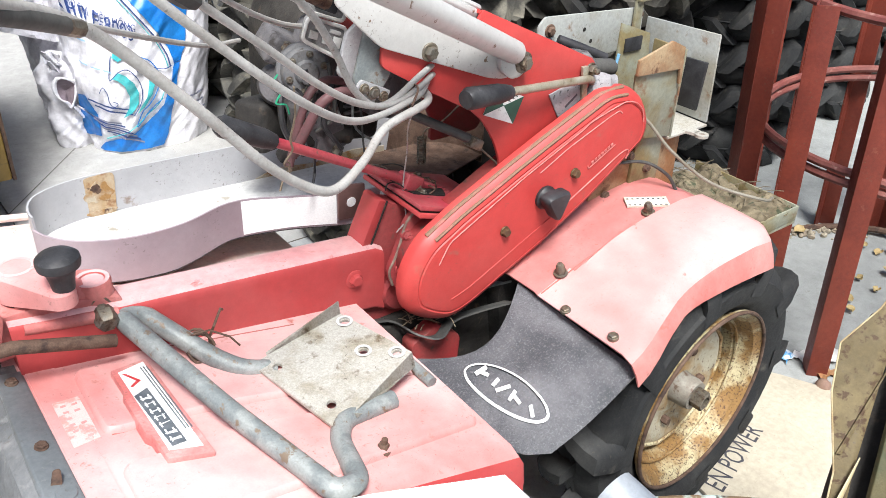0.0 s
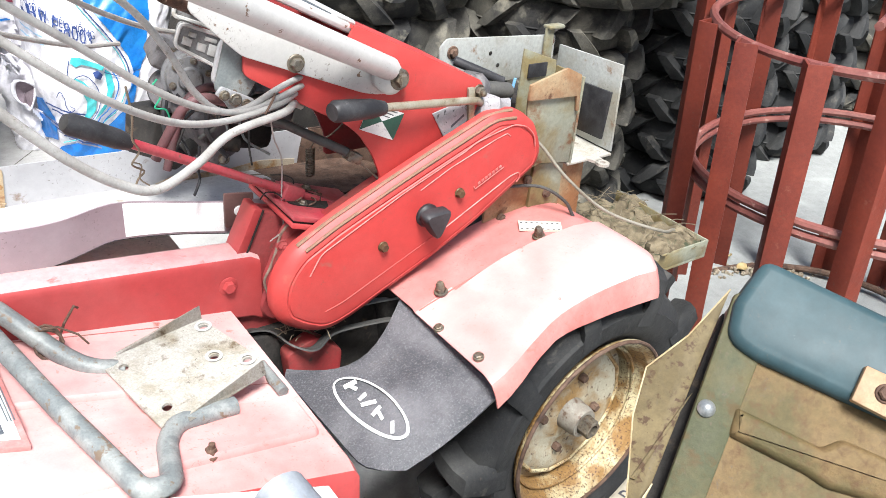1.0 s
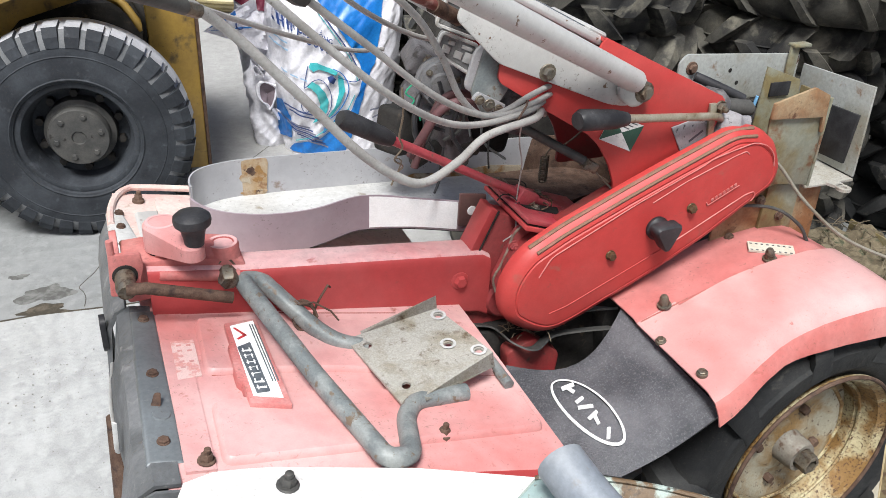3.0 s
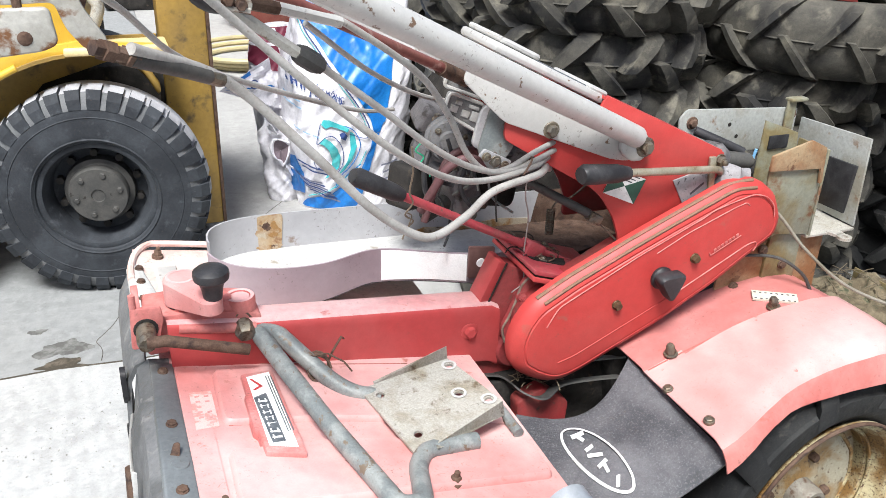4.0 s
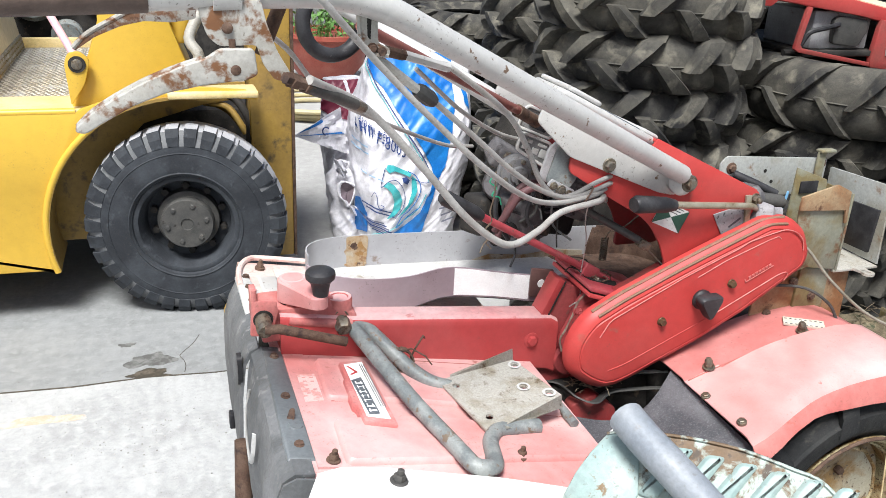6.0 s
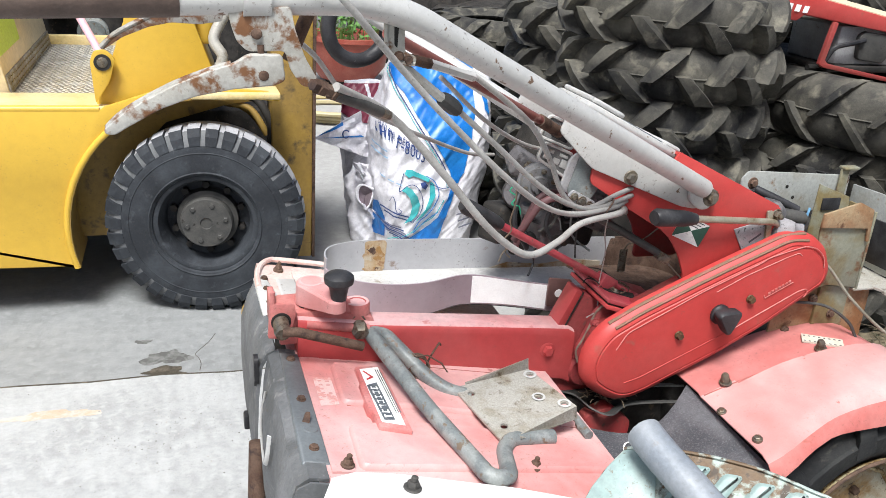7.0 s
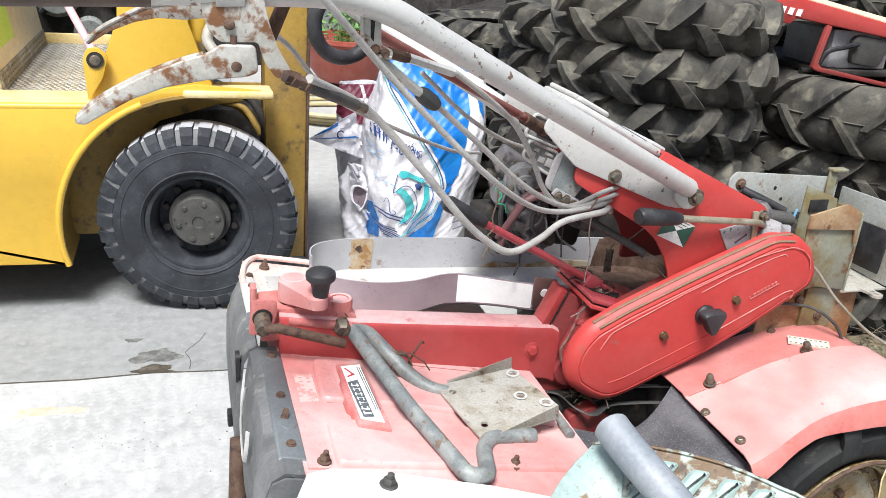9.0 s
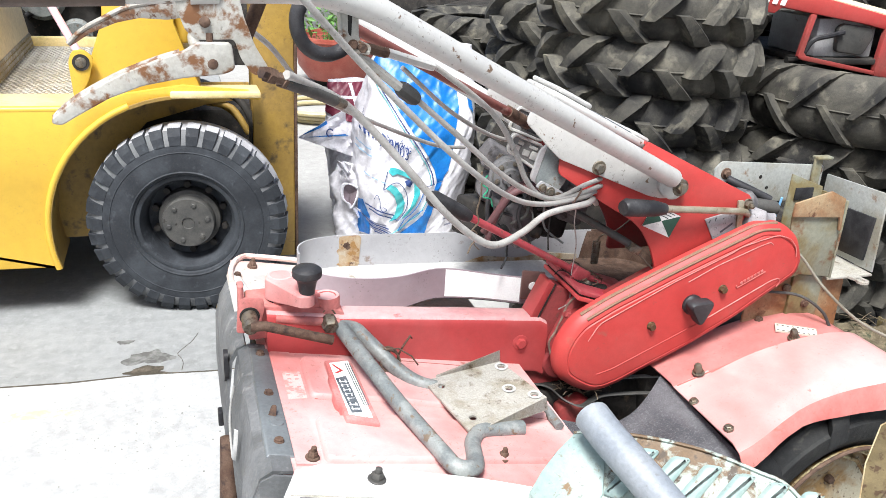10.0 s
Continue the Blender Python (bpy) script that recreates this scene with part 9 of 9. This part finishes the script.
# ---------- background behind the forklift and on the tyres ----------
def make_background():
    pot = thing("flower_pot", (1.25, 6.3, 0), "wide red plastic plant pot with green seedlings", "plant pot")
    part("pot", lathe([(0, 0), (0.22, 0), (0.30, 0.10), (0.34, 0.30), (0.36, 0.31), (0.36, 0.34), (0.32, 0.34), (0.31, 0.30), (0, 0.28)], (1.25, 6.3, 0.05), (0, 0, 1), 28), POT, pot, "dull red plastic pot")
    part("foot", lathe([(0, 0), (0.16, 0), (0.2, 0.06), (0, 0.06)], (1.25, 6.3, 0), (0, 0, 1), 20), DARK, pot)
    q = random.Random(17)
    bm = bmesh.new()
    for k in range(260):
        a, r = q.uniform(0, 6.28), q.uniform(0, 0.30)
        x, y, z = 1.25 + r * math.cos(a), 6.3 + r * math.sin(a), 0.34 + q.uniform(0, 0.28)
        s = q.uniform(0.02, 0.05)
        m = pose(x, y, z, q.uniform(-60, 60), q.uniform(-60, 60), q.uniform(0, 360))
        v = [bm.verts.new(m @ Vector(p)) for p in ((-s, 0, 0), (0, -s * 0.4, 0.004), (s, 0, 0), (0, s * 0.4, 0.004))]
        bm.faces.new(v)
    for k in range(40):
        a, r = q.uniform(0, 6.28), q.uniform(0, 0.26)
        x, y = 1.25 + r * math.cos(a), 6.3 + r * math.sin(a)
        v = [bm.verts.new(p) for p in ((x, y, 0.3), (x + 0.006, y, 0.3), (x + 0.02, y, 0.6))]
        bm.faces.new(v)
    tagged(part("leaves", bm, GREEN, pot, "small green leaves", smooth=False), kind="stuff")
    hose = thing("garden_hose", (0.95, 5.2, 0), "coiled cream garden hose on the ground", "hose")
    for i in range(3):
        part("coil", tube([(0.98 + (0.34 + 0.03 * i) * math.cos(a), 5.2 + (0.30 + 0.03 * i) * math.sin(a), 0.02 + 0.03 * i) for a in np.linspace(0, 6.2, 40)], 0.016, 8), HOSE, hose)
    part("loose_end", tube(smooth_path([(1.3, 5.2, 0.05), (1.5, 5.0, 0.25), (1.75, 5.1, 0.3), (1.95, 5.4, 0.1)], 5), 0.02, 8), HOSE, hose)
    # dark machinery far behind
    m = thing("scrap_machinery", (0.4, 7.6, 0), "pile of dark scrap machine parts at the back of the yard", "scrap")
    for i in range(16):
        x, y = q.uniform(-3.5, 3.5), q.uniform(7.2, 8.2)
        s = q.uniform(0.25, 0.55)
        mm = Matrix.Translation((x, y, s * 0.5)) @ pose(0, 0, 0, q.uniform(-15, 15), q.uniform(-15, 15), q.uniform(0, 90))
        part("casting", box(-s, s, -s * 0.6, s * 0.6, -s * 0.55, s * 0.7, 0.04, mm), DARK if i % 3 else PIPE_GREY, m)
    for i in range(12):
        x, y = q.uniform(-3.5, 3.5), q.uniform(6.8, 8.0)
        part("bar", tube([(x, y, 0.1), (x + q.uniform(-0.4, 0.4), y + 0.2, q.uniform(0.6, 1.4))], 0.02, 8), RUST if i % 2 else DARK, m)
    # engine seen over the forklift's step
    e = thing("spare_engine", (-0.45, 4.1, 0), "dusty grey spare engine standing behind the forklift", "engine")
    part("block", box(-0.9, 0.1, 3.9, 4.3, 0, 1.0, 0.05), DARK, e)
    for x, z, r in ((-0.55, 0.86, 0.10), (-0.30, 0.92, 0.08), (-0.42, 0.70, 0.07)):
        part("pulley", lathe([(0, 0), (r, 0), (r, 0.03), (r * 0.8, 0.035), (r * 0.8, 0.06), (0, 0.06)], (x, 3.9, z), (0, -1, 0), 24), PIPE_GREY, e, "grey pulley")
    part("belt", tube([(-0.62, 3.86, 0.78), (-0.25, 3.86, 1.02)], 0.014, 8), BLACK, e)
    # back wall of the yard
    solid("wall_back", box(-12, 14, 9.0, 9.3, 0, 3.2, 0.01), OLD_CONCRETE, "plain grey yard wall behind everything", "wall", kind="structure")
    # red implement on the tyres
    r = thing("rice_planter_hood", (2.2, 1.9, 0.96), "red machine hood with a lamp housing lying on stacked tyres", "machine hood")
    hood = [(1.275, 1.150), (1.45, 1.20), (1.60, 1.19), (1.67, 1.173), (1.825, 1.146), (2.0, 1.114), (2.4, 1.04), (2.4, 1.0), (2.014, 1.070), (1.841, 1.093), (1.697, 1.112), (1.674, 1.095), (1.498, 1.110), (1.275, 1.143)]
    part("hood", prism(hood, 1.70, 1.76, "y", 0.006), RED, r, "bright red hood side")
    part("trim", prism([(1.275, 1.143), (1.495, 1.124), (1.50, 1.106), (1.275, 1.134)], 1.690, 1.701, "y", 0.002), BLACK, r, "black rubber trim")
    part("hood_top", sheet([[(1.45, 1.704, 1.203), (1.45, 1.95, 1.235), (1.45, 2.2, 1.25)], [(1.67, 1.704, 1.176), (1.67, 1.95, 1.21), (1.67, 2.2, 1.23)], [(2.0, 1.704, 1.117), (2.0, 1.95, 1.15), (2.0, 2.2, 1.17)], [(2.4, 1.704, 1.043), (2.4, 1.95, 1.08), (2.4, 2.2, 1.10)]], 0.006, (0, 0, 1)), CREAM, r, "dusty cream top")
    for i in range(6):
        x = 1.54 + i * 0.029
        z = 1.136 - 0.115 * (x - 1.54)
        part("lettering_bar", prism([(x, z), (x + 0.016, z - 0.002), (x + 0.021, z + 0.017), (x + 0.005, z + 0.019)], 1.6965, 1.6995, "y"), STICKER, r, smooth=False)
    part("lamp_frame", prism([(1.805, 1.097), (1.822, 1.094), (1.802, 0.985), (1.814, 0.974), (2.083, 0.930), (2.083, 0.917), (1.80, 0.962), (1.783, 0.972)], 1.695, 1.71, "y", 0.002), DULL_RED, r, "red lamp frame")
    part("side_post", prism([(2.090, 1.062), (2.135, 1.054), (2.155, 0.93), (2.171, 0.925), (2.171, 0.905), (2.083, 0.915), (2.080, 0.94)], 1.692, 1.712, "y", 0.003), DULL_RED, r, "red end post")
    part("side_strip", prism([(2.122, 1.03), (2.142, 1.033), (2.158, 0.955), (2.132, 0.952)], 1.688, 1.692, "y", 0.001), WHITE, r, "white strip")
    box_ = part("lamp_housing", box(1.865, 2.085, 1.73, 1.95, 0.967, 1.082, 0.006), PIPE_PALE, r, "pale lamp housing")
    part("lamp_face", prism(round2([(1.935, 0.985), (1.925, 1.055), (1.945, 1.070), (2.055, 1.058), (2.065, 1.03), (2.035, 0.975)], 0.012), 1.71, 1.73, "y", 0.004), HUB_GREY, box_, "grey lamp lens")
    part("lamp_cable", tube(smooth_path([(1.815, 1.712, 0.98), (1.835, 1.705, 1.02), (1.89, 1.70, 1.035), (1.94, 1.705, 1.045)], 5), 0.008, 8), BLACK, r)
    part("linkage", join(box(1.86, 1.90, 1.72, 1.80, 0.955, 0.97, 0.003), box(1.93, 1.97, 1.715, 1.80, 0.945, 0.962, 0.003), tube([(1.78, 1.74, 0.955), (2.05, 1.74, 0.95)], 0.010, 8)), DARK, r, "black linkage")
    part("cradle", box(1.82, 2.5, 1.70, 2.2, 0.948, 0.966, 0.004), DARK, r)
    part("prop", box(2.2, 2.5, 1.9, 2.2, 0.966, 1.08, 0.004), DARK, r)
    # black ring hanging from the far handlebar
    ring = thing("drive_belt", (0.279, 1.19, 1.10), "black rubber drive belt loop hanging on the handlebar", "belt")
    part("loop", tube([Vector((0.272, 1.185, 1.108)) + Vector((0.062 * math.cos(a) * 0.97, 0.02 * math.cos(a), 0.062 * math.sin(a))) for a in np.linspace(0, 2 * math.pi, 41)], 0.014, 10, cap=False), BLACK, ring)
    # wool of green twine by the engine
    gt = thing("green_twine", (0.50, 1.0, 0.80), "scrap of bright green plastic twine", "twine")
    part("strand", tube(smooth_path([(0.538, 0.985, 0.860), (0.526, 0.985, 0.845), (0.540, 0.985, 0.833), (0.530, 0.98, 0.82), (0.545, 0.98, 0.815), (0.550, 0.98, 0.80)], 5), 0.0014, 5), GREEN_LINE, gt)
    st = thing("jute_string", (0.47, 0.84, 0.80), "frayed tan string hanging from a control cable", "string")
    part("strand", tube(smooth_path([(0.417, 0.703, 0.955), (0.425, 0.72, 0.915), (0.428, 0.74, 0.880), (0.440, 0.76, 0.855), (0.433, 0.77, 0.835), (0.452, 0.79, 0.815), (0.446, 0.80, 0.800), (0.440, 0.80, 0.784)], 5), 0.0013, 6), TWINE, st)
    part("strand", tube(smooth_path([(0.434, 0.77, 0.838), (0.448, 0.785, 0.825), (0.446, 0.79, 0.806), (0.458, 0.795, 0.792)], 5), 0.001, 6), TWINE, st)


DULL_RED = surface("dull_red_frame_paint", (0.34, 0.05, 0.045), 0.5, second=(0.26, 0.06, 0.05), scale=14, grime=0.7)
POT = surface("dull_red_plastic", (0.30, 0.06, 0.04), 0.5, second=(0.36, 0.1, 0.07), scale=8)
GREEN = surface("seedling_green", (0.08, 0.2, 0.04), 0.6, second=(0.14, 0.28, 0.07), scale=20)
HOSE = surface("cream_hose", (0.5, 0.42, 0.22), 0.5, second=(0.4, 0.34, 0.2), scale=10)
make_background()
